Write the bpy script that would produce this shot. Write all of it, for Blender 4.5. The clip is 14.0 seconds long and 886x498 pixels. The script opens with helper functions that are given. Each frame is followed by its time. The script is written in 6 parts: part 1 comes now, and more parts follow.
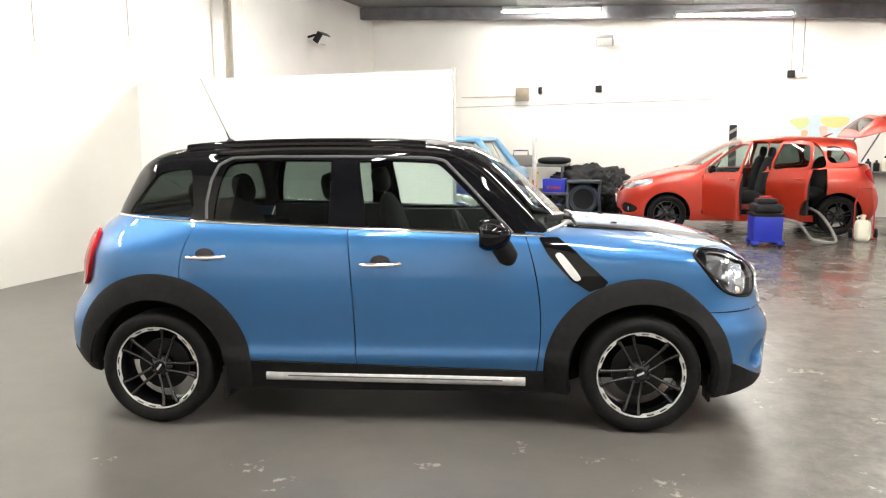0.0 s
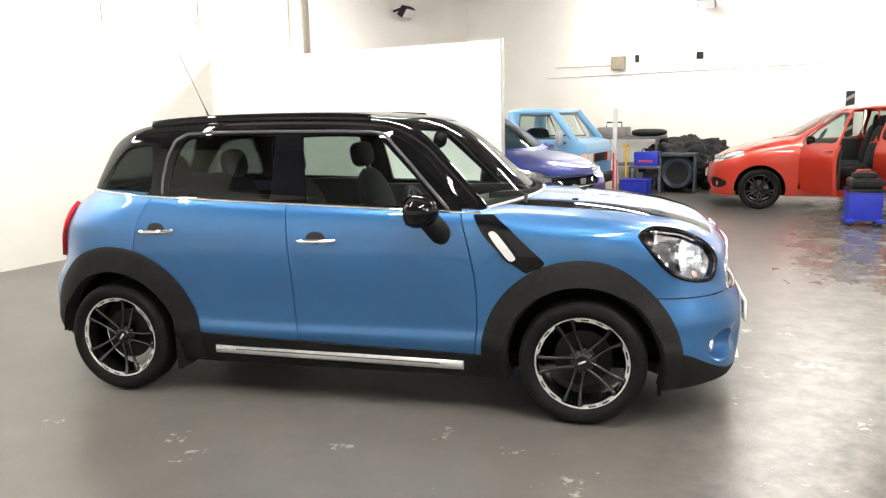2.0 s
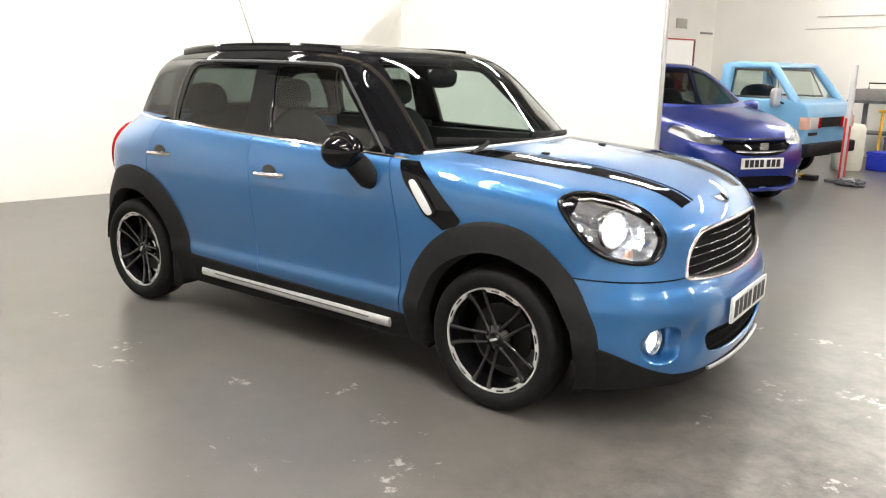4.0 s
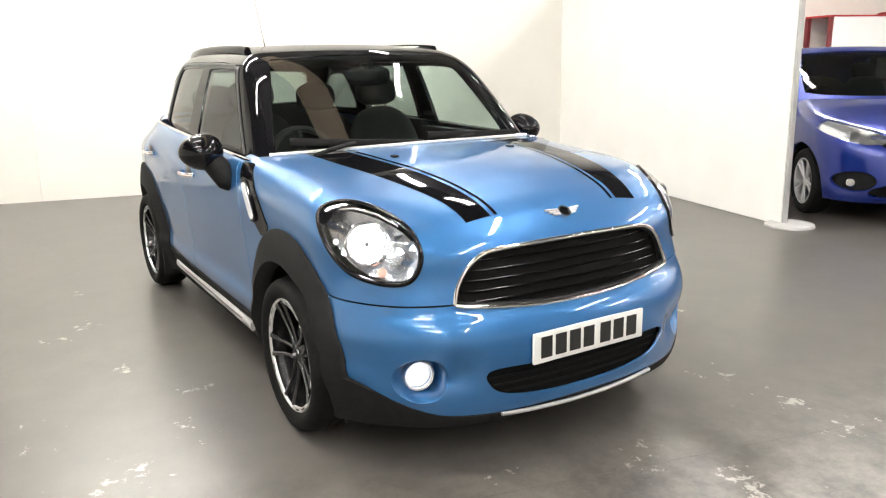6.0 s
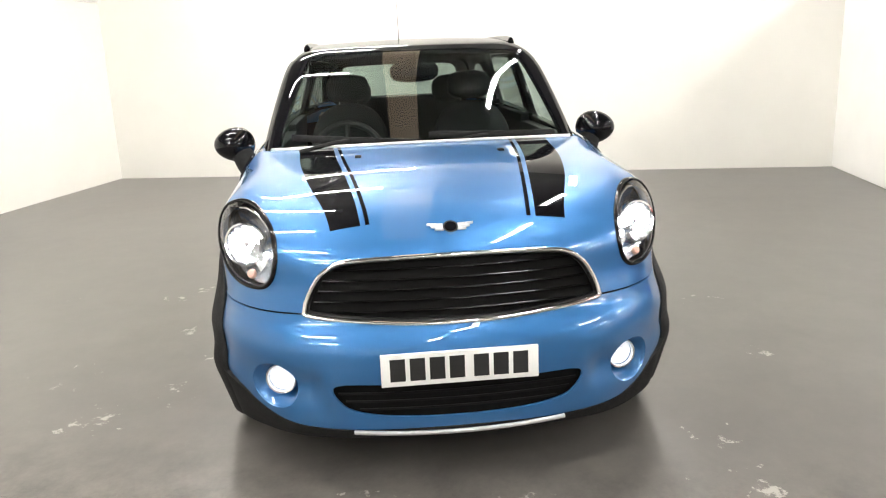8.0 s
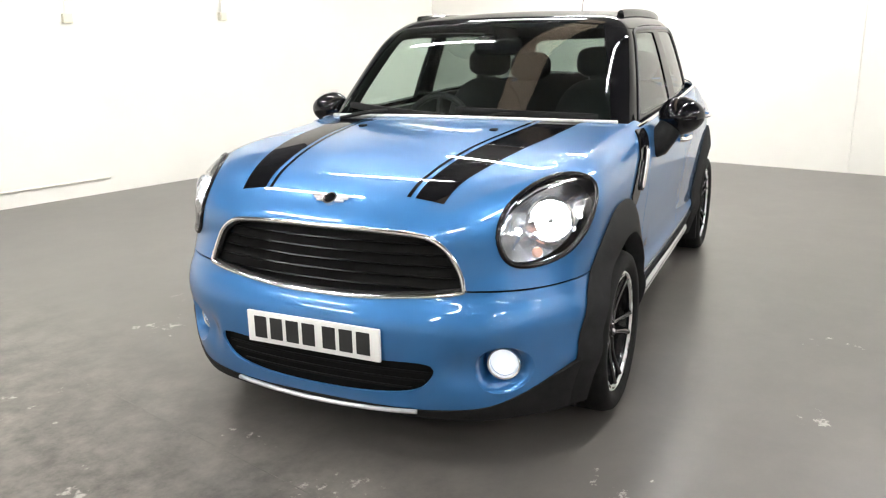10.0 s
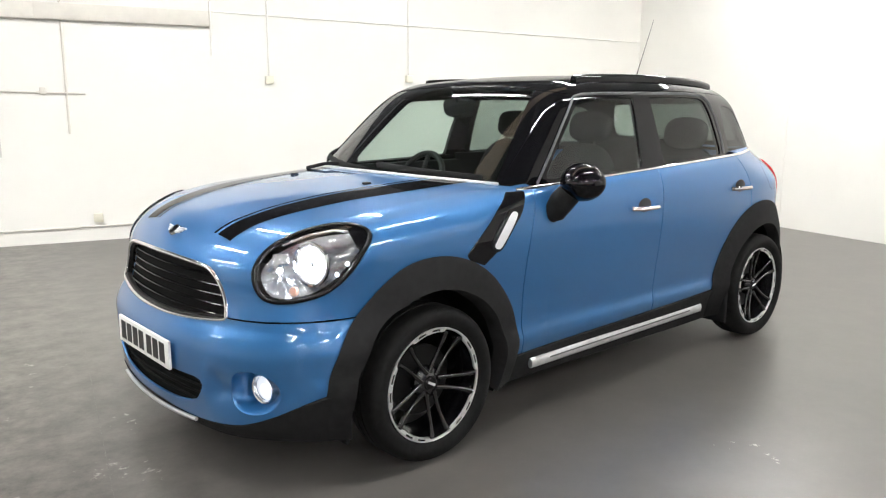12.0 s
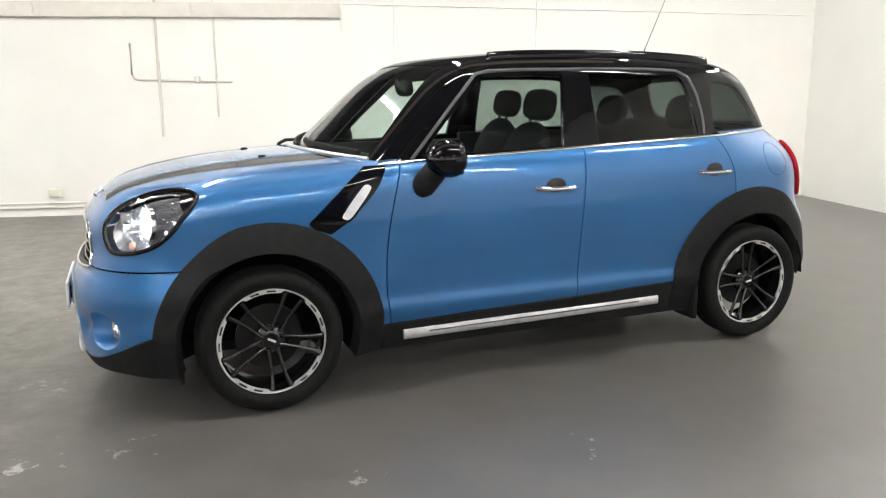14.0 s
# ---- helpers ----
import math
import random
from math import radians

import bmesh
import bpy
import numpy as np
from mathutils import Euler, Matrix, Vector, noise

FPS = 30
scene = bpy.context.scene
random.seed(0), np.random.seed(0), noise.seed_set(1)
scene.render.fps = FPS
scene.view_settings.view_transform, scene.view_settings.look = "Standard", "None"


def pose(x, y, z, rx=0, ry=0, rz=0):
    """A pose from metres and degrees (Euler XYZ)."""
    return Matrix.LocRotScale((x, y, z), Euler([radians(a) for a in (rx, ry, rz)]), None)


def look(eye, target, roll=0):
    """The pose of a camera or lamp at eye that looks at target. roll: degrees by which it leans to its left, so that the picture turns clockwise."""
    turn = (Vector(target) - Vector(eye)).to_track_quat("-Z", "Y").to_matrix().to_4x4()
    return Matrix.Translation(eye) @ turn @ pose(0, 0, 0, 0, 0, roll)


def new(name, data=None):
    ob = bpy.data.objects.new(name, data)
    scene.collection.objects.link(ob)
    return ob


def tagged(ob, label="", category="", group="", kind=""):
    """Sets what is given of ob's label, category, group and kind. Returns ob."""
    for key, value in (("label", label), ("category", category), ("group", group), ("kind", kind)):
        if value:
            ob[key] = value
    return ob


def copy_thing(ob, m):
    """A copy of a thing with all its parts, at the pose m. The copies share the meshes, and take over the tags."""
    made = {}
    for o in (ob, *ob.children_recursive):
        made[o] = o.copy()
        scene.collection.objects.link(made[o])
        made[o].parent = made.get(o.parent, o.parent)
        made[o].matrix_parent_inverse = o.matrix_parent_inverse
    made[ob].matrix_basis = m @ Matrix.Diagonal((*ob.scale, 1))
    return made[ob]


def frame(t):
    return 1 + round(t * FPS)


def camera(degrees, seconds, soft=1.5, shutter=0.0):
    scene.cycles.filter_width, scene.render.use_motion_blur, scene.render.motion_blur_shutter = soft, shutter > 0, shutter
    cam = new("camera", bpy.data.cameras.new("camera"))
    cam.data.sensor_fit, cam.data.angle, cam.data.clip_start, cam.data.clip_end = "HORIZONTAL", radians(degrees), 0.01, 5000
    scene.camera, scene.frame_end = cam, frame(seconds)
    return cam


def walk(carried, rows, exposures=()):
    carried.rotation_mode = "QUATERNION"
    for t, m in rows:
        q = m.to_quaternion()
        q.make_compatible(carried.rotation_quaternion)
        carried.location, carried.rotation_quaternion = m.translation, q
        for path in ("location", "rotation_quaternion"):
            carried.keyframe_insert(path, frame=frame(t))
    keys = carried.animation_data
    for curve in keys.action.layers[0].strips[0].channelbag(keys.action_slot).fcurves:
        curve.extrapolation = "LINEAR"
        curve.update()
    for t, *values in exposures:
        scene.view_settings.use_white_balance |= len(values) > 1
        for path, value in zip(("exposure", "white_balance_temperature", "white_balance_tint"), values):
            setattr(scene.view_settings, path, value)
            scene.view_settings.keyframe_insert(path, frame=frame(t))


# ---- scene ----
cam = camera(59.5, 14.0, soft=1.2)
PATH = [
    (0, (1.702, -4.51, 1.541), (1.084, -2.629, 1.257), -0.5),
    (0.5, (1.781, -4.463, 1.535), (1.172, -2.586, 1.21), -1.3),
    (1, (2.076, -4.407, 1.521), (1.328, -2.581, 1.195), -1.1),
    (1.5, (2.298, -4.198, 1.52), (1.478, -2.406, 1.177), -0.8),
    (2, (2.604, -3.965, 1.519), (1.661, -2.235, 1.175), -1.4),
    (2.2, (2.766, -3.897, 1.53), (1.718, -2.231, 1.172), -1.6),
    (4.3, (3.832, -2.381, 1.427), (2.274, -1.205, 0.989), 0.5),
    (4.5, (3.928, -2.216, 1.437), (2.324, -1.097, 1.019), -0.0),
    (5, (4.159, -1.755, 1.434), (2.456, -0.795, 1.012), -0.5),
    (5.5, (4.254, -1.267, 1.422), (2.465, -0.475, 1.008), -0.9),
    (6, (4.407, -0.786, 1.422), (2.553, -0.196, 0.958), -1.2),
    (6.5, (4.393, -0.416, 1.414), (2.484, -0.025, 0.963), -0.4),
    (7, (4.438, -0.003, 1.432), (2.504, 0.163, 0.951), -0.5),
    (7.5, (4.472, 0.431, 1.414), (2.525, 0.369, 0.964), -1.8),
    (8, (4.385, 0.844, 1.446), (2.468, 0.545, 0.961), -2.3),
    (8.5, (4.304, 1.317, 1.423), (2.436, 0.767, 0.965), -2.2),
    (8.7, (4.246, 1.451, 1.443), (2.411, 0.832, 0.945), -2.2),
    (10.8, (3.158, 3.026, 1.362), (1.902, 1.537, 0.909), -0.0),
    (11, (3.039, 3.175, 1.401), (1.826, 1.649, 0.955), -0.0),
    (11.5, (2.698, 3.412, 1.37), (1.645, 1.762, 0.958), 0.7),
    (12, (2.339, 3.709, 1.377), (1.438, 1.96, 1.015), 0.1),
    (12.5, (1.987, 3.957, 1.358), (1.204, 2.159, 0.963), -0.7),
    (13, (1.571, 4.136, 1.368), (0.958, 2.273, 0.973), -1.5),
    (13.5, (1.162, 4.327, 1.369), (0.733, 2.414, 0.974), -1.0),
    (14, (0.765, 4.345, 1.326), (0.497, 2.402, 0.936), -0.5),
]
walk(cam, [(t, look(eye, target, roll)) for t, eye, target, roll in PATH],
     exposures=((0, 0.12, 6600, 10), (2.2, 0.12, 6600, 10), (4.3, 0.05, 6600, 10), (7.0, 0.05, 6550, 10), (8.5, 0.2, 6450, 10), (10.8, -0.08, 6250, 10), (12.5, -0.15, 6200, 10), (14.0, -0.18, 6300, 10)))

# ---- world and exposure ----
world = bpy.data.worlds.new("world")
scene.world = world
world.use_nodes = True
world.node_tree.nodes["Background"].inputs[0].default_value = (0.75, 0.85, 1.0, 1)
world.node_tree.nodes["Background"].inputs[1].default_value = 0.05
scene.view_settings.exposure = 0.0


# ---- materials ----
def nodes_of(name):
    m = bpy.data.materials.new(name)
    m.use_nodes = True
    nt = m.node_tree
    return m, nt, nt.nodes["Principled BSDF"]


def plain(name, colour, rough=0.5, metal=0.0, coat=0.0, spec=0.5, vary=0.0, scale=8.0, bump=0.0, bscale=200.0, dist=0.002):
    """A principled surface with a slow change of tone and a fine relief."""
    m, nt, b = nodes_of(name)
    b.inputs["Base Color"].default_value = (*colour, 1)
    b.inputs["Roughness"].default_value = rough
    b.inputs["Metallic"].default_value = metal
    b.inputs["Coat Weight"].default_value = coat
    b.inputs["Coat Roughness"].default_value = 0.03
    b.inputs["Specular IOR Level"].default_value = spec
    tc = nt.nodes.new("ShaderNodeTexCoord")
    if vary:
        n = nt.nodes.new("ShaderNodeTexNoise")
        n.inputs["Scale"].default_value = scale
        n.inputs["Detail"].default_value = 6
        r = nt.nodes.new("ShaderNodeValToRGB")
        lo, hi = [c * (1 - vary) for c in colour], [min(1, c * (1 + vary)) for c in colour]
        r.color_ramp.elements[0].color, r.color_ramp.elements[1].color = (*lo, 1), (*hi, 1)
        r.color_ramp.elements[0].position, r.color_ramp.elements[1].position = 0.3, 0.7
        nt.links.new(tc.outputs["Object"], n.inputs["Vector"])
        nt.links.new(n.outputs["Fac"], r.inputs[0])
        nt.links.new(r.outputs[0], b.inputs["Base Color"])
    if bump:
        n = nt.nodes.new("ShaderNodeTexNoise")
        n.inputs["Scale"].default_value = bscale
        n.inputs["Detail"].default_value = 3
        bp = nt.nodes.new("ShaderNodeBump")
        bp.inputs["Strength"].default_value = bump
        bp.inputs["Distance"].default_value = dist
        nt.links.new(tc.outputs["Object"], n.inputs["Vector"])
        nt.links.new(n.outputs["Fac"], bp.inputs["Height"])
        nt.links.new(bp.outputs[0], b.inputs["Normal"])
    return m


def car_paint(name, colour, rough=0.38, metal=0.55):
    """Metallic flake under clear lacquer."""
    m, nt, b = nodes_of(name)
    b.inputs["Roughness"].default_value = rough
    b.inputs["Metallic"].default_value = metal
    b.inputs["Coat Weight"].default_value = 1.0
    b.inputs["Coat Roughness"].default_value = 0.02
    tc = nt.nodes.new("ShaderNodeTexCoord")
    n = nt.nodes.new("ShaderNodeTexNoise")
    n.inputs["Scale"].default_value = 900
    r = nt.nodes.new("ShaderNodeValToRGB")
    r.color_ramp.elements[0].color = (*[c * 0.9 for c in colour], 1)
    r.color_ramp.elements[1].color = (*[min(1, c * 1.1) for c in colour], 1)
    nt.links.new(tc.outputs["Object"], n.inputs["Vector"])
    nt.links.new(n.outputs["Fac"], r.inputs[0])
    nt.links.new(r.outputs[0], b.inputs["Base Color"])
    return m


def pane_glass(name, tint, gloss=1.9):
    """A thin pane: tinted see-through with a mirror film that grows at grazing angles."""
    m = bpy.data.materials.new(name)
    m.use_nodes = True
    nt = m.node_tree
    nt.nodes.remove(nt.nodes["Principled BSDF"])
    out = nt.nodes["Material Output"]
    t = nt.nodes.new("ShaderNodeBsdfTransparent")
    t.inputs[0].default_value = (*tint, 1)
    g = nt.nodes.new("ShaderNodeBsdfGlossy")
    g.inputs["Roughness"].default_value = 0.01
    f = nt.nodes.new("ShaderNodeLayerWeight")
    f.inputs[0].default_value = 0.5
    p = nt.nodes.new("ShaderNodeMath")
    p.operation, p.inputs[1].default_value = "POWER", 5.0
    k = nt.nodes.new("ShaderNodeMath")
    k.operation, k.use_clamp = "MULTIPLY_ADD", True
    k.inputs[1].default_value, k.inputs[2].default_value = 0.9, 0.042 * gloss
    nt.links.new(f.outputs["Facing"], p.inputs[0])
    mix = nt.nodes.new("ShaderNodeMixShader")
    nt.links.new(p.outputs[0], k.inputs[0])
    nt.links.new(k.outputs[0], mix.inputs[0])
    nt.links.new(t.outputs[0], mix.inputs[1])
    nt.links.new(g.outputs[0], mix.inputs[2])
    nt.links.new(mix.outputs[0], out.inputs[0])
    return m


def glow(name, colour, strength):
    m, nt, b = nodes_of(name)
    b.inputs["Base Color"].default_value = (*colour, 1)
    b.inputs["Emission Color"].default_value = (*colour, 1)
    b.inputs["Emission Strength"].default_value = strength
    return m


CHIPS = [(1.34, -0.92, 0.3), (0.0, -1.57, 0.28), (-0.28, -1.45, 0.22), (-1.0, -1.59, 0.16), (1.53, 1.40, 0.28), (1.95, 1.55, 0.32), (-0.12, 1.64, 0.28), (2.5, -0.7, 0.45), (2.75, 0.1, 0.4), (2.45, 0.9, 0.4), (3.2, -0.3, 0.4), (2.9, 1.6, 0.35), (0.85, -0.87, 0.24), (2.17, 0.74, 0.35), (2.15, 0.14, 0.3), (0.04, -2.27, 0.18), (2.24, 1.57, 0.35), (0.55, -1.2, 0.2), (1.62, -1.09, 0.4), (1.18, -1.52, 0.3), (1.86, 1.25, 0.22), (0.71, 1.81, 0.16)]
JOINT_X = 2.21


def floor_paint():
    """Worn grey floor paint: dull scuffs, pale chips, damp patches with a wet shine."""
    m, nt, b = nodes_of("floor_paint")
    b.inputs["Specular IOR Level"].default_value = 0.5
    tc = nt.nodes.new("ShaderNodeTexCoord")

    def noise_tex(scale, detail=5, rough=0.6):
        n = nt.nodes.new("ShaderNodeTexNoise")
        n.inputs["Scale"].default_value = scale
        n.inputs["Detail"].default_value = detail
        n.inputs["Roughness"].default_value = rough
        nt.links.new(tc.outputs["Object"], n.inputs["Vector"])
        return n

    def ramp(src, p0, c0, p1, c1):
        r = nt.nodes.new("ShaderNodeValToRGB")
        e = r.color_ramp.elements
        e[0].position, e[0].color, e[1].position, e[1].color = p0, (*c0, 1), p1, (*c1, 1)
        nt.links.new(src, r.inputs[0])
        return r

    def mix(fac, a, c):
        x = nt.nodes.new("ShaderNodeMix")
        x.data_type = "RGBA"
        nt.links.new(fac, x.inputs["Factor"])
        for s, sock in ((a, x.inputs["A"]), (c, x.inputs["B"])):
            if isinstance(s, tuple):
                sock.default_value = (*s, 1)
            else:
                nt.links.new(s, sock)
        return x.outputs["Result"]

    big = ramp(noise_tex(0.4, 3).outputs["Fac"], 0.25, (0.092, 0.087, 0.081), 0.75, (0.124, 0.116, 0.107))
    fine = ramp(noise_tex(3.2, 10, 0.72).outputs["Fac"], 0.25, (0.82, 0.82, 0.82), 0.75, (1.14, 1.13, 1.11))
    mul = nt.nodes.new("ShaderNodeMix")
    mul.data_type, mul.blend_type = "RGBA", "MULTIPLY"
    mul.inputs["Factor"].default_value = 1
    nt.links.new(big.outputs[0], mul.inputs["A"])
    nt.links.new(fine.outputs[0], mul.inputs["B"])
    # pale chips where the paint has gone, gathered in clusters
    total = None
    for cx, cy, cr in CHIPS:
        d = nt.nodes.new("ShaderNodeVectorMath")
        d.operation = "DISTANCE"
        d.inputs[1].default_value = (cx, cy, 0)
        nt.links.new(tc.outputs["Object"], d.inputs[0])
        mr = nt.nodes.new("ShaderNodeMapRange")
        mr.inputs["From Min"].default_value, mr.inputs["From Max"].default_value = cr, 0.0
        nt.links.new(d.outputs["Value"], mr.inputs["Value"])
        if total is None:
            total = mr.outputs[0]
        else:
            ad = nt.nodes.new("ShaderNodeMath")
            ad.operation = "MAXIMUM"
            nt.links.new(total, ad.inputs[0])
            nt.links.new(mr.outputs[0], ad.inputs[1])
            total = ad.outputs[0]
    speck = noise_tex(17, 12, 0.68)
    group = ramp(noise_tex(7, 4, 0.6).outputs["Fac"], 0.42, (0, 0, 0), 0.60, (1, 1, 1))
    flake = nt.nodes.new("ShaderNodeMath")
    flake.operation = "MULTIPLY"
    nt.links.new(total, flake.inputs[0])
    nt.links.new(group.outputs[0], flake.inputs[1])
    addn = nt.nodes.new("ShaderNodeMath")
    addn.operation = "MULTIPLY_ADD"
    addn.inputs[1].default_value = 0.262
    nt.links.new(flake.outputs[0], addn.inputs[0])
    nt.links.new(speck.outputs["Fac"], addn.inputs[2])
    both = ramp(addn.outputs[0], 0.714, (0, 0, 0), 0.78, (1, 1, 1))
    # beyond the joint the concrete is bare, stained and damp
    sep = nt.nodes.new("ShaderNodeSeparateXYZ")
    nt.links.new(tc.outputs["Object"], sep.inputs[0])
    line = nt.nodes.new("ShaderNodeMapRange")
    line.inputs["From Min"].default_value, line.inputs["From Max"].default_value = JOINT_X - 0.6, JOINT_X + 0.35
    nt.links.new(sep.outputs["X"], line.inputs["Value"])
    bare = line
    stain = ramp(noise_tex(5.5, 12, 0.74).outputs["Fac"], 0.38, (0.040, 0.036, 0.032), 0.64, (0.185, 0.171, 0.150))
    sc = nt.nodes.new("ShaderNodeMath")
    sc.operation = "MULTIPLY"
    sc.inputs[1].default_value = 0.85
    nt.links.new(bare.outputs[0], sc.inputs[0])
    base = mix(sc.outputs[0], mul.outputs["Result"], stain.outputs[0])
    col = mix(both.outputs[0], base, (0.35, 0.335, 0.30))
    nt.links.new(col, b.inputs["Base Color"])
    rr = ramp(noise_tex(0.8, 2, 0.5).outputs["Fac"], 0.2, (0.288, 0.288, 0.288), 0.8, (0.33, 0.33, 0.33))
    wet = ramp(noise_tex(2.2, 9, 0.7).outputs["Fac"], 0.36, (0.08, 0.08, 0.08), 0.62, (0.34, 0.34, 0.34))
    # standing water lies only towards the far cars
    far = nt.nodes.new("ShaderNodeMapRange")
    far.inputs["From Min"].default_value, far.inputs["From Max"].default_value = 2.6, 4.2
    nt.links.new(sep.outputs["Y"], far.inputs["Value"])
    pool = nt.nodes.new("ShaderNodeMath")
    pool.operation = "MULTIPLY"
    nt.links.new(far.outputs[0], pool.inputs[0])
    nt.links.new(sc.outputs[0], pool.inputs[1])
    nt.links.new(mix(pool.outputs[0], rr.outputs[0], wet.outputs[0]), b.inputs["Roughness"])
    bp = nt.nodes.new("ShaderNodeBump")
    bp.inputs["Strength"].default_value = 0.45
    bp.inputs["Distance"].default_value = 0.002
    relief = nt.nodes.new("ShaderNodeMath")
    relief.operation = "MULTIPLY_ADD"
    relief.inputs[1].default_value, relief.inputs[2].default_value = 1.7, 0.10
    nt.links.new(sc.outputs[0], relief.inputs[0])
    high = nt.nodes.new("ShaderNodeMath")
    high.operation = "MULTIPLY"
    nt.links.new(relief.outputs[0], high.inputs[0])
    nt.links.new(noise_tex(11, 8, 0.62).outputs["Fac"], high.inputs[1])
    edge = nt.nodes.new("ShaderNodeMath")
    edge.operation = "MULTIPLY_ADD"
    edge.inputs[1].default_value = 0.35
    nt.links.new(both.outputs[0], edge.inputs[0])
    nt.links.new(high.outputs[0], edge.inputs[2])
    nt.links.new(edge.outputs[0], bp.inputs["Height"])
    nt.links.new(bp.outputs[0], b.inputs["Normal"])
    return m


M = {
    "paint": car_paint("sky_blue_paint", (0.022, 0.132, 0.335), 0.41, 0.50),
    "gloss": plain("gloss_black", (0.004, 0.004, 0.005), 0.3, 0, 0.6, 0.0),
    "plastic": plain("black_plastic", (0.0105, 0.0105, 0.011), 0.7, spec=0.16, vary=0.25, scale=30, bump=0.3, bscale=700),
    "rubber": plain("tyre_rubber", (0.008, 0.008, 0.008), 0.7, spec=0.14, vary=0.3, scale=40, bump=0.3, bscale=300),
    "rim": plain("rim_black", (0.005, 0.005, 0.006), 0.26, 0.0, 0.4),
    "lip": plain("machined_alloy", (0.80, 0.80, 0.80), 0.32, 0.7, vary=0.14, scale=60),
    "chrome": plain("chrome", (0.85, 0.85, 0.86), 0.06, 1.0),
    "satin": plain("satin_alloy", (0.56, 0.56, 0.57), 0.36, 0.6, vary=0.1, scale=30),
    "bar": plain("grille_gloss", (0.004, 0.004, 0.004), 0.12, spec=0.22),
    "mesh": plain("grille_plastic", (0.004, 0.004, 0.004), 0.4, spec=0.25),
    "bright": plain("lamp_reflector", (0.78, 0.79, 0.80), 0.22, 0.9),
    "housing": plain("lamp_housing", (0.42, 0.42, 0.44), 0.25, 0.85),
    "clear": plain("clear_plastic", (0.72, 0.73, 0.75), 0.15, 0.0, 0.5),
    "trim": plain("grey_trim", (0.075, 0.075, 0.08), 0.35, 0.2),
    # Near-black for underbody parts; behind gaps and openings it paints in the shade.
    "dark": plain("dark_parts_and_shade", (0.008, 0.008, 0.008), 0.85, spec=0.1),
    "cloth": plain("black_seat_cloth", (0.018, 0.018, 0.019), 0.9, spec=0.2),
    "dash": plain("dash_plastic", (0.016, 0.016, 0.0165), 0.6, spec=0.3),
    "glass": pane_glass("clear_pane", (0.72, 0.805, 0.765), 1.5),
    "privacy": pane_glass("privacy_pane", (0.30, 0.352, 0.328), 1.0),
    "quarter": pane_glass("quarter_pane", (0.15, 0.175, 0.165), 0.5),
    "lens": pane_glass("lamp_lens", (0.92, 0.93, 0.94)),
    "lamp": glow("headlamp_glow", (0.93, 0.97, 1.0), 320.0),
    "foglens": glow("lit_fog_lens", (0.90, 0.94, 1.0), 0.62),
    "fog": glow("fog_glow", (0.93, 0.97, 1.0), 2.6),
    "amber": plain("amber_lens", (0.72, 0.42, 0.32), 0.2),
    "sidelamp": glow("sidelamp_glow", (0.93, 0.97, 1.0), 70.0),
    "red": plain("red_lens", (0.36, 0.003, 0.007), 0.2, 0, 0.0, 0.3),
    "platew": plain("plate_white", (0.8, 0.8, 0.78), 0.4),
    "ink": plain("plate_black", (0.012, 0.012, 0.012), 0.5),
    "wall": plain("wall_paint", (0.78, 0.765, 0.72), 0.55, vary=0.035, scale=1.2, bump=0.15, bscale=60),
    "white": plain("white_board", (0.91, 0.90, 0.875), 0.5, vary=0.03, scale=2.0, bump=0.08, bscale=40),
    "ceil": plain("ceiling_sheet", (0.15, 0.148, 0.142), 0.7, vary=0.15, scale=1.5),
    "steel": plain("painted_steel", (0.5, 0.5, 0.5), 0.45, 0.2, vary=0.12, scale=5),
    "darksteel": plain("dark_steel", (0.12, 0.12, 0.13), 0.5, 0.3, vary=0.2, scale=6),
    "tube": glow("tube_glow", (1.0, 0.97, 0.915), 195.0),
    "floor": floor_paint(),
    "wpipe": plain("white_conduit", (0.66, 0.63, 0.57), 0.5, vary=0.05, scale=10),
}


# ---- building helpers ----
def part(name, bm, material, parent, label=""):
    """Links a bmesh or a finished mesh as one object under its thing."""
    if isinstance(bm, bmesh.types.BMesh):
        me = bpy.data.meshes.new(name)
        bm.to_mesh(me)
        bm.free()
    else:
        me = bm
    me.materials.clear()
    me.materials.append(material)
    ob = new(name, me)
    if parent is not None:
        ob.parent = parent
    return tagged(ob, label)


def empty(name, m, label, category, group="", kind=""):
    ob = new(name)
    ob.matrix_basis = m
    return tagged(ob, label, category, group, kind)


def smooth(me, angle=40):
    me.shade_smooth()
    me.set_sharp_from_angle(angle=radians(angle))
    return me


def mesh_of(bm, name="mesh", angle=40):
    me = bpy.data.meshes.new(name)
    bm.to_mesh(me)
    bm.free()
    return smooth(me, angle)


def box_bm(x0, y0, z0, x1, y1, z1, bevel=0.0, seg=2):
    bm = bmesh.new()
    bmesh.ops.create_cube(bm, size=1, matrix=Matrix.Translation(((x0 + x1) / 2, (y0 + y1) / 2, (z0 + z1) / 2)) @ Matrix.Diagonal((x1 - x0, y1 - y0, z1 - z0, 1)))
    if bevel:
        bmesh.ops.bevel(bm, geom=bm.edges[:], offset=bevel, segments=seg, affect="EDGES", profile=0.6)
    return bm


def box(name, mat, parent, x0, y0, z0, x1, y1, z1, bevel=0.0, label=""):
    return part(name, mesh_of(box_bm(x0, y0, z0, x1, y1, z1, bevel), name), mat, parent, label)


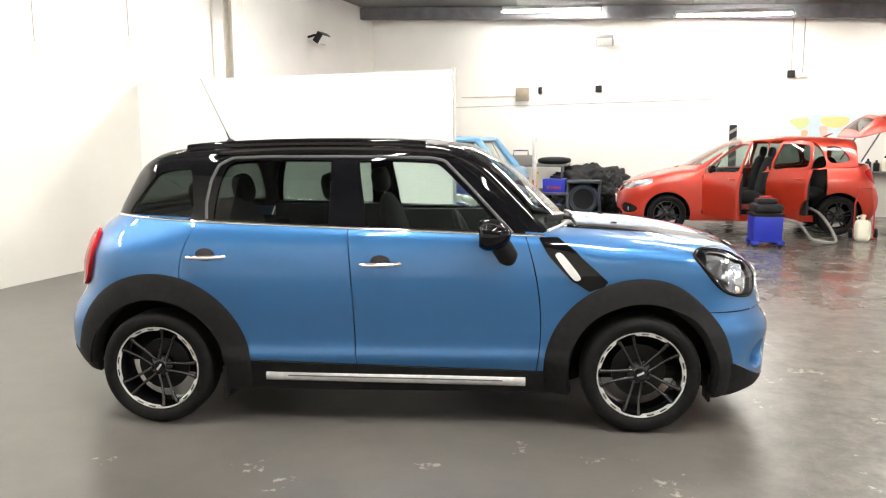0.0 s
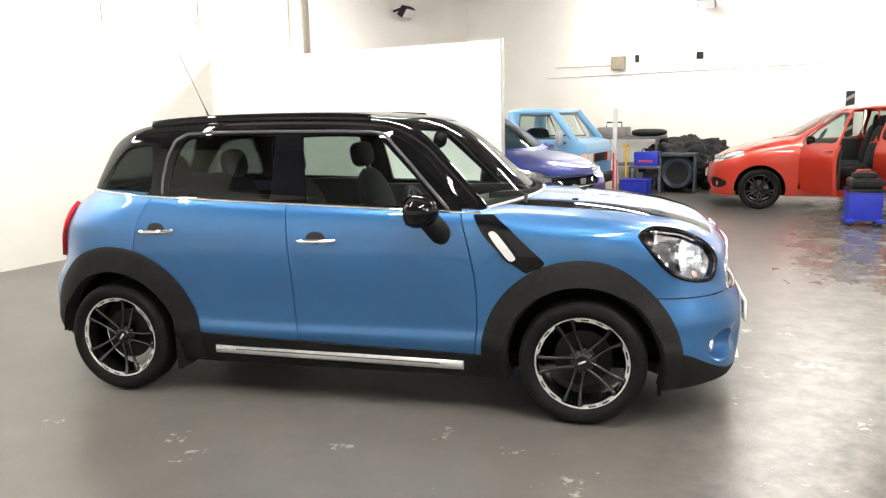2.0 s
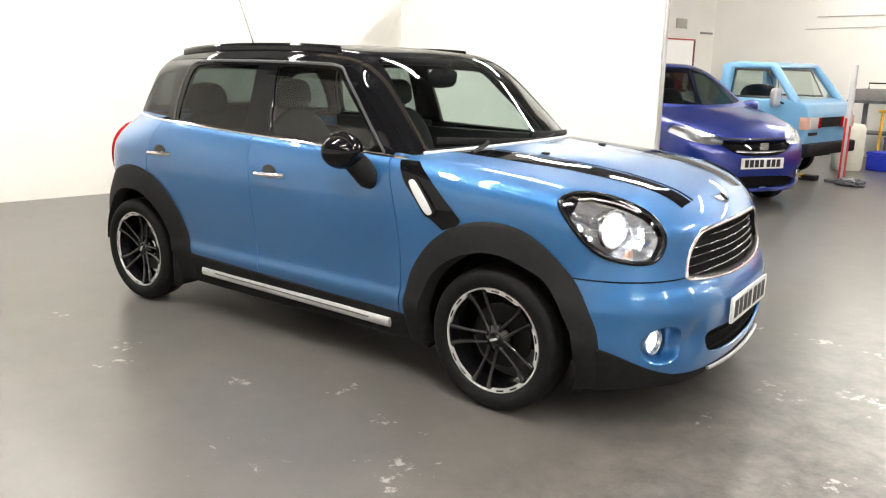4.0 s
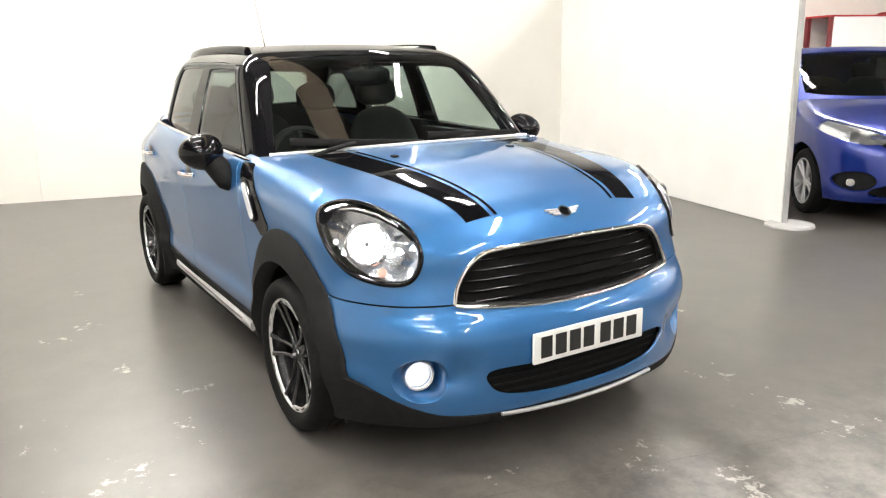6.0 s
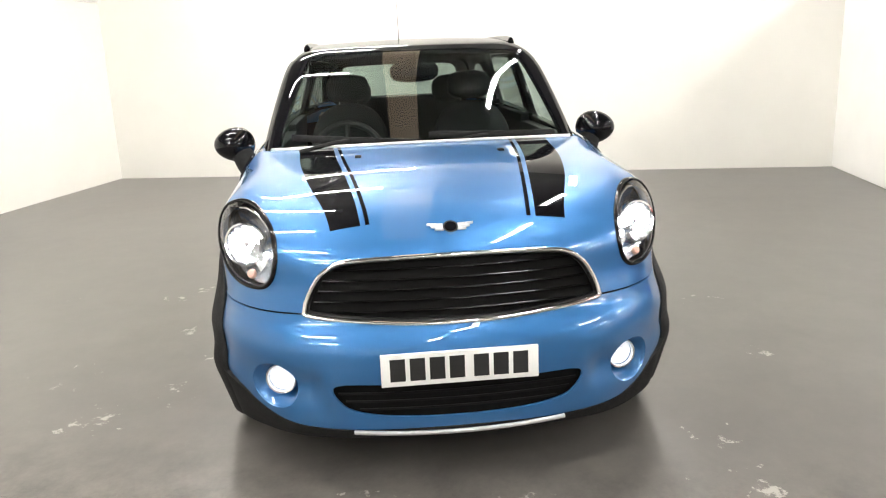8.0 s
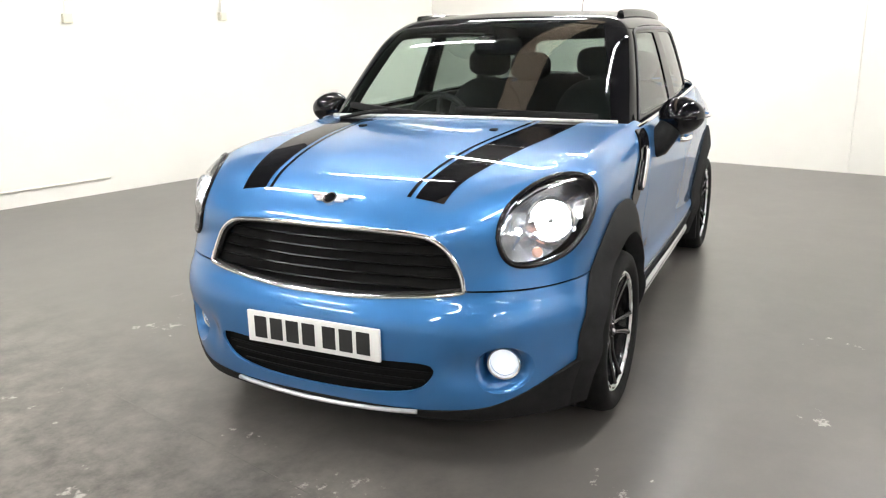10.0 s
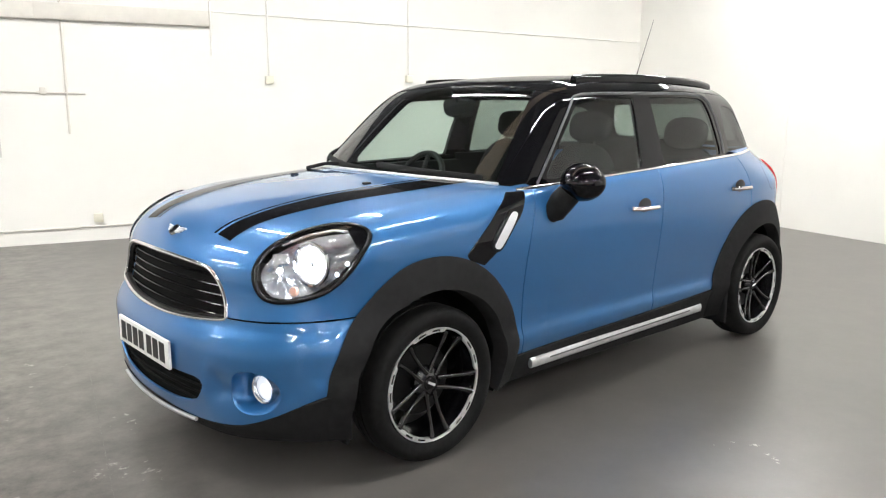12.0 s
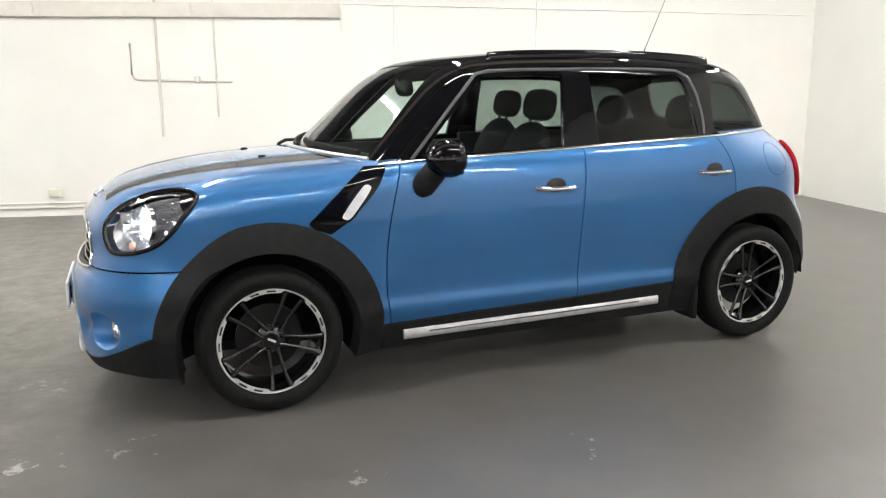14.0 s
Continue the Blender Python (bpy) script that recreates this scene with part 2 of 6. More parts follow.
def tube_mesh(points, radius, sides=8, closed=False, name="tube", squash=1.0, up=None):
    """A rod swept along points; squash flattens it along the up axis."""
    P = np.asarray(points, float)
    n = len(P)
    T = np.roll(P, -1, 0) - np.roll(P, 1, 0) if closed else np.gradient(P, axis=0)
    T /= np.linalg.norm(T, axis=1)[:, None] + 1e-12
    ref = np.array(up if up is not None else (0, 0, 1.0))
    N = np.cross(T, ref)
    bad = np.linalg.norm(N, axis=1) < 1e-3
    N[bad] = np.cross(T[bad], (1.0, 0, 0))
    N /= np.linalg.norm(N, axis=1)[:, None]
    B = np.cross(N, T)
    rad = np.broadcast_to(np.asarray(radius, float), (n,))
    V, F = [], []
    for i in range(n):
        for s in range(sides):
            a = 2 * math.pi * s / sides
            V.append(P[i] + rad[i] * (math.cos(a) * N[i] + squash * math.sin(a) * B[i]))
    for i in range(n if closed else n - 1):
        for s in range(sides):
            a, b2 = i * sides + s, i * sides + (s + 1) % sides
            c2, d = ((i + 1) % n) * sides + (s + 1) % sides, ((i + 1) % n) * sides + s
            F.append((a, d, c2, b2))
    if not closed:
        F.append(tuple(range(sides)))
        F.append(tuple(reversed(range((n - 1) * sides, n * sides))))
    me = bpy.data.meshes.new(name)
    me.from_pydata([tuple(v) for v in V], [], F)
    bm = bmesh.new()
    bm.from_mesh(me)
    bmesh.ops.recalc_face_normals(bm, faces=bm.faces)
    bm.to_mesh(me)
    bm.free()
    return smooth(me, 50)


def lathe(profile, name, steps=48, axis="Y"):
    """Turns (radius, along) pairs round an axis."""
    V, F = [], []
    m = len(profile)
    for i in range(steps):
        a = 2 * math.pi * i / steps
        for r, h in profile:
            V.append((r * math.cos(a), h, r * math.sin(a)) if axis == "Y" else (r * math.cos(a), r * math.sin(a), h))
    for i in range(steps):
        for j in range(m - 1):
            F.append((i * m + j, i * m + j + 1, ((i + 1) % steps) * m + j + 1, ((i + 1) % steps) * m + j))
    me = bpy.data.meshes.new(name)
    me.from_pydata(V, [], F)
    bm = bmesh.new()
    bm.from_mesh(me)
    bmesh.ops.remove_doubles(bm, verts=bm.verts, dist=1e-5)
    bmesh.ops.recalc_face_normals(bm, faces=bm.faces)
    bm.to_mesh(me)
    bm.free()
    return smooth(me, 35)


def spl(xs, ys):
    """A smooth curve through the knots, straight on beyond them."""
    xs, ys = np.array(xs, float), np.array(ys, float)
    d = np.diff(ys) / np.diff(xs)
    m = np.r_[d[0], (d[:-1] * np.diff(xs)[1:] + d[1:] * np.diff(xs)[:-1]) / (xs[2:] - xs[:-2]), d[-1]]

    def f(x):
        x = np.asarray(x, float)
        i = np.clip(np.searchsorted(xs, x) - 1, 0, len(xs) - 2)
        h = xs[i + 1] - xs[i]
        t = (x - xs[i]) / h
        tc = np.clip(t, 0, 1)
        v = (2 * tc**3 - 3 * tc**2 + 1) * ys[i] + (tc**3 - 2 * tc**2 + tc) * h * m[i] + (-2 * tc**3 + 3 * tc**2) * ys[i + 1] + (tc**3 - tc**2) * h * m[i + 1]
        return v + np.where(t > 1, (t - 1) * h * m[i + 1], 0) + np.where(t < 0, t * h * m[i], 0)

    return f


def smax(a, b, k):
    h = np.maximum(k - np.abs(a - b), 0) / k
    return np.maximum(a, b) + h * h * k / 4


def poly(points, radius=0.0):
    """Signed distance to a closed outline in the plane, negative inside; radius rounds its corners."""
    P = np.array(points, float)

    def f(u, v):
        u, v = np.asarray(u, float), np.asarray(v, float)
        d = np.full(u.shape, 1e9)
        s = np.zeros(u.shape, bool)
        for (ax, ay), (bx, by) in zip(P, np.roll(P, -1, 0)):
            ex, ey = bx - ax, by - ay
            t = np.clip(((u - ax) * ex + (v - ay) * ey) / (ex * ex + ey * ey), 0, 1)
            d = np.minimum(d, np.hypot(u - ax - t * ex, v - ay - t * ey))
            s ^= ((ay > v) != (by > v)) & (u < ex * (v - ay) / (ey if ey else 1e-9) + ax)
        return np.where(s, -d, d) - radius

    return f


def rounded(points, per=6):
    """A closed smooth outline through the points."""
    P = np.array(points, float)
    out = []
    for i in range(len(P)):
        a, b, c, d = P[i - 1], P[i], P[(i + 1) % len(P)], P[(i + 2) % len(P)]
        for t in np.arange(per) / per:
            out.append(0.5 * (2 * b + (c - a) * t + (2 * a - 5 * b + 4 * c - d) * t * t + (3 * b - a - 3 * c + d) * t**3))
    return np.array(out)


def rootf(fn, lo, hi, n=34):
    """Where fn, vectorised, turns from negative to positive."""
    for _ in range(n):
        mid = (lo + hi) / 2
        neg = fn(mid) < 0
        lo, hi = np.where(neg, mid, lo), np.where(neg, hi, mid)
    return (lo + hi) / 2


def gradient(F, V, e=2e-3):
    g = np.stack([F(V + e * a) - F(V - e * a) for a in np.eye(3)], 1)
    return g / (np.linalg.norm(g, axis=1)[:, None] + 1e-12)


def clip(V, faces, val):
    """Keeps the part of a mesh where val (one number a vertex) is negative, cutting faces along the zero line."""
    V, val = list(map(tuple, V)), list(val)
    cache, out = {}, []

    def cut(a, b):
        key = (min(a, b), max(a, b))
        if key not in cache:
            t = val[a] / (val[a] - val[b])
            cache[key] = len(V)
            V.append(tuple(V[a][i] + t * (V[b][i] - V[a][i]) for i in range(3)))
            val.append(0.0)
        return cache[key]

    for fc in faces:
        neg = [val[i] < 0 for i in fc]
        if all(neg):
            out.append(fc)
        elif any(neg):
            poly_out = []
            for j, a in enumerate(fc):
                b = fc[(j + 1) % len(fc)]
                if val[a] < 0:
                    poly_out.append(a)
                if (val[a] < 0) != (val[b] < 0):
                    poly_out.append(cut(a, b))
            if len(poly_out) > 2:
                out.append(tuple(poly_out))
    used = sorted({i for fc in out for i in fc})
    back = {i: n for n, i in enumerate(used)}
    return np.array([V[i] for i in used]).reshape(-1, 3), [tuple(back[i] for i in fc) for fc in out]


def grid_faces(r, c, flip=False):
    i = np.arange(r * c).reshape(r, c)
    q = np.stack([i[:-1, :-1], i[:-1, 1:], i[1:, 1:], i[1:, :-1]], -1).reshape(-1, 4)
    return [tuple(f) for f in (q[:, ::-1] if flip else q).tolist()]


def skin(name, F, grid, conds, depth=0.02, lift=0.0, mirror=0, flip=False):
    """A panel of the surface F = 0: the grid's faces where all conds are negative, with a turned-in edge.
    lift: how far it stands proud, a number or a function of place. mirror: -1 lays it on the other side, 0 both halves joined."""
    r, c = grid.shape[:2]
    V, faces = grid.reshape(-1, 3), grid_faces(r, c)
    for cond in conds:
        if not faces:
            break
        V, faces = clip(V, faces, cond(V))
    N = gradient(F, V)
    V0 = V.copy()
    V = V + N * (lift(V0) if callable(lift) else lift)[:, None] if callable(lift) else V + N * lift
    if callable(lift):
        N2 = np.zeros_like(N)
        for fc in faces:
            n = np.cross(V[fc[1]] - V[fc[0]], V[fc[2]] - V[fc[0]])
            for i in fc:
                N2[i] += n
        sgn = np.sign((N2 * N).sum(1))[:, None]
        N2 = N2 * np.where(sgn == 0, 1, sgn)
        ln = np.linalg.norm(N2, axis=1)[:, None]
        N = np.where(ln > 1e-12, N2 / (ln + 1e-15), N)
    # wind the faces outwards
    fixed = []
    for fc in faces:
        a, b, d = V[fc[0]], V[fc[1]], V[fc[2]]
        n = np.cross(b - a, d - a)
        fixed.append(fc if n @ N[fc[0]] >= 0 else fc[::-1])
    faces = fixed
    edges = {}
    for fc in faces:
        for j, a in enumerate(fc):
            b = fc[(j + 1) % len(fc)]
            if (b, a) in edges:
                del edges[(b, a)]
            else:
                edges[(a, b)] = 1
    if mirror == 0:
        edges = {e: 1 for e in edges if not (abs(V[e[0]][1]) < 1e-4 and abs(V[e[1]][1]) < 1e-4)}
    verts, norms, fs = [V], [N], list(faces)
    if depth:
        base = len(V)
        rim, rn = [], []
        for a, b in edges:
            side = np.cross(V[b] - V[a], N[a])
            side = side / (np.linalg.norm(side) + 1e-12)
            k = base + len(rim)
            soft = 0.6 * side + 0.4 * N[a]
            rim += [V[a], V[b], V[b] - N[b] * depth, V[a] - N[a] * depth]
            rn += [soft, soft, side, side]
            fs.append((k + 1, k, k + 3, k + 2))
        if rim:
            verts.append(np.array(rim))
            norms.append(np.array(rn))
    V, N = np.concatenate(verts), np.concatenate(norms)
    if mirror == -1:
        V, N, fs = V * (1, -1, 1), N * (1, -1, 1), [f[::-1] for f in fs]
    if mirror == 0:
        n = len(V)
        V, N = np.r_[V, V * (1, -1, 1)], np.r_[N, N * (1, -1, 1)]
        fs = fs + [tuple(i + n for i in f[::-1]) for f in fs]
    me = bpy.data.meshes.new(name)
    me.from_pydata(V.tolist(), [], fs)
    me.shade_smooth()
    me.normals_split_custom_set_from_vertices(N.tolist())
    return me


def both(name, F, grid, conds, mat, parent, depth=0.02, lift=0.0, label=""):
    """The same panel on both sides, as two parts."""
    return [part(name, skin(name, F, grid, conds, depth, lift, s), mat, parent, label) for s in (1, -1)]


def inside(f2, a, b, off=0.0):
    """A condition: inside a flat outline seen along one axis. a, b pick the plane's axes."""
    return lambda V: f2(np.abs(V[:, a]) if a == 1 else V[:, a], np.abs(V[:, b]) if b == 1 else V[:, b]) + off


def outside(f2, a, b, off=0.0):
    return lambda V: off - f2(np.abs(V[:, a]) if a == 1 else V[:, a], np.abs(V[:, b]) if b == 1 else V[:, b])

# ---- the hall ----
NORTH, WEST, SOUTH, EAST = 11.8, -5.25, -5.0, 11.0
SCREEN = 4.0  # face of the partition
floor = part("floor", box_bm(WEST - 0.3, SOUTH - 0.3, -0.2, EAST + 0.3, NORTH + 0.3, 0), M["floor"], None)
tagged(floor, "worn grey painted concrete floor with chips and wet patches", "floor", kind="structure")


def ceil_z(x):
    return 4.05 - 0.05 * x


def wall(name, x0, y0, x1, y1, h=4.7):
    ob = part(name, box_bm(x0, y0, 0, x1, y1, h), M["wall"], None)
    return tagged(ob, "white painted block wall of the workshop hall", "wall", kind="structure")


wall("wall_west", WEST - 0.25, SOUTH, WEST, NORTH)
wall("wall_south", WEST - 0.25, SOUTH - 0.25, EAST + 0.25, SOUTH)
wall("wall_north", WEST - 0.25, NORTH, EAST + 0.25, NORTH + 0.25)
wall("wall_east", EAST, SOUTH, EAST + 0.25, NORTH)
bm = box_bm(WEST - 0.25, SOUTH - 0.25, 0, EAST + 0.25, NORTH + 0.25, 0.12)
for v in bm.verts:
    v.co.z += ceil_z(v.co.x)
tagged(part("ceiling", bm, M["ceil"], None), "grey sheeted pitched ceiling of the hall", "ceiling", kind="structure")
for y in (-2.0, 1.6, 5.0, 8.2, 11.2):
    bm = box_bm(WEST, y - 0.06, -0.26, EAST, y + 0.06, -0.02)
    for v in bm.verts:
        v.co.z += ceil_z(v.co.x)
    tagged(part("trim", bm, M["darksteel"], None), "dark steel roof beam under the ceiling", "beam", kind="structure")

# Unseen dark panel, added so side windows and pillars reflect less bright wall.
bm = box_bm(-2.2, SOUTH + 0.002, 2.95, EAST, SOUTH + 0.05, 4.6)
for v in bm.verts:
    if v.co.z > 4:
        v.co.z = ceil_z(v.co.x) - 0.004
tagged(part("trim", bm, M["darksteel"], None), "unseen dark panel added to dim the wall's reflection in the car", "cladding", kind="structure")

# free-standing white partition with a flat-based post at its end
screen = empty("partition_screen", Matrix(), "tall white boarded partition beside the parking bay", "partition", kind="structure")
box("board", M["white"], screen, WEST + 0.002, SCREEN, 0.006, -0.97, SCREEN + 0.05, 2.30)
box("end_post", M["steel"], screen, -0.966, SCREEN + 0.004, 0.02, -0.940, SCREEN + 0.046, 2.31, 0.004, "grey steel end post")
part("base_plate", lathe([(0, 0.028), (0.17, 0.026), (0.2, 0.018), (0.205, 0.0), (0, 0.0)], "base_plate", 40, "Z"), M["steel"], screen).location = (-0.93, SCREEN + 0.06, 0.001)


# yellowed rooflight let into the sheeting over the bay
M["rooflight"] = glow("rooflight_glow", (0.72, 0.58, 0.43), 1.3)
rl = empty("rooflight", pose(0.15, -0.05, 0, 0, 0, 10), "yellowed translucent rooflight strip in the ceiling", "rooflight", kind="structure")
bm = box_bm(-2.6, -0.26, -0.03, 2.6, 0.26, -0.012)
for v in bm.verts:
    v.co.z += ceil_z(v.co.x + 0.15)
part("sheet", bm, M["rooflight"], rl)
for y0, y1 in ((-0.31, -0.262), (0.262, 0.31)):
    bm = box_bm(-2.65, y0, -0.05, 2.65, y1, -0.005)
    for v in bm.verts:
        v.co.z += ceil_z(v.co.x + 0.15)
    part("edge_flashing", bm, M["darksteel"], rl)


# strip lights
def strip_light(x, y, z, length, turn=0.0):
    e = empty("strip_light", pose(x, y, z, 0, 0, turn), "lit white fluorescent batten hung under the roof", "ceiling light", "battens under the roof")
    h = length / 2
    box("batten", M["steel"], e, -h, -0.05, 0.03, h, 0.05, 0.1, 0.008)
    for s in (-1, 1):
        part("tube", tube_mesh([(-h + 0.03, s * 0.026, 0.012), (h - 0.03, s * 0.026, 0.012)], 0.017, 10), M["tube"], e)
        box("end_cap", M["steel"], e, s * h - 0.03, -0.05, -0.012, s * h + 0.03, 0.05, 0.03, 0.005)
        part("hanger", tube_mesh([(s * h * 0.7, 0, 0.09), (s * h * 0.7, 0, max(0.12, ceil_z(x) - z - 0.01))], 0.006, 6), M["darksteel"], e)
    return e


# Added unseen battens at x 8.4 and 7.4 brighten the car's front.
LIGHTS = [
    (-1.05, 10.55, 3.9, 1.85, 12), (2.2, 10.4, 3.62, 2.0, 12), (6.4, 10.4, 3.5, 1.8, 12),
    (-3.6, 5.75, 3.58, 1.8, 0), (-1.3, 5.75, 3.8, 1.8, 0), (1.6, 6.6, 3.75, 1.8, 0), (5.2, 6.4, 3.6, 1.8, 0),
    (-4.5, -1.7, 3.85, 1.8, 90), (-2.3, -1.7, 3.8, 1.8, 90), (0.05, -1.7, 3.75, 1.8, 90), (2.1, -1.7, 3.65, 1.8, 90), (4.2, -1.7, 3.6, 1.8, 90), (6.3, -1.7, 3.5, 1.8, 90), (8.4, -1.7, 3.45, 1.8, 90),
    (-3.3, 1.45, 3.8, 1.5, 0), (-0.5, 1.45, 3.75, 1.5, 0), (2.4, 1.7, 3.65, 1.5, 0), (4.9, 1.8, 3.6, 1.5, 0), (7.4, 1.9, 3.5, 1.5, 0),
]
for row in LIGHTS:
    strip_light(*row)

# ---- the blue hatchback ----
AXLE, HUB, TURN = 1.2975, 0.312, 14.0
yprof = spl([0.15, 0.30, 0.39, 0.435, 0.53, 0.68, 0.85, 0.96, 1.03, 1.10, 1.2], [0.745, 0.788, 0.811, 0.804, 0.809, 0.824, 0.832, 0.824, 0.803, 0.765, 0.70])
ytaper = spl([-2.1, -1.9, -1.6, -1.3, -1.0, 0.9, 1.3, 1.6, 1.8, 2.1], [-0.185, -0.118, -0.052, -0.012, 0, 0, 0, -0.008, -0.042, -0.15])
xfront = spl([0.15, 0.22, 0.30, 0.38, 0.46, 0.52, 0.57, 0.60, 0.66, 0.74, 0.82, 0.88, 1.0], [2.02, 2.068, 2.085, 2.093, 2.098, 2.092, 2.07, 2.05, 2.036, 2.03, 2.022, 1.998, 1.915])
xrear = spl([0.2, 0.3, 0.5, 0.6, 0.7, 0.9, 1.05, 1.12, 1.2], [1.90, 1.98, 2.02, 1.99, 1.92, 1.88, 1.80, 1.72, 1.62])
zhood = spl([0.3, 0.6, 0.8, 0.95, 1.2, 1.5, 1.75, 1.9, 2.0, 2.1], [1.105, 1.094, 1.083, 1.073, 1.056, 1.025, 0.975, 0.925, 0.875, 0.82])


crown = spl([0.8, 1.2, 1.6, 2.1], [0.046, 0.050, 0.048, 0.050])
flare = spl([0.6, 0.95, 1.3, 1.7, 1.95, 2.2], [0, 0.012, 0.025, 0.042, 0.02, 0])


def sstep(a, b, x):
    k = np.clip((x - a) / (b - a), 0, 1)
    return k * k * (3 - 2 * k)


def body_f(V):
    x, y, z = V[:, 0], np.abs(V[:, 1]), V[:, 2]
    q = (y / 0.8) ** 2
    side = y - yprof(z) - ytaper(x) - np.where(x > 0.6, flare(x), 0) * sstep(0.66, 0.5, z) + 0.095 * sstep(0.92, 1.13, z) * sstep(-1.0, -1.6, x)
    full = sstep(0.74, 0.60, z)
    front = x - (xfront(z) - (0.15 - 0.03 * full) * q - (0.08 - 0.02 * full) * q * q)
    front = front + 0.03 * np.exp(-(((z - 0.385) / 0.062) ** 2)) * sstep(0.42, 0.5, y) * sstep(0.82, 0.72, y)
    rear = -x - (xrear(z) - 0.015 - 0.14 * q - 0.06 * q * q)
    top = z - (zhood(x) - crown(x) * q)
    return smax(smax(smax(side, front, 0.22), rear, 0.22), top, 0.06 + 0.07 * sstep(0.75, 1.15, x))


ycab = spl([0.9, 1.0, 1.1, 1.25, 1.38, 1.46, 1.52, 1.6], [0.785, 0.775, 0.748, 0.703, 0.658, 0.624, 0.587, 0.52])
cabtaper = spl([-1.8, -1.4, -1.0, -0.3, 0.3, 0.9], [-0.19, -0.12, -0.042, 0, -0.003, -0.025])
zroof = spl([-1.7, -1.45, -1.2, -0.8, -0.3, 0.1, 0.4, 0.6], [1.42, 1.468, 1.508, 1.54, 1.547, 1.532, 1.50, 1.465])
xscreen = spl([0.9, 1.03, 1.2, 1.35, 1.47, 1.56], [1.142, 1.013, 0.832, 0.662, 0.514, 0.392])
xback = spl([0.9, 1.0, 1.12, 1.3, 1.42, 1.5, 1.6], [1.75, 1.73, 1.695, 1.605, 1.535, 1.48, 1.40])


def cab_f(V):
    x, y, z = V[:, 0], np.abs(V[:, 1]), V[:, 2]
    q = (y / 0.7) ** 2
    side = y - ycab(z) - cabtaper(x)
    front = x - (xscreen(z) - 0.187 * q)
    rear = -x - (xback(z) - 0.13 * q)
    top = z - (zroof(x) - 0.03 * q)
    return smax(smax(smax(side, front, 0.10), rear, 0.16), top, 0.11)


def belt(x):
    return 1.063 - 0.040 * x


def side_y(F, x, z):
    x, z = np.broadcast_arrays(np.asarray(x, float), np.asarray(z, float))
    P = lambda y: F(np.stack([x.ravel(), y.ravel(), z.ravel()], 1)).reshape(x.shape)
    return rootf(P, np.zeros(x.shape), np.full(x.shape, 1.2))


def front_x(F, y, z, lo=0.3, hi=2.6):
    y, z = np.broadcast_arrays(np.asarray(y, float), np.asarray(z, float))
    P = lambda x: F(np.stack([x.ravel(), y.ravel(), z.ravel()], 1)).reshape(y.shape)
    return rootf(P, np.full(y.shape, lo), np.full(y.shape, hi))


def top_z(F, x, y, lo=0.7):
    x, y = np.broadcast_arrays(np.asarray(x, float), np.asarray(y, float))
    P = lambda z: F(np.stack([x.ravel(), y.ravel(), z.ravel()], 1)).reshape(x.shape)
    return rootf(P, np.full(x.shape, lo), np.full(x.shape, 1.9))


def side_grid(F, x0, x1, nx, z0, z1, nz):
    x, z = np.meshgrid(np.linspace(x0, x1, nx), np.linspace(z0, z1, nz))
    return np.stack([x, side_y(F, x, z), z], -1)


def dome_grid(F, centre, az, el, reach=3.2):
    a, e = np.meshgrid(np.radians(az), np.radians(el))
    D = np.stack([np.cos(e) * np.cos(a), np.cos(e) * np.sin(a), np.sin(e)], -1)
    C = np.array(centre)
    P = lambda r: F((C + D * r[..., None]).reshape(-1, 3)).reshape(r.shape)
    r = rootf(P, np.full(a.shape, 0.02), np.full(a.shape, reach))
    return C + D * r[..., None]


def pillow(cx, cy, cz, sx, sy, sz, tilt=0.0, power=3.0):
    bm = bmesh.new()
    bmesh.ops.create_uvsphere(bm, u_segments=24, v_segments=16, radius=1)
    for v in bm.verts:
        c = [math.copysign(abs(a) ** (2 / power), a) for a in v.co]
        v.co = (c[0] * sx, c[1] * sy, c[2] * sz)
    bmesh.ops.transform(bm, matrix=pose(cx, cy, cz, 0, tilt, 0), verts=bm.verts)
    return mesh_of(bm, "pillow", 60)


car = empty("hatchback_car", pose(-0.0025, 0.0107, 0, 0, 0, TURN), "sky-blue compact hatchback with black roof and bonnet stripes", "car")

# outlines in side view (x, z) and front view (y, z)
seam_front = spl([0.25, 0.52, 0.73, 1.01, 1.06], [0.75, 0.777, 0.766, 0.705, 0.69])
seam_mid = spl([0.3, 0.36, 0.79, 1.06, 1.09], [-0.203, -0.204, -0.216, -0.236, -0.24])
seam_rear = spl([0.3, 0.6, 0.78, 1.0, 1.11, 1.14], [-1.02, -1.12, -1.152, -1.11, -1.055, -1.04])
sill_z = lambda x: 0.335 - 0.032 * x
ring = lambda cx: (lambda V: np.hypot(V[:, 0] - cx, V[:, 2] - HUB))
ring_f, ring_r = ring(AXLE), ring(-AXLE)
GAP = 0.003
low_y = spl([0, 0.45, 0.60, 0.69, 0.765, 0.82, 0.9], [0.232, 0.238, 0.258, 0.298, 0.346, 0.38, 0.42])
bump_z = lambda V: 0.632 + 0.02 * np.clip(1.9 - V[:, 0], 0, 1)
GRILLE = rounded([(-0.465, 0.622), (-0.2, 0.598), (0, 0.594), (0.2, 0.598), (0.465, 0.622), (0.498, 0.648), (0.455, 0.74), (0.40, 0.787), (0.33, 0.803), (0.15, 0.811), (0, 0.812), (-0.15, 0.811), (-0.33, 0.803), (-0.40, 0.787), (-0.455, 0.74), (-0.498, 0.648)], 4)
grille_p = poly(GRILLE)
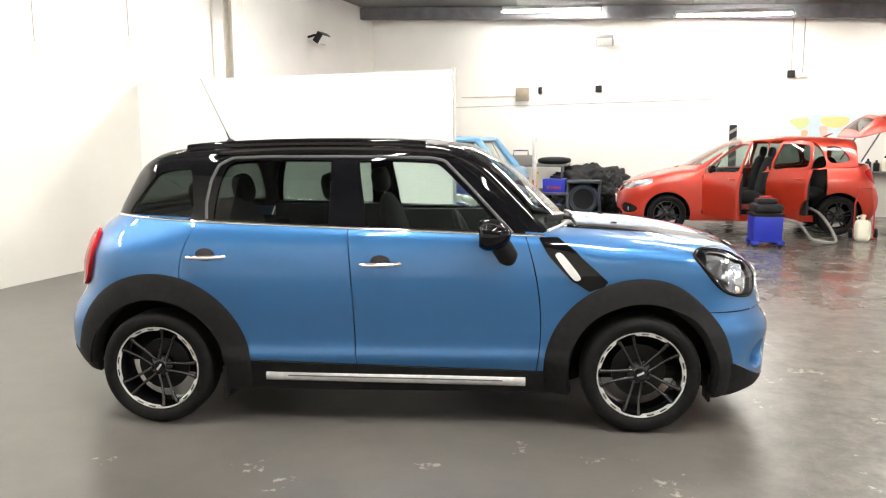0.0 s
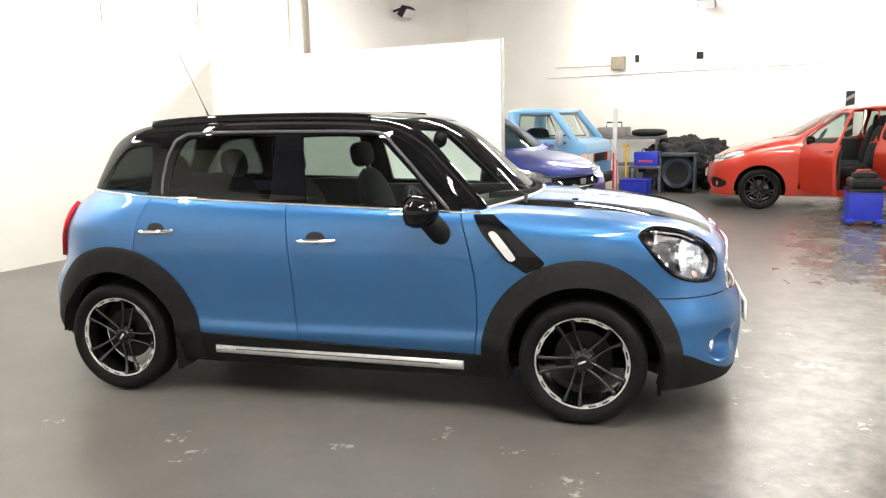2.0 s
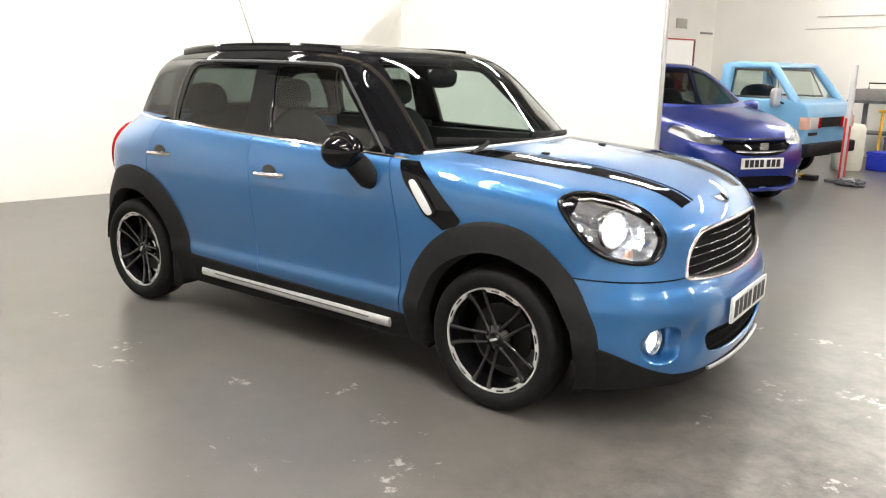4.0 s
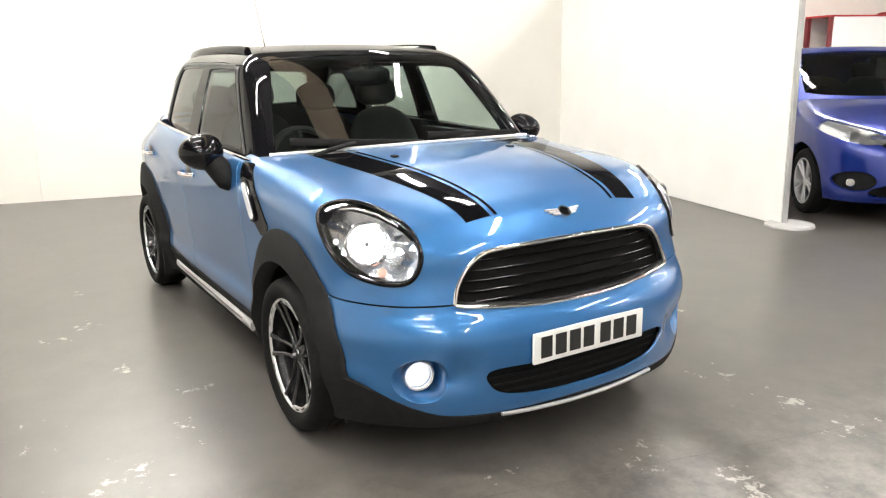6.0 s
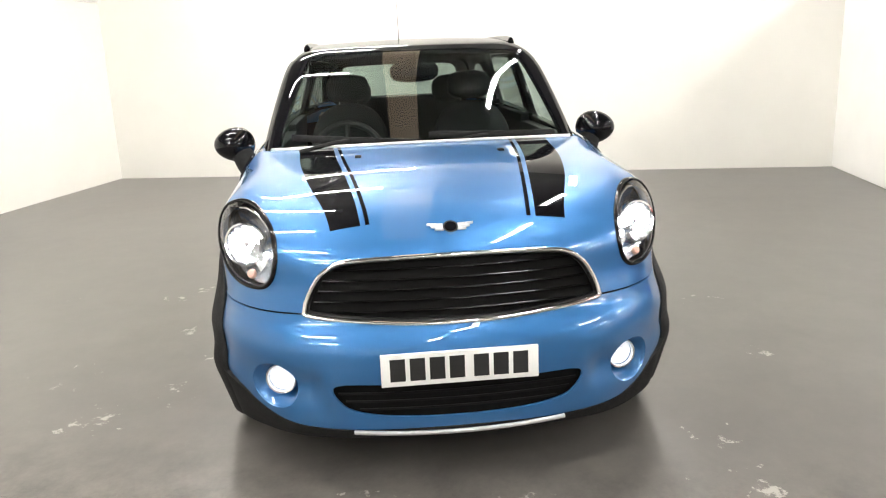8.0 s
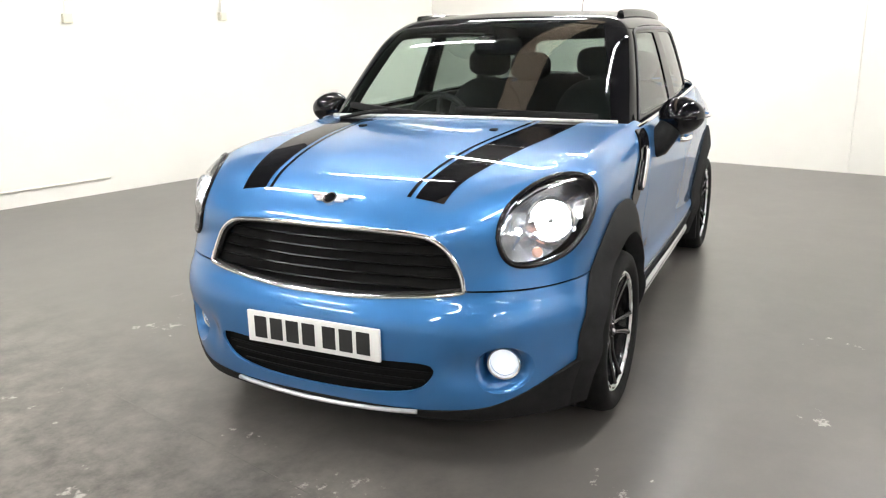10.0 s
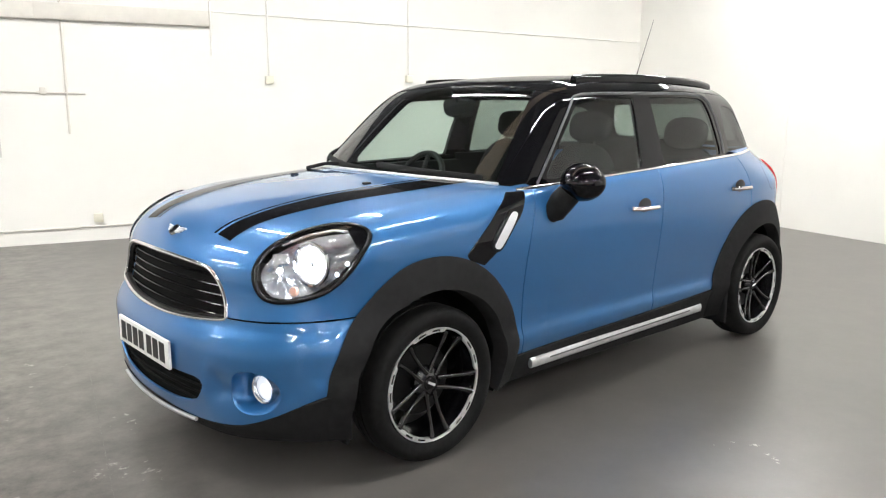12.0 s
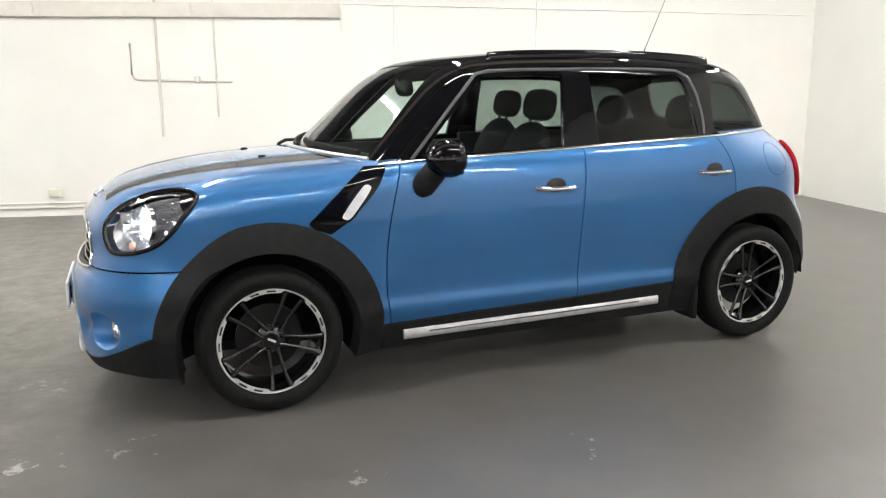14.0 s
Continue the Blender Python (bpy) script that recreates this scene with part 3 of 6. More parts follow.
INTAKE = rounded([(-0.41, 0.398), (-0.2, 0.40), (0.2, 0.40), (0.41, 0.398), (0.40, 0.335), (0.33, 0.295), (0.15, 0.275), (-0.15, 0.275), (-0.33, 0.295), (-0.40, 0.335)], 4)
intake_p = poly(INTAKE)

# headlamp: an egg seen along its own axis
LAMP_C = np.array((1.775, 0.625, 0.825))
LAMP_N = np.array((0.80, 0.50, 0.33))
LAMP_N /= np.linalg.norm(LAMP_N)
LAMP_U = np.cross((0, 0, 1.0), LAMP_N)
LAMP_U /= np.linalg.norm(LAMP_U)
LAMP_W = np.cross(LAMP_N, LAMP_U)
EGG = rounded([(-0.105, -0.04), (-0.062, 0.043), (0.04, 0.118), (0.145, 0.156), (0.225, 0.152), (0.262, 0.122), (0.25, 0.05), (0.205, -0.037), (0.136, -0.105), (0.04, -0.143), (-0.05, -0.147), (-0.095, -0.108)], 4)
egg_p = poly(EGG)


def lamp_d(V):
    P = np.stack([V[:, 0], np.abs(V[:, 1]), V[:, 2]], 1) - LAMP_C
    return np.where(P @ LAMP_N > -0.4, egg_p(P @ LAMP_U, P @ LAMP_W), 1.0)


FOG = (0.622, 0.378, 0.078)
fog_d = lambda V: np.hypot(np.abs(V[:, 1]) - FOG[0], V[:, 2] - FOG[1]) - FOG[2]
hood_back = lambda V: np.minimum((1.005 - 0.19 * (np.abs(V[:, 1]) / 0.7) ** 2) - V[:, 0], 0.742 - np.abs(V[:, 1]))
SCUTTLE = poly([(0.765, 1.022), (0.862, 1.022), (0.945, 0.962), (1.12, 0.80), (1.10, 0.775), (1.025, 0.748), (0.93, 0.81), (0.84, 0.905), (0.808, 0.945)], 0.0)

G_side = side_grid(body_f, -2.0, 1.0, 300, 0.24, 1.14, 100)
G_front = dome_grid(body_f, (0.95, 0, 0.55), np.arange(0, 112, 0.55), np.arange(-28, 90.1, 0.6))
G_arch = side_grid(body_f, 0.70, 1.93, 130, 0.16, 0.92, 80)
G_archr = side_grid(body_f, -1.93, -0.70, 130, 0.16, 0.92, 80)

both("front_door", body_f, G_side, [lambda V: V[:, 0] - seam_front(V[:, 2]) + GAP, lambda V: seam_mid(V[:, 2]) + GAP - V[:, 0], lambda V: V[:, 2] - belt(V[:, 0]) + 0.002, lambda V: sill_z(V[:, 0]) + GAP - V[:, 2]], M["paint"], car)
both("rear_door", body_f, G_side, [lambda V: V[:, 0] - seam_mid(V[:, 2]) + GAP, lambda V: seam_rear(V[:, 2]) + GAP - V[:, 0], lambda V: V[:, 2] - belt(V[:, 0]) + 0.002, lambda V: sill_z(V[:, 0]) + GAP - V[:, 2], lambda V: 0.44 - ring_r(V)], M["paint"], car)
G_rear = dome_grid(body_f, (-0.95, 0, 0.6), np.arange(68, 180.1, 0.7), np.arange(-28, 60, 0.8))
part("rear_quarter", skin("rear_quarter", body_f, G_rear, [lambda V: V[:, 0] - seam_rear(V[:, 2]) + GAP, lambda V: V[:, 2] - belt(V[:, 0]) + 0.002, lambda V: 0.365 - V[:, 2], lambda V: 0.44 - ring_r(V)], 0.02), M["paint"], car)
part("bonnet", skin("bonnet", body_f, G_front, [lambda V: seam_front(V[:, 2]) + GAP - V[:, 0], hood_back, lambda V: bump_z(V) + GAP - V[:, 2], lambda V: 0.006 - lamp_d(V), outside(grille_p, 1, 2, 0.004), lambda V: 0.44 - ring_f(V)], 0.009), M["paint"], car)
both("bonnet_side", body_f, G_front, [lambda V: seam_front(V[:, 2]) + GAP - V[:, 0], lambda V: V[:, 2] - bump_z(V) - GAP, lambda V: V[:, 0] - 1.1, lambda V: sill_z(V[:, 0]) + GAP - V[:, 2], lambda V: 0.44 - ring_f(V)], M["paint"], car)
part("front_bumper", skin("front_bumper", body_f, G_front, [lambda V: V[:, 2] - bump_z(V) + GAP, lambda V: 1.45 - V[:, 0], lambda V: low_y(np.abs(V[:, 1])) - V[:, 2], outside(grille_p, 1, 2, 0.004), outside(intake_p, 1, 2, 0.0), lambda V: 0.004 - fog_d(V), lambda V: 0.44 - ring_f(V)], 0.010), M["paint"], car)
part("front_skirt", skin("front_skirt", body_f, G_front, [lambda V: 1.5 - V[:, 0], lambda V: V[:, 2] - low_y(np.abs(V[:, 1])) + 0.002, lambda V: 0.195 - V[:, 2], lambda V: 0.40 - ring_f(V)], 0.04, lambda V: 0.003 + 0.016 * sstep(1.9, 1.7, V[:, 0])), M["plastic"], car, "textured black plastic skirt")
part("rear_skirt", skin("rear_skirt", body_f, G_rear, [lambda V: V[:, 0] + 1.5, lambda V: V[:, 2] - 0.365, lambda V: 0.25 - V[:, 2], lambda V: 0.40 - ring_r(V)], 0.04, 0.004), M["plastic"], car)


def arch(G, r_of, r0=0.385, r1=0.505, high=0.034, back=False):
    # the cladding narrows where it runs down into the front skirt
    edge_r = lambda V: r1 - 0.032 * sstep(0.10, 0.38, V[:, 0] - AXLE)

    def lift(V):
        k = np.clip((edge_r(V) - r_of(V)) / (r1 - r0), 0, 1)
        return 0.006 + (high + 0.006) * k ** 0.7
    zlow = 0.20
    both("wheel_arch", body_f, G, [lambda V: r_of(V) - edge_r(V), lambda V: r0 - r_of(V), lambda V: np.where((V[:, 0] < -AXLE) & back, 0.32, zlow) - V[:, 2]], M["plastic"], car, 0.07, lift, "textured black plastic arch cladding")


arch(G_arch, ring_f, 0.385, 0.505, 0.036)
arch(G_archr, ring_r, 0.385, 0.52, 0.028, True)
both("sill", body_f, side_grid(body_f, -1.0, 1.0, 120, 0.17, 0.40, 24), [lambda V: V[:, 2] - sill_z(V[:, 0]) + 0.001, lambda V: 0.19 - V[:, 2], lambda V: 0.40 - ring_f(V), lambda V: 0.40 - ring_r(V)], M["plastic"], car, 0.05, 0.008)
for s in (1, -1):
    xs = np.linspace(-0.70, 0.70, 24)
    part("side_step", tube_mesh([(x, s * 0.798, 0.262 - 0.012 * x) for x in xs], 0.024, 12, squash=0.55, up=(0, 1, 0), name="side_step"), M["satin"], car, "brushed alloy side step bar")
    part("step_tread", tube_mesh([(x, s * 0.809, 0.268 - 0.012 * x) for x in xs[2:-2]], 0.004, 6), M["trim"], car)

# dark inner shell, seen only as painted shade in the shut lines and arches
inner = skin("inner_shade_shell", body_f, dome_grid(body_f, (0, 0, 0.5), np.arange(0, 180.1, 3), np.arange(-14, 88, 3)), [lambda V: V[:, 2] - 1.0, lambda V: 0.46 - ring_f(V), lambda V: 0.46 - ring_r(V), lambda V: V[:, 0] - 1.7, lambda V: 0.345 - V[:, 2], lambda V: 0.03 - lamp_d(V)], 0.0, -0.022)
part("inner_shade_shell", inner, M["dark"], car)
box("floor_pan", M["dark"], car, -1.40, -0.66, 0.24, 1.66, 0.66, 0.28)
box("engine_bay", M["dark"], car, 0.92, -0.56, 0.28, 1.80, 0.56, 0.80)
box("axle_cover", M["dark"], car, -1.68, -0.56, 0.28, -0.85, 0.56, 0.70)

# grille, intake, plate
ry, rz = GRILLE[:, 0], GRILLE[:, 1]
gx = front_x(body_f, np.abs(ry), rz)
part("grille_surround", tube_mesh(np.stack([gx + 0.002, ry, rz], 1), 0.0085, 8, True), M["chrome"], car, "chrome grille surround")
part("grille_liner", tube_mesh(np.stack([gx - 0.012, ry * 0.99, (rz - 0.7) * 0.97 + 0.7], 1), 0.012, 6, True), M["mesh"], car)
# Near-black sheets behind grille and intake stand in for the shade of depth.
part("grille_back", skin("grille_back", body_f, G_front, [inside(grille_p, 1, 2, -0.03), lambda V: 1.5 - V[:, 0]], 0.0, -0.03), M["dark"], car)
for i, z in enumerate((0.63, 0.665, 0.70, 0.735, 0.77)):
    w = [yy for yy in np.linspace(-0.5, 0.5, 61) if grille_p(np.array([abs(yy)]), np.array([z]))[0] < -0.012]
    part("grille_bar", tube_mesh(np.stack([front_x(body_f, np.abs(w), np.full(len(w), z)) - 0.020, w, np.full(len(w), z)], 1), 0.006, 8, squash=0.7), M["bar"], car)
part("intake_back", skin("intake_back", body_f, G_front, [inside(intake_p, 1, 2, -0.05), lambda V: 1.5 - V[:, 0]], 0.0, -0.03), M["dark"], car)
for z in (0.30, 0.33, 0.36):
    w = [yy for yy in np.linspace(-0.45, 0.45, 41) if intake_p(np.array([abs(yy)]), np.array([z]))[0] < 0.0]
    part("intake_bar", tube_mesh(np.stack([front_x(body_f, np.abs(w), np.full(len(w), z)) - 0.022, w, np.full(len(w), z)], 1), 0.005, 6), M["dark"], car)
ys = np.linspace(-0.36, 0.36, 25)
part("skid_bar", tube_mesh(np.stack([front_x(body_f, np.abs(ys), 0.222 + 0.08 * ys**2) + 0.010, ys, 0.214 + 0.10 * ys**2], 1), 0.008, 8), M["satin"], car, "satin alloy skid bar")
plate = box("number_plate", M["platew"], car, 2.096, -0.26, 0.402, 2.108, 0.26, 0.513, 0.003, "white front number plate")
for y0, w in ((-0.205, 0.05), (-0.14, 0.05), (-0.075, 0.05), (-0.01, 0.05), (0.07, 0.05), (0.135, 0.05), (0.2, 0.05)):
    part("character_bar", box_bm(2.108, y0 - w / 2, 0.42, 2.1095, y0 + w / 2, 0.497), M["ink"], plate)
part("plate_bracket", box_bm(2.0, -0.2, 0.43, 2.097, 0.2, 0.49), M["plastic"], car)

# headlamps and fog lamps
for s in (1, -1):
    lamp_me = skin("lens", body_f, G_front, [lambda V: lamp_d(V) + 0.012], 0.0, 0.004, s)
    bowl = lambda V: -0.010 - 0.10 * np.clip(-lamp_d(V) / 0.10, 0, 1) ** 0.6
    hl = part("headlamp", skin("headlamp", body_f, G_front, [lambda V: lamp_d(V) + 0.010], 0.0, bowl, s), M["housing"], car, "lit headlamp with chrome reflector")
    part("lens", lamp_me, M["lens"], hl)
    E3 = np.array([LAMP_C + u * LAMP_U + w * LAMP_W for u, w in EGG * 0.985])
    rim_pts = []
    for p in E3:
        r = rootf(lambda k: body_f((p + LAMP_N * k[:, None])), np.array([-0.35]), np.array([0.3]))[0]
        rim_pts.append((p + LAMP_N * r) * (1, s, 1))
    part("bezel", tube_mesh(rim_pts, 0.0095, 8, True), M["gloss"], hl, "gloss black headlamp bezel")
    part("shroud", skin("shroud", body_f, G_front, [lambda V: lamp_d(V) + 0.006, lambda V: -(((np.stack([V[:, 0], np.abs(V[:, 1]), V[:, 2]], 1) - LAMP_C) @ LAMP_W) * 0.6 + ((np.stack([V[:, 0], np.abs(V[:, 1]), V[:, 2]], 1) - LAMP_C) @ LAMP_U) * 0.8 - 0.228)], 0.0, -0.004, s), M["gloss"], hl)
    face = Vector((0.93, 0.30 * s, 0.05)).to_track_quat("Z", "Y").to_matrix().to_4x4()
    def seat(u, w, deep):
        """The place behind the lens at (u, w) of the lamp's own plane."""
        p = LAMP_C + u * LAMP_U + w * LAMP_W
        r = rootf(lambda k: body_f(p + LAMP_N * k[:, None]), np.array([-0.35]), np.array([0.3]))[0]
        return (p + LAMP_N * (r - deep)) * (1, s, 1)
    base = Matrix.Translation(seat(0.085, 0.0, 0.058)) @ face
    # main bowl: twelve flat facets round the bulb
    bowl_me = lathe([(0.072, 0.022), (0.070, 0.024), (0.066, 0.020), (0.052, -0.008), (0.032, -0.026), (0.012, -0.034), (0, -0.034)], "reflector", 12, "Z")
    bowl_me.shade_flat()
    part("reflector", bowl_me, M["bright"], hl, "faceted chrome main reflector").matrix_basis = base
    part("reflector_ring", lathe([(0.071, 0.020), (0.073, 0.027), (0.078, 0.026), (0.078, 0.010)], "reflector_ring", 36, "Z"), M["chrome"], hl).matrix_basis = base
    part("bulb", lathe([(0, 0.010), (0.012, 0.007), (0.017, -0.004), (0.014, -0.018), (0, -0.022)], "bulb", 20, "Z"), M["lamp"], hl, "lit bulb").matrix_basis = base
    part("bulb_shield", lathe([(0, 0.016), (0.010, 0.015), (0.011, 0.011), (0, 0.011)], "bulb_shield", 16, "Z"), M["chrome"], hl).matrix_basis = base
    # inner reflector towards the grille: four tilted plates round a small bulb
    inner_m = Matrix.Translation(seat(-0.030, -0.035, 0.050)) @ face
    for k in range(5):
        a = 2 * math.pi * k / 5 + 0.3
        plate_me = mesh_of(box_bm(-0.027, -0.026, -0.002, 0.027, 0.026, 0.002, 0.0015, 1))
        part("reflector_plate", plate_me, M["bright"], hl).matrix_basis = inner_m @ pose(0, 0, 0, 0, 0, math.degrees(a)) @ pose(0.034, 0, 0, 0, -38, 90)
    part("side_bulb", lathe([(0, 0.012), (0.008, 0.009), (0.010, 0.0), (0, -0.008)], "side_bulb", 14, "Z"), M["sidelamp"], hl, "lit side bulb").matrix_basis = inner_m
    # small lamps along the outer edge
    for u, w in ((0.195, 0.012), (0.165, -0.03)):
        part("marker_lamp", lathe([(0, 0.006), (0.007, 0.004), (0.009, -0.002), (0, -0.004)], "marker_lamp", 12, "Z"), M["fog"], hl).matrix_basis = Matrix.Translation(seat(u, w, 0.040)) @ face
    part("brow", tube_mesh([seat(u, w, 0.016) for u, w in ((-0.03, 0.055), (0.05, 0.102), (0.13, 0.128), (0.20, 0.128))], 0.006, 8), M["chrome"], hl)
    me = lathe([(0, 0.012), (0.014, 0.01), (0.018, 0.0), (0, -0.01)], "indicator", 20, "Z")
    ob = part("indicator", me, M["amber"], hl)
    ob.matrix_basis = Matrix.Translation(seat(0.03, -0.105, 0.030)) @ Vector(LAMP_N * (1, s, 1)).to_track_quat("Z", "Y").to_matrix().to_4x4()
    fx = float(front_x(body_f, FOG[0], FOG[1]))
    fn = Vector((0.975, 0.22 * s, 0.0)).normalized()
    mt = Matrix.Translation((fx, s * 0.616, FOG[1])) @ Matrix.Translation(fn * -0.058) @ fn.to_track_quat("Z", "Y").to_matrix().to_4x4()
    fl = part("fog_lamp", lathe([(0.045, 0.004), (0.049, 0.014), (0.054, 0.016), (0.058, 0.008), (0.057, -0.04), (0.045, -0.012)], "fog_lamp", 32, "Z"), M["bright"], car, "lit fog lamp with chrome ring")
    fl.matrix_basis = mt
    part("lens", lathe([(0, 0.002), (0.012, 0.002), (0.014, 0.006), (0.028, 0.004), (0.0445, 0.0), (0, -0.014)], "lens", 32, "Z"), M["foglens"], fl)
    part("bulb", lathe([(0, 0.012), (0.012, 0.010), (0.017, 0.004), (0, 0.0)], "bulb", 20, "Z"), M["fog"], fl)
both("fog_pocket", body_f, G_front, [lambda V: fog_d(V) - 0.008, lambda V: 1.5 - V[:, 0]], M["paint"], car, 0.0, lambda V: -0.003 - 0.085 * sstep(0.004, -0.034, fog_d(V)))

# bonnet stripes, badge, washers
zc = lambda y: spl([0.9, 1.3, 1.6, 1.88, 2.0], y)
in0, in1 = zc([0.385, 0.347, 0.307, 0.270, 0.256]), zc([0.399, 0.361, 0.321, 0.284, 0.270])
ou0, ou1 = zc([0.417, 0.379, 0.338, 0.301, 0.287]), zc([0.565, 0.53, 0.478, 0.405, 0.382])
stripe_grid = dome_grid(body_f, (0.95, 0, 0.55), np.arange(0, 104, 0.45), np.arange(18, 90.1, 0.45))
for s in (1, -1):
    for a, b2 in ((in0, in1), (ou0, ou1)):
        part("bonnet_stripe", skin("bonnet_stripe", body_f, stripe_grid, [hood_back, lambda V: a(V[:, 0]) - np.abs(V[:, 1]), lambda V: np.abs(V[:, 1]) - b2(V[:, 0]), lambda V: V[:, 0] - 1.905], 0.0, 0.0012, s), M["gloss"], car, "black bonnet stripe")
bz = 0.885
bx = float(front_x(body_f, 0.0, bz))
bn = Vector(gradient(body_f, np.array([[bx, 0.0, bz]]))[0])
badge_m = Matrix.Translation((bx, 0, bz)) @ bn.to_track_quat("Z", "Y").to_matrix().to_4x4()
badge = part("badge", lathe([(0, 0.010), (0.020, 0.009), (0.025, 0.0), (0, -0.004)], "badge", 28, "Z"), M["gloss"], car, "winged chrome badge")
badge.matrix_basis = badge_m
part("badge_ring", lathe([(0.020, 0.011), (0.025, 0.011), (0.027, 0.0), (0.020, 0.004)], "badge_ring", 28, "Z"), M["chrome"], badge)
for s in (1, -1):
    for k in range(3):
        w = tube_mesh([(s * 0.025, 0.010 - 0.009 * k, 0.007), (s * (0.078 - 0.013 * k), 0.017 - 0.011 * k, 0.004)], [0.0055, 0.0045], 6, up=(0, 1, 0))
        part("wing", w, M["lip"], badge)
for s in (1, -1):
    wx, wy = 1.22, 0.30 * s
    wz = float(top_z(body_f, wx, abs(wy)))
    part("washer_jet", mesh_of(box_bm(wx - 0.02, wy - 0.014, wz - 0.004, wx + 0.014, wy + 0.014, wz + 0.009, 0.006)), M["plastic"], car)

# side scuttles with repeater lamps
both("side_scuttle", body_f, G_arch, [inside(SCUTTLE, 0, 2), lambda V: V[:, 2] - 0.918], M["gloss"], car, 0.008, 0.006)
both("side_scuttle", body_f, side_grid(body_f, 0.74, 1.0, 40, 0.90, 1.045, 40), [inside(SCUTTLE, 0, 2), lambda V: 0.9175 - V[:, 2]], M["gloss"], car, 0.008, 0.008)
rep_frame = poly(rounded([(0.838, 0.948), (0.868, 0.962), (0.905, 0.938), (0.985, 0.835), (0.982, 0.806), (0.952, 0.797), (0.918, 0.823), (0.845, 0.918)], 3))
G_rep = side_grid(body_f, 0.80, 1.03, 64, 0.77, 1.0, 64)
for s in (1, -1):
    fr = part("repeater", skin("repeater", body_f, G_rep, [inside(rep_frame, 0, 2)], 0.012, 0.015, s), M["gloss"], car, "clear side repeater in a gloss black frame")
    part("repeater_lens", skin("repeater_lens", body_f, G_rep, [inside(rep_frame, 0, 2, 0.0115)], 0.006, 0.019, s), M["clear"], fr, "clear repeater lens")

# door handles and fuel flap
for s in (1, -1):
    for hx, hz in ((-0.06, 0.892), (-1.0, 0.926)):
        y = float(side_y(body_f, hx, hz))
        n = Vector(gradient(body_f, np.array([[hx, y, hz]]))[0])
        # flat black disc: the shade of the handle's hollow put into colour
        cup = lathe([(0, 0.001), (0.05, 0.0016), (0.056, 0.0)], "handle_cup_shade", 28, "Z")
        ob = part("handle_cup_shade", cup, M["ink"], car)
        ob.matrix_basis = Matrix.Translation((hx, s * (y + 0.002), hz + 0.012)) @ Vector((0, s, 0)).to_track_quat("Z", "Y").to_matrix().to_4x4() @ Matrix.Diagonal((0.95, 0.62, 1, 1))
        xs = np.linspace(-0.105, 0.105, 15)
        bow = 0.034 * (1 - (np.abs(xs) / 0.105) ** 4)
        pts = [(hx + x, s * (float(side_y(body_f, hx + x, hz)) + 0.004 + b), hz - 0.0 + 0.012 * x) for x, b in zip(xs, bow)]
        part("door_handle", tube_mesh(pts, 0.0125, 8, squash=0.95), M["chrome"], car, "chrome door handle")
ring_pts = []
for a in np.linspace(0, 2 * math.pi, 40, endpoint=False):
    x, z = -1.46 + 0.085 * math.cos(a), 0.97 + 0.085 * math.sin(a)
    ring_pts.append((x, float(side_y(body_f, x, z)) - 0.001, z))
part("fuel_flap", tube_mesh(ring_pts, 0.0016, 6, True), M["dark"], car)

# shoulder that closes the body to the cabin round the tail
V, Fc = [], []
for a in np.radians(np.linspace(100, 260, 81)):
    d = np.array((math.cos(a), math.sin(a), 0.0))
    z0 = 1.06 - 0.04 * (-1.0 + 0.7 * d[0])
    o3 = np.array((-1.0, 0.0, z0))
    hit = lambda F: rootf(lambda k: F(o3 + d * k[:, None]), np.array([0.02]), np.array([1.2]))[0]
    rb, rc = hit(body_f), hit(cab_f)
    for k, dz in ((rb - 0.002, -0.004), (rb * 0.75 + rc * 0.25 - 0.004, 0.004), (rc * 0.7 + rb * 0.3, 0.012), (rc - 0.02, 0.016)):
        V.append(tuple(o3 + d * k + np.array((0, 0, dz))))
for i in range(80):
    for j in range(3):
        Fc.append((4 * i + j, 4 * i + j + 1, 4 * i + j + 5, 4 * i + j + 4))
me = bpy.data.meshes.new("tail_shoulder")
me.from_pydata(V, [], Fc)
part("tail_shoulder", smooth(me, 70), M["paint"], car)

# tail lamps
tail = poly(rounded([(-1.68, 1.03), (-1.90, 1.03), (-1.92, 0.9), (-1.90, 0.74), (-1.76, 0.74), (-1.70, 0.85)], 3))
part("tail_lamp", skin("tail_lamp", body_f, G_rear, [inside(tail, 0, 2), lambda V: 0.52 - np.abs(V[:, 1])], 0.02, 0.022, 1), M["red"], car, "red tail lamp")
part("tail_lamp", skin("tail_lamp", body_f, G_rear, [inside(tail, 0, 2), lambda V: 0.52 - np.abs(V[:, 1])], 0.02, 0.022, -1), M["red"], car, "red tail lamp")

# ---- cabin ----
G_cab = dome_grid(cab_f, (-0.25, 0, 0.92), np.arange(0, 180.1, 0.6), np.arange(1.5, 90.1, 0.6))
W_REAR = rounded([(-0.99, 1.118), (-0.985, 1.20), (-0.955, 1.34), (-0.915, 1.405), (-0.84, 1.425), (-0.6, 1.43), (-0.36, 1.425), (-0.345, 1.40), (-0.345, 1.2), (-0.35, 1.10), (-0.37, 1.09), (-0.6, 1.10), (-0.97, 1.112)], 3)
W_FRONT = rounded([(-0.145, 1.085), (-0.16, 1.2), (-0.19, 1.40), (-0.175, 1.42), (0.0, 1.424), (0.20, 1.415), (0.245, 1.40), (0.33, 1.32), (0.46, 1.19), (0.555, 1.085), (0.55, 1.062), (0.5, 1.06), (0.2, 1.068), (-0.12, 1.08)], 3)
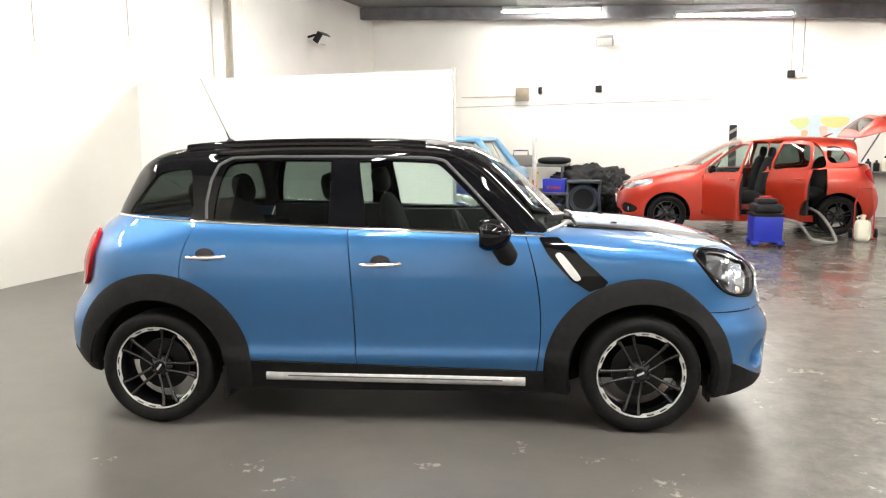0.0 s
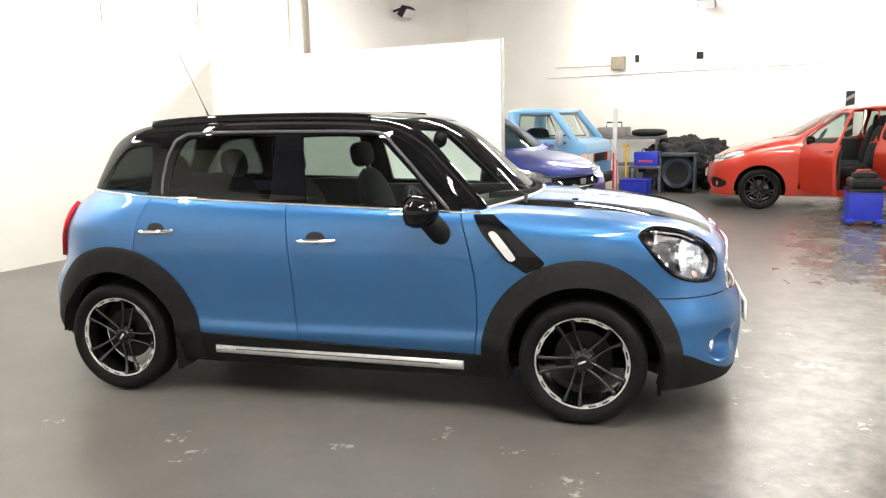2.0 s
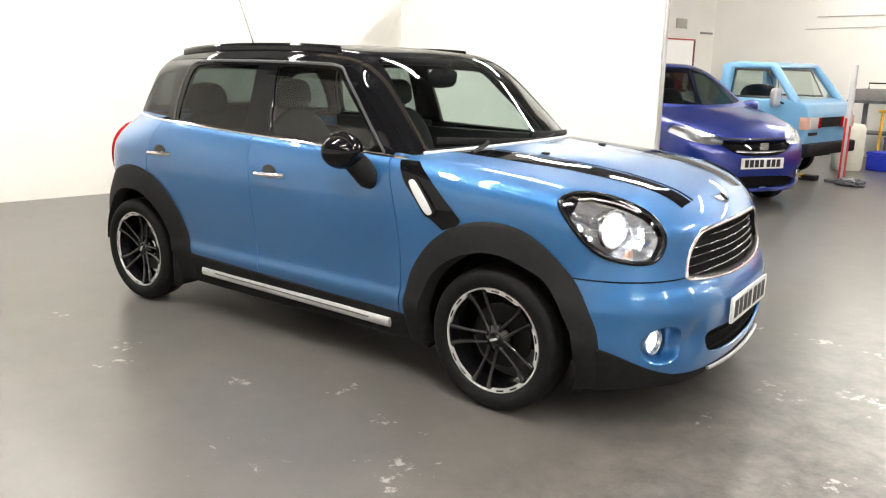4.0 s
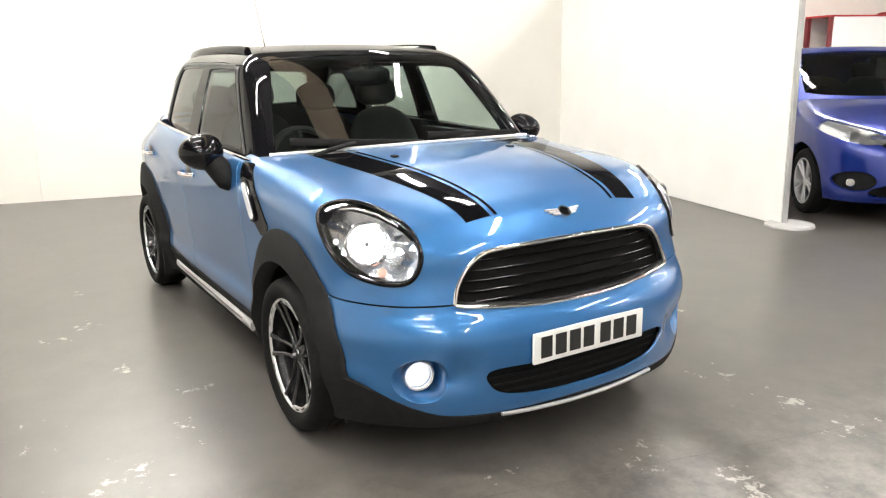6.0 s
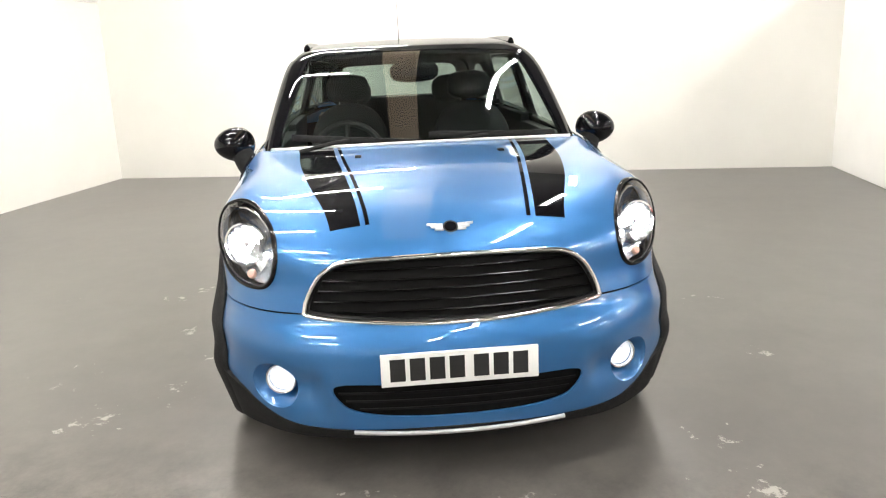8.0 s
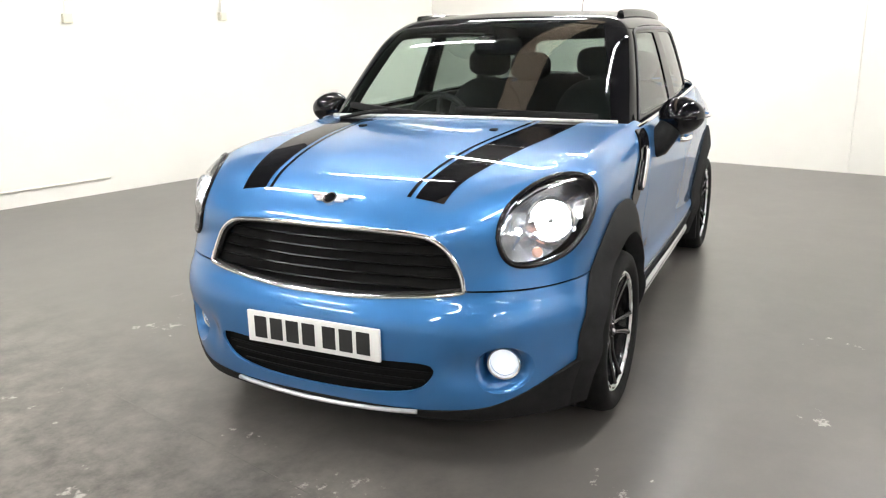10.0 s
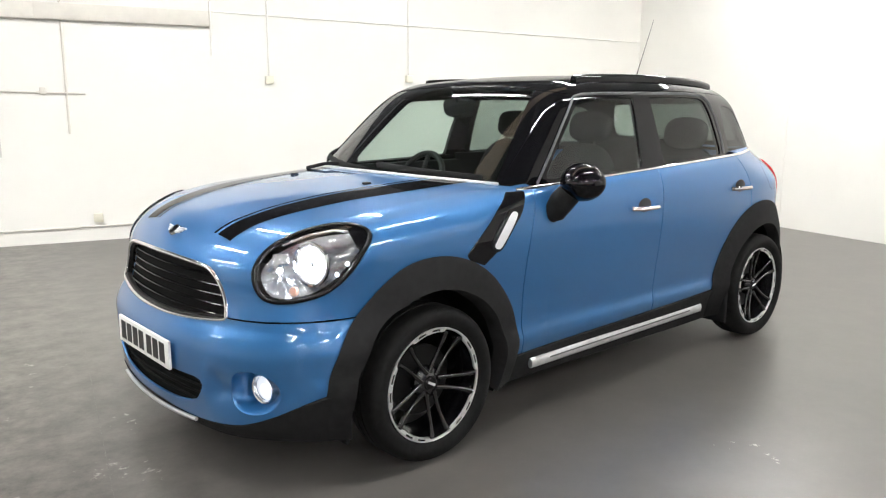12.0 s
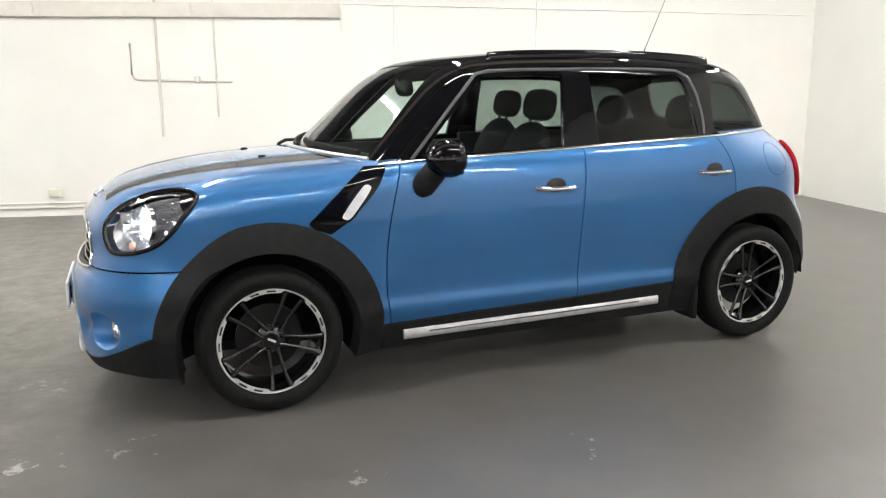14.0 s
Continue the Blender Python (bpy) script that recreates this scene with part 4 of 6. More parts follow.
W_QUART = rounded([(-1.12, 1.135), (-1.12, 1.25), (-1.14, 1.365), (-1.18, 1.383), (-1.32, 1.365), (-1.39, 1.31), (-1.50, 1.165), (-1.505, 1.14), (-1.45, 1.133), (-1.2, 1.13)], 3)
pw_rear, pw_front, pw_quart = poly(W_REAR), poly(W_FRONT), poly(W_QUART)
w_screen = poly(rounded([(0, 1.005), (0.3, 1.01), (0.55, 1.02), (0.66, 1.035), (0.672, 1.06), (0.63, 1.2), (0.57, 1.36), (0.53, 1.445), (0.50, 1.462), (0.3, 1.475), (0, 1.48), (-0.3, 1.475), (-0.5, 1.462), (-0.53, 1.445), (-0.57, 1.36), (-0.63, 1.2), (-0.672, 1.06), (-0.66, 1.035), (-0.55, 1.02), (-0.3, 1.01)], 3))
w_tail = poly(rounded([(0, 1.16), (0.40, 1.17), (0.47, 1.2), (0.45, 1.32), (0.41, 1.395), (0.3, 1.41), (0, 1.415), (-0.3, 1.41), (-0.41, 1.395), (-0.45, 1.32), (-0.47, 1.2), (-0.40, 1.17)], 3))
ahead = lambda V: np.where(V[:, 0] > 0.15, w_screen(np.abs(V[:, 1]), V[:, 2]), 1.0)
behind = lambda V: np.where(V[:, 0] < -1.35, w_tail(np.abs(V[:, 1]), V[:, 2]), 1.0)
side_w = lambda V, p: np.where(np.abs(V[:, 1]) > 0.5, p(V[:, 0], V[:, 2]), 1.0)
roof_line = spl([-1.8, -1.4, -1.0, -0.6, 0.0, 0.3, 0.45, 0.6, 1.0], [1.42, 1.435, 1.452, 1.458, 1.45, 1.435, 1.455, 1.47, 1.49])
not_holes = [lambda V: -ahead(V), lambda V: -behind(V), lambda V: -side_w(V, pw_rear), lambda V: -side_w(V, pw_front), lambda V: -side_w(V, pw_quart)]
part("cabin_frame", skin("cabin_frame", cab_f, G_cab, [lambda V: belt(V[:, 0]) - 0.03 - V[:, 2], lambda V: V[:, 2] - roof_line(V[:, 0])] + not_holes, 0.025), M["gloss"], car, "gloss black pillars")
part("roof", skin("roof", cab_f, G_cab, [lambda V: roof_line(V[:, 0]) + 0.004 - V[:, 2]] + not_holes[:2], 0.025), M["gloss"], car, "gloss black roof")
part("windscreen", skin("windscreen", cab_f, G_cab, [ahead], 0.0, -0.004), M["glass"], car)
part("rear_window", skin("rear_window", cab_f, G_cab, [behind], 0.0, -0.004), M["privacy"], car)
both("front_window", cab_f, G_cab, [lambda V: side_w(V, pw_front)], M["glass"], car, 0.0, -0.006)
both("rear_side_window", cab_f, G_cab, [lambda V: side_w(V, pw_rear)], M["privacy"], car, 0.0, -0.006)
both("quarter_window", cab_f, G_cab, [lambda V: side_w(V, pw_quart)], M["quarter"], car, 0.0, -0.002)
for s in (1, -1):
    xs = np.linspace(-1.60, 0.795, 60)
    pts = [(x, s * (float(y) + 0.004), belt(x)) for x, y in zip(xs, np.maximum(side_y(cab_f, xs, belt(xs)), side_y(body_f, xs, belt(xs)) - 0.004))]
    part("belt_strip", tube_mesh(pts, 0.0085, 8), M["chrome"], car, "chrome waistline strip")
    top = [(-1.03, 1.115), (-1.035, 1.20), (-1.015, 1.32), (-0.975, 1.405), (-0.90, 1.44), (-0.7, 1.447), (-0.3, 1.445), (0.0, 1.441), (0.2, 1.434), (0.27, 1.42), (0.40, 1.29), (0.55, 1.13), (0.63, 1.045)]
    tp = np.array(top)
    k = np.linspace(0, len(top) - 1, 70)
    tx, tz = np.interp(k, range(len(top)), tp[:, 0]), np.interp(k, range(len(top)), tp[:, 1])
    part("window_trim", tube_mesh([(x, s * (float(y) + 0.003), z) for x, y, z in zip(tx, side_y(cab_f, tx, tz), tz)], 0.008, 6, squash=0.5, up=(0, 1, 0)), M["trim"], car, "grey window trim")
    # roof rails
    rx = np.linspace(-1.20, 0.16, 40)
    ry2 = 0.548 + cabtaper(rx)
    foot = 0.002 * (1 - np.abs((rx + 0.52) / 0.68) ** 8)
    rz2 = top_z(cab_f, rx, ry2, 1.2) + foot
    part("roof_rail", tube_mesh(np.stack([rx, s * ry2, rz2], 1), 0.018, 10, squash=1.6), M["gloss"], car, "black roof rail")
# aerial
part("aerial", tube_mesh([(-1.12, 0, 1.53), (-1.15, 0, 1.60), (-1.30, 0, 1.93)], [0.008, 0.0026, 0.0013], 6), M["ink"], car)
part("aerial_base", lathe([(0, 0.025), (0.02, 0.02), (0.035, 0.0), (0, 0)], "aerial_base", 20, "Z"), M["plastic"], car).location = (-1.12, 0, 1.522)

# mirrors
for s in (1, -1):
    bm = bmesh.new()
    bmesh.ops.create_uvsphere(bm, u_segments=32, v_segments=20, radius=1)
    for v in bm.verts:
        x, y, z = v.co
        if x < 0:
            x *= 0.6
        v.co = (max(x * 0.115, -0.045), y * 0.100, z * 0.083 * (1 - 0.12 * y * s))
    me = mesh_of(bm, "mirror", 60)
    mi = part("door_mirror", me, M["gloss"], car, "gloss black door mirror")
    mi.matrix_basis = Matrix.Translation((0.505, s * 0.915, 1.056))
    part("mirror_glass", lathe([(0, 0.0), (0.085, -0.001)], "mirror_glass", 24, "Z"), M["chrome"], mi).matrix_basis = Matrix.Translation((-0.0455, 0, 0)) @ Vector((-1, 0, 0)).to_track_quat("Z", "Y").to_matrix().to_4x4() @ Matrix.Diagonal((0.66, 0.88, 1, 1))
    part("mirror_arm", tube_mesh([(0.04, -s * 0.03, -0.03), (0.075, -s * 0.06, -0.08), (0.10, -s * 0.085, -0.125), (0.105, -s * 0.105, -0.14)], [0.052, 0.055, 0.054, 0.042], 12, squash=1.0, up=(1, 0, 0)), M["plastic"], mi)

# bright strip along the rear edge of the bonnet
ys = np.linspace(-0.70, 0.70, 41)
xs = 1.008 - 0.19 * (np.abs(ys) / 0.7) ** 2
part("scuttle_strip", tube_mesh(np.stack([xs, ys, top_z(body_f, xs, np.abs(ys)) + 0.005], 1), 0.008, 8), M["lip"], car, "chrome strip at the foot of the windscreen")

# wipers and cowl
part("cowl", skin("cowl", body_f, G_front, [lambda V: -hood_back(V) - 0.0, lambda V: 0.70 - V[:, 0], lambda V: 0.9 - V[:, 2], lambda V: np.abs(V[:, 1]) - 0.72], 0.0, -0.012), M["plastic"], car)
for y0, y1, x0 in ((0.62, 0.02, 0.0), (-0.02, -0.60, 0.0)):
    ys = np.linspace(y0, y1, 12)
    zz = 1.072 + 0.03 * np.linspace(0, 1, 12)
    pts = [(float(front_x(cab_f, abs(y), z)) + 0.012, y, z) for y, z in zip(ys, zz)]
    part("wiper", tube_mesh(pts, 0.011, 6, squash=1.6), M["plastic"], car)
    arm = [(0.985 - 0.12 * (y0 * 0.8) ** 2, (y0 + y1) / 2 - 0.25, 1.055), (0.97, (y0 + y1) / 2 - 0.1, 1.085), pts[6]]
    part("wiper_arm", tube_mesh(arm, 0.010, 6), M["plastic"], car)


# wheels
def wheel_parts(parent, R=0.311):
    """A wheel about the y axis whose outer face looks to +y."""
    k = R / 0.328
    P = lambda pr: [(r * k, h) for r, h in pr]
    part("tyre", lathe(P([(0.236, 0.062), (0.243, 0.080), (0.266, 0.096), (0.292, 0.099), (0.312, 0.090), (0.322, 0.074), (0.3255, 0.062), (0.3255, 0.058), (0.3275, 0.054), (0.328, 0.02), (0.323, 0.019), (0.323, 0.013), (0.328, 0.012), (0.328, -0.02), (0.323, -0.021), (0.323, -0.027), (0.3275, -0.028), (0.325, -0.06), (0.315, -0.085), (0.29, -0.098), (0.25, -0.095), (0.236, -0.07)]), "tyre", 72), M["rubber"], parent)
    part("rim", lathe(P([(0.218, -0.08), (0.212, 0.0), (0.216, 0.045), (0.222, 0.058), (0.222, 0.074)]), "rim", 64), M["rim"], parent)
    # bright edge, wide between the spoke pairs and narrow across them
    n = 160
    V, F = [], []
    for i in range(n):
        a = 2 * math.pi * i / n
        wide = 0.5 + 0.5 * math.tanh(9 * (-math.cos(5 * (a - math.pi / 2)) + 0.30))
        r_in = 0.2335 - 0.0135 * wide
        for r, h in ((0.2395, 0.070), (0.2425, 0.079), (0.240, 0.0835), (r_in + 0.002, 0.082), (r_in, 0.074)):
            V.append((r * k * math.cos(a), h, r * k * math.sin(a)))
    for i in range(n):
        for j in range(4):
            p, q = i * 5 + j, (i + 1) % n * 5 + j
            F.append((p, p + 1, q + 1, q))
    me = bpy.data.meshes.new("rim_lip")
    me.from_pydata(V, [], F)
    part("rim_lip", smooth(me, 35), M["lip"], parent, "machined bright rim edge")
    part("brake_disc", lathe(P([(0.15, -0.01), (0.15, -0.022), (0.06, -0.022), (0.06, -0.005), (0.15, -0.01)]), "brake_disc", 40), M["mesh"], parent)
    part("hub", lathe(P([(0, 0.056), (0.028, 0.056), (0.031, 0.050), (0.058, 0.044), (0.070, 0.034), (0.068, 0.01), (0, 0.01)]), "hub", 32), M["rim"], parent)
    part("hub_cap", lathe(P([(0, 0.060), (0.022, 0.0595), (0.026, 0.054)]), "hub_cap", 24), M["gloss"], parent)
    part("cap_bar", mesh_of(box_bm(-0.020 * k, 0.060, -0.005 * k, 0.020 * k, 0.0625, 0.005 * k, 0.001)), M["lip"], parent, "bright bar on the hub cap")
    for i in range(5):
        a0 = 2 * math.pi * i / 5 + math.pi / 2
        for d in (-1, 1):
            # two near-parallel blades that curl apart at the rim
            pts, rad = [], []
            for t in np.linspace(0, 1, 11):
                r = (0.040 + 0.184 * t) * k
                off = d * (0.021 + 0.010 * t + 0.012 * t**4) * k
                pts.append((r * math.cos(a0) - off * math.sin(a0), 0.044 + 0.030 * t**1.6, r * math.sin(a0) + off * math.cos(a0)))
                rad.append((0.0125 - 0.0040 * math.sin(math.pi * min(1, t * 1.05))) * k)
            part("spoke", tube_mesh(pts, rad, 8, squash=0.9, up=(0, 1, 0)), M["rim"], parent)
        b = a0 + math.pi / 5
        part("wheel_bolt", lathe([(0, 0.046), (0.008, 0.046), (0.009, 0.03)], "wheel_bolt", 10), M["darksteel"], parent).location = (0.05 * k * math.cos(b), 0, 0.05 * k * math.sin(b))
        for d in (-0.16, 0.16):
            # dark slots milled in the bright edge
            pts = [(0.231 * k * math.cos(a), 0.0832, 0.231 * k * math.sin(a)) for a in np.linspace(b + d - 0.085, b + d + 0.085, 7)]
            part("rim_slot", tube_mesh(pts, 0.0035, 6, squash=0.3, up=(0, 1, 0)), M["rim"], parent)


for x, s, roll in ((AXLE, 1, -28), (AXLE, -1, 23), (-AXLE, 1, 10), (-AXLE, -1, 52)):
    if (x, s) == (AXLE, 1):
        w = new("wheel")
        w.parent = car
        tagged(w, "black twin-spoke alloy wheel with bright rim edge")
        wheel_parts(w)
        first = w
    else:
        w = copy_thing(first, Matrix())
    w.matrix_basis = pose(x, s * (0.765 if x > 0 else 0.748), 0.311, 0, roll, 0 if s > 0 else 180)

# arch liners
for x in (AXLE, -AXLE):
    for s in (1, -1):
        V, Fc = [], []
        A = np.linspace(-0.35, math.pi + (0.35 if x > 0 else -0.02), 28)
        for a in A:
            for y in (0.79, 0.55):
                V.append((x + 0.40 * math.cos(a), s * y, HUB + 0.40 * math.sin(a)))
        for i in range(27):
            Fc.append((2 * i, 2 * i + 1, 2 * i + 3, 2 * i + 2))
        n = len(V)
        V.append((x, s * 0.55, HUB))
        for i in range(27):
            Fc.append((2 * i + 1, 2 * i + 3, n))
        me = bpy.data.meshes.new("arch_liner")
        me.from_pydata(V, [], Fc)
        part("arch_liner", smooth(me), M["dark"], car)
# mud flaps
for s in (1, -1):
    part("mud_flap", mesh_of(box_bm(1.655, s * 0.72 - 0.06, 0.15, 1.67, s * 0.72 + 0.06, 0.30, 0.004)), M["plastic"], car)
    part("mud_flap", mesh_of(box_bm(-0.93, s * 0.76 - 0.08, 0.15, -0.905, s * 0.76 + 0.08, 0.33, 0.004)), M["plastic"], car)


# ---- cabin inside ----
for s in (1, -1):
    # one front seat stands further forward than the other
    y, fore = 0.36 * s, 0.085 + 0.085 * s
    part("front_seat", pillow(0.02 + fore, y, 0.62, 0.26, 0.25, 0.10), M["cloth"], car, "black cloth front seat")
    part("seat_back", pillow(-0.285 + fore, y, 0.90, 0.075, 0.235, 0.295, -17, 2.4), M["cloth"], car)
    part("headrest", pillow(-0.40 + fore, y, 1.27, 0.055, 0.13, 0.082, -10), M["cloth"], car)
    for d in (-0.05, 0.05):
        part("headrest_post", tube_mesh([(-0.345 + fore, y + d, 1.10), (-0.39 + fore, y + d, 1.25)], 0.008, 6), M["chrome"], car)
    part("rear_headrest", pillow(-1.17, 0.36 * s, 1.215, 0.055, 0.145, 0.10, -12, 2.6), M["cloth"], car)
part("rear_bench", pillow(-0.86, 0, 0.66, 0.27, 0.62, 0.10), M["cloth"], car)
part("rear_seat_back", pillow(-1.12, 0, 0.90, 0.08, 0.62, 0.28, -18), M["cloth"], car)
part("dashboard", pillow(0.72, 0, 0.90, 0.24, 0.68, 0.125), M["dash"], car)
part("dash_top", pillow(0.80, 0, 0.990, 0.20, 0.64, 0.04), M["dash"], car)
wheel_m = pose(0.38, -0.36, 0.955, 0, 65, 0)
a = np.linspace(0, 2 * math.pi, 40, endpoint=False)
sw = part("steering_wheel", tube_mesh(np.stack([0.178 * np.cos(a), 0.178 * np.sin(a), 0 * a], 1), 0.017, 8, True), M["dash"], car)
sw.matrix_basis = wheel_m
part("steering_boss", pillow(0, 0, -0.01, 0.07, 0.07, 0.03), M["dash"], sw)
for b in (0, math.pi, 1.5 * math.pi):
    part("steering_spoke", tube_mesh([(0.05 * math.sin(b), 0.05 * math.cos(b), 0), (0.18 * math.sin(b), 0.18 * math.cos(b), 0)], 0.014, 6), M["dash"], sw)
part("rear_view_mirror", pillow(0.40, 0, 1.37, 0.02, 0.125, 0.052, 10), M["gloss"], car)
part("mirror_stem", tube_mesh([(0.41, 0, 1.40), (0.455, 0, 1.47)], 0.014, 8), M["gloss"], car)
for s in (1, -1):
    part("door_card", mesh_of(box_bm(-0.95, s * 0.70 - 0.03, 0.30, 0.72, s * 0.70 + 0.03, 1.045, 0.01)), M["dash"], car)
    part("door_card", mesh_of(box_bm(-1.05, s * 0.695 - 0.025, 0.98, -0.21, s * 0.695 + 0.025, 1.085, 0.01)), M["dash"], car)
part("parcel_shelf", mesh_of(box_bm(-1.62, -0.60, 1.03, -1.22, 0.60, 1.06, 0.01)), M["dash"], car)

# ---- the two other hatchbacks ----
M["red_paint"] = car_paint("orange_red_paint", (0.50, 0.036, 0.016), 0.35, 0.3)
M["violet_paint"] = car_paint("violet_blue_paint", (0.002, 0.018, 0.20), 0.32, 0.45)
M["grey_alloy"] = plain("grey_alloy", (0.6, 0.6, 0.61), 0.3, 0.7)
j_y = spl([0.15, 0.3, 0.5, 0.7, 0.85, 0.95, 1.1], [0.77, 0.805, 0.825, 0.84, 0.83, 0.80, 0.74])
j_tap = spl([-2.0, -1.7, -1.2, 0.8, 1.4, 1.8, 2.1], [-0.09, -0.04, 0, 0, -0.01, -0.07, -0.2])
j_front = spl([0.15, 0.25, 0.4, 0.55, 0.65, 0.75, 0.9], [1.96, 2.03, 2.05, 2.04, 2.02, 1.97, 1.86])
j_rear = spl([0.2, 0.4, 0.6, 0.8, 1.0, 1.1], [1.85, 1.95, 1.95, 1.88, 1.82, 1.78])
j_hood = spl([0.4, 0.8, 1.1, 1.4, 1.7, 1.9, 2.1], [1.12, 1.08, 1.03, 0.965, 0.88, 0.79, 0.66])


def jbody_f(V):
    x, y, z = V[:, 0], np.abs(V[:, 1]), V[:, 2]
    q = (y / 0.8) ** 2
    side = y - j_y(z) - j_tap(x)
    front = x - (j_front(z) - 0.16 * q - 0.1 * q * q)
    rear = -x - (j_rear(z) - 0.1 * q - 0.06 * q * q)
    top = z - (j_hood(x) - 0.05 * q)
    return smax(smax(smax(side, front, 0.2), rear, 0.2), top, 0.12)


jc_y = spl([0.8, 1.0, 1.2, 1.4, 1.5, 1.6], [0.83, 0.79, 0.725, 0.645, 0.59, 0.52])
jc_top = spl([-1.8, -1.4, -0.9, -0.3, 0.2, 0.6, 1.0], [1.43, 1.485, 1.52, 1.525, 1.495, 1.42, 1.28])
jc_front = spl([0.8, 1.0, 1.2, 1.4, 1.5], [1.42, 1.08, 0.72, 0.34, 0.1])
jc_rear = spl([0.8, 1.0, 1.2, 1.4, 1.5], [1.86, 1.82, 1.74, 1.62, 1.55])


def jcab_f(V):
    x, y, z = V[:, 0], np.abs(V[:, 1]), V[:, 2]
    q = (y / 0.7) ** 2
    side = y - jc_y(z) - 0.6 * j_tap(x)
    front = x - (jc_front(z) - 0.2 * q)
    rear = -x - (jc_rear(z) - 0.1 * q)
    top = z - (jc_top(x) - 0.03 * q)
    return smax(smax(smax(side, front, 0.09), rear, 0.14), top, 0.10)


JAX = 1.265
j_belt = lambda x: 0.985 - 0.055 * x
jr_f, jr_r = (lambda V: np.hypot(V[:, 0] - JAX, V[:, 2] - 0.3)), (lambda V: np.hypot(V[:, 0] + JAX, V[:, 2] - 0.3))
JWF = rounded([(-0.16, 1.03), (-0.20, 1.36), (-0.15, 1.405), (0.1, 1.395), (0.3, 1.31), (0.55, 1.13), (0.66, 1.0), (0.6, 0.975), (0.2, 1.0)], 3)
JWR = rounded([(-0.28, 1.035), (-0.31, 1.36), (-0.36, 1.405), (-0.8, 1.40), (-0.93, 1.36), (-1.02, 1.15), (-0.98, 1.075), (-0.6, 1.05)], 3)
JWQ = rounded([(-1.12, 1.12), (-1.08, 1.32), (-1.12, 1.37), (-1.28, 1.34), (-1.40, 1.18), (-1.36, 1.12)], 3)
jwf, jwr, jwq = poly(JWF), poly(JWR), poly(JWQ)
JSCR = rounded([(0, 1.05), (0.45, 1.06), (0.64, 1.08), (0.65, 1.11), (0.57, 1.36), (0.53, 1.44), (0.3, 1.465), (0, 1.47), (-0.3, 1.465), (-0.53, 1.44), (-0.57, 1.36), (-0.65, 1.11), (-0.64, 1.08), (-0.45, 1.06)], 3)
jscr = poly(JSCR)
JG = rounded([(-0.42, 0.67), (-0.22, 0.585), (0.22, 0.585), (0.42, 0.67), (0.46, 0.74), (0.2, 0.755), (-0.2, 0.755), (-0.46, 0.74)], 3)
jgr = poly(JG)
JI = poly(rounded([(-0.40, 0.36), (0.40, 0.36), (0.45, 0.24), (-0.45, 0.24)], 3))
JL = rounded([(0.40, 0.715), (0.52, 0.69), (0.66, 0.712), (0.80, 0.785), (0.825, 0.885), (0.72, 0.88), (0.56, 0.838), (0.42, 0.79)], 3)
jlp = poly(JL)


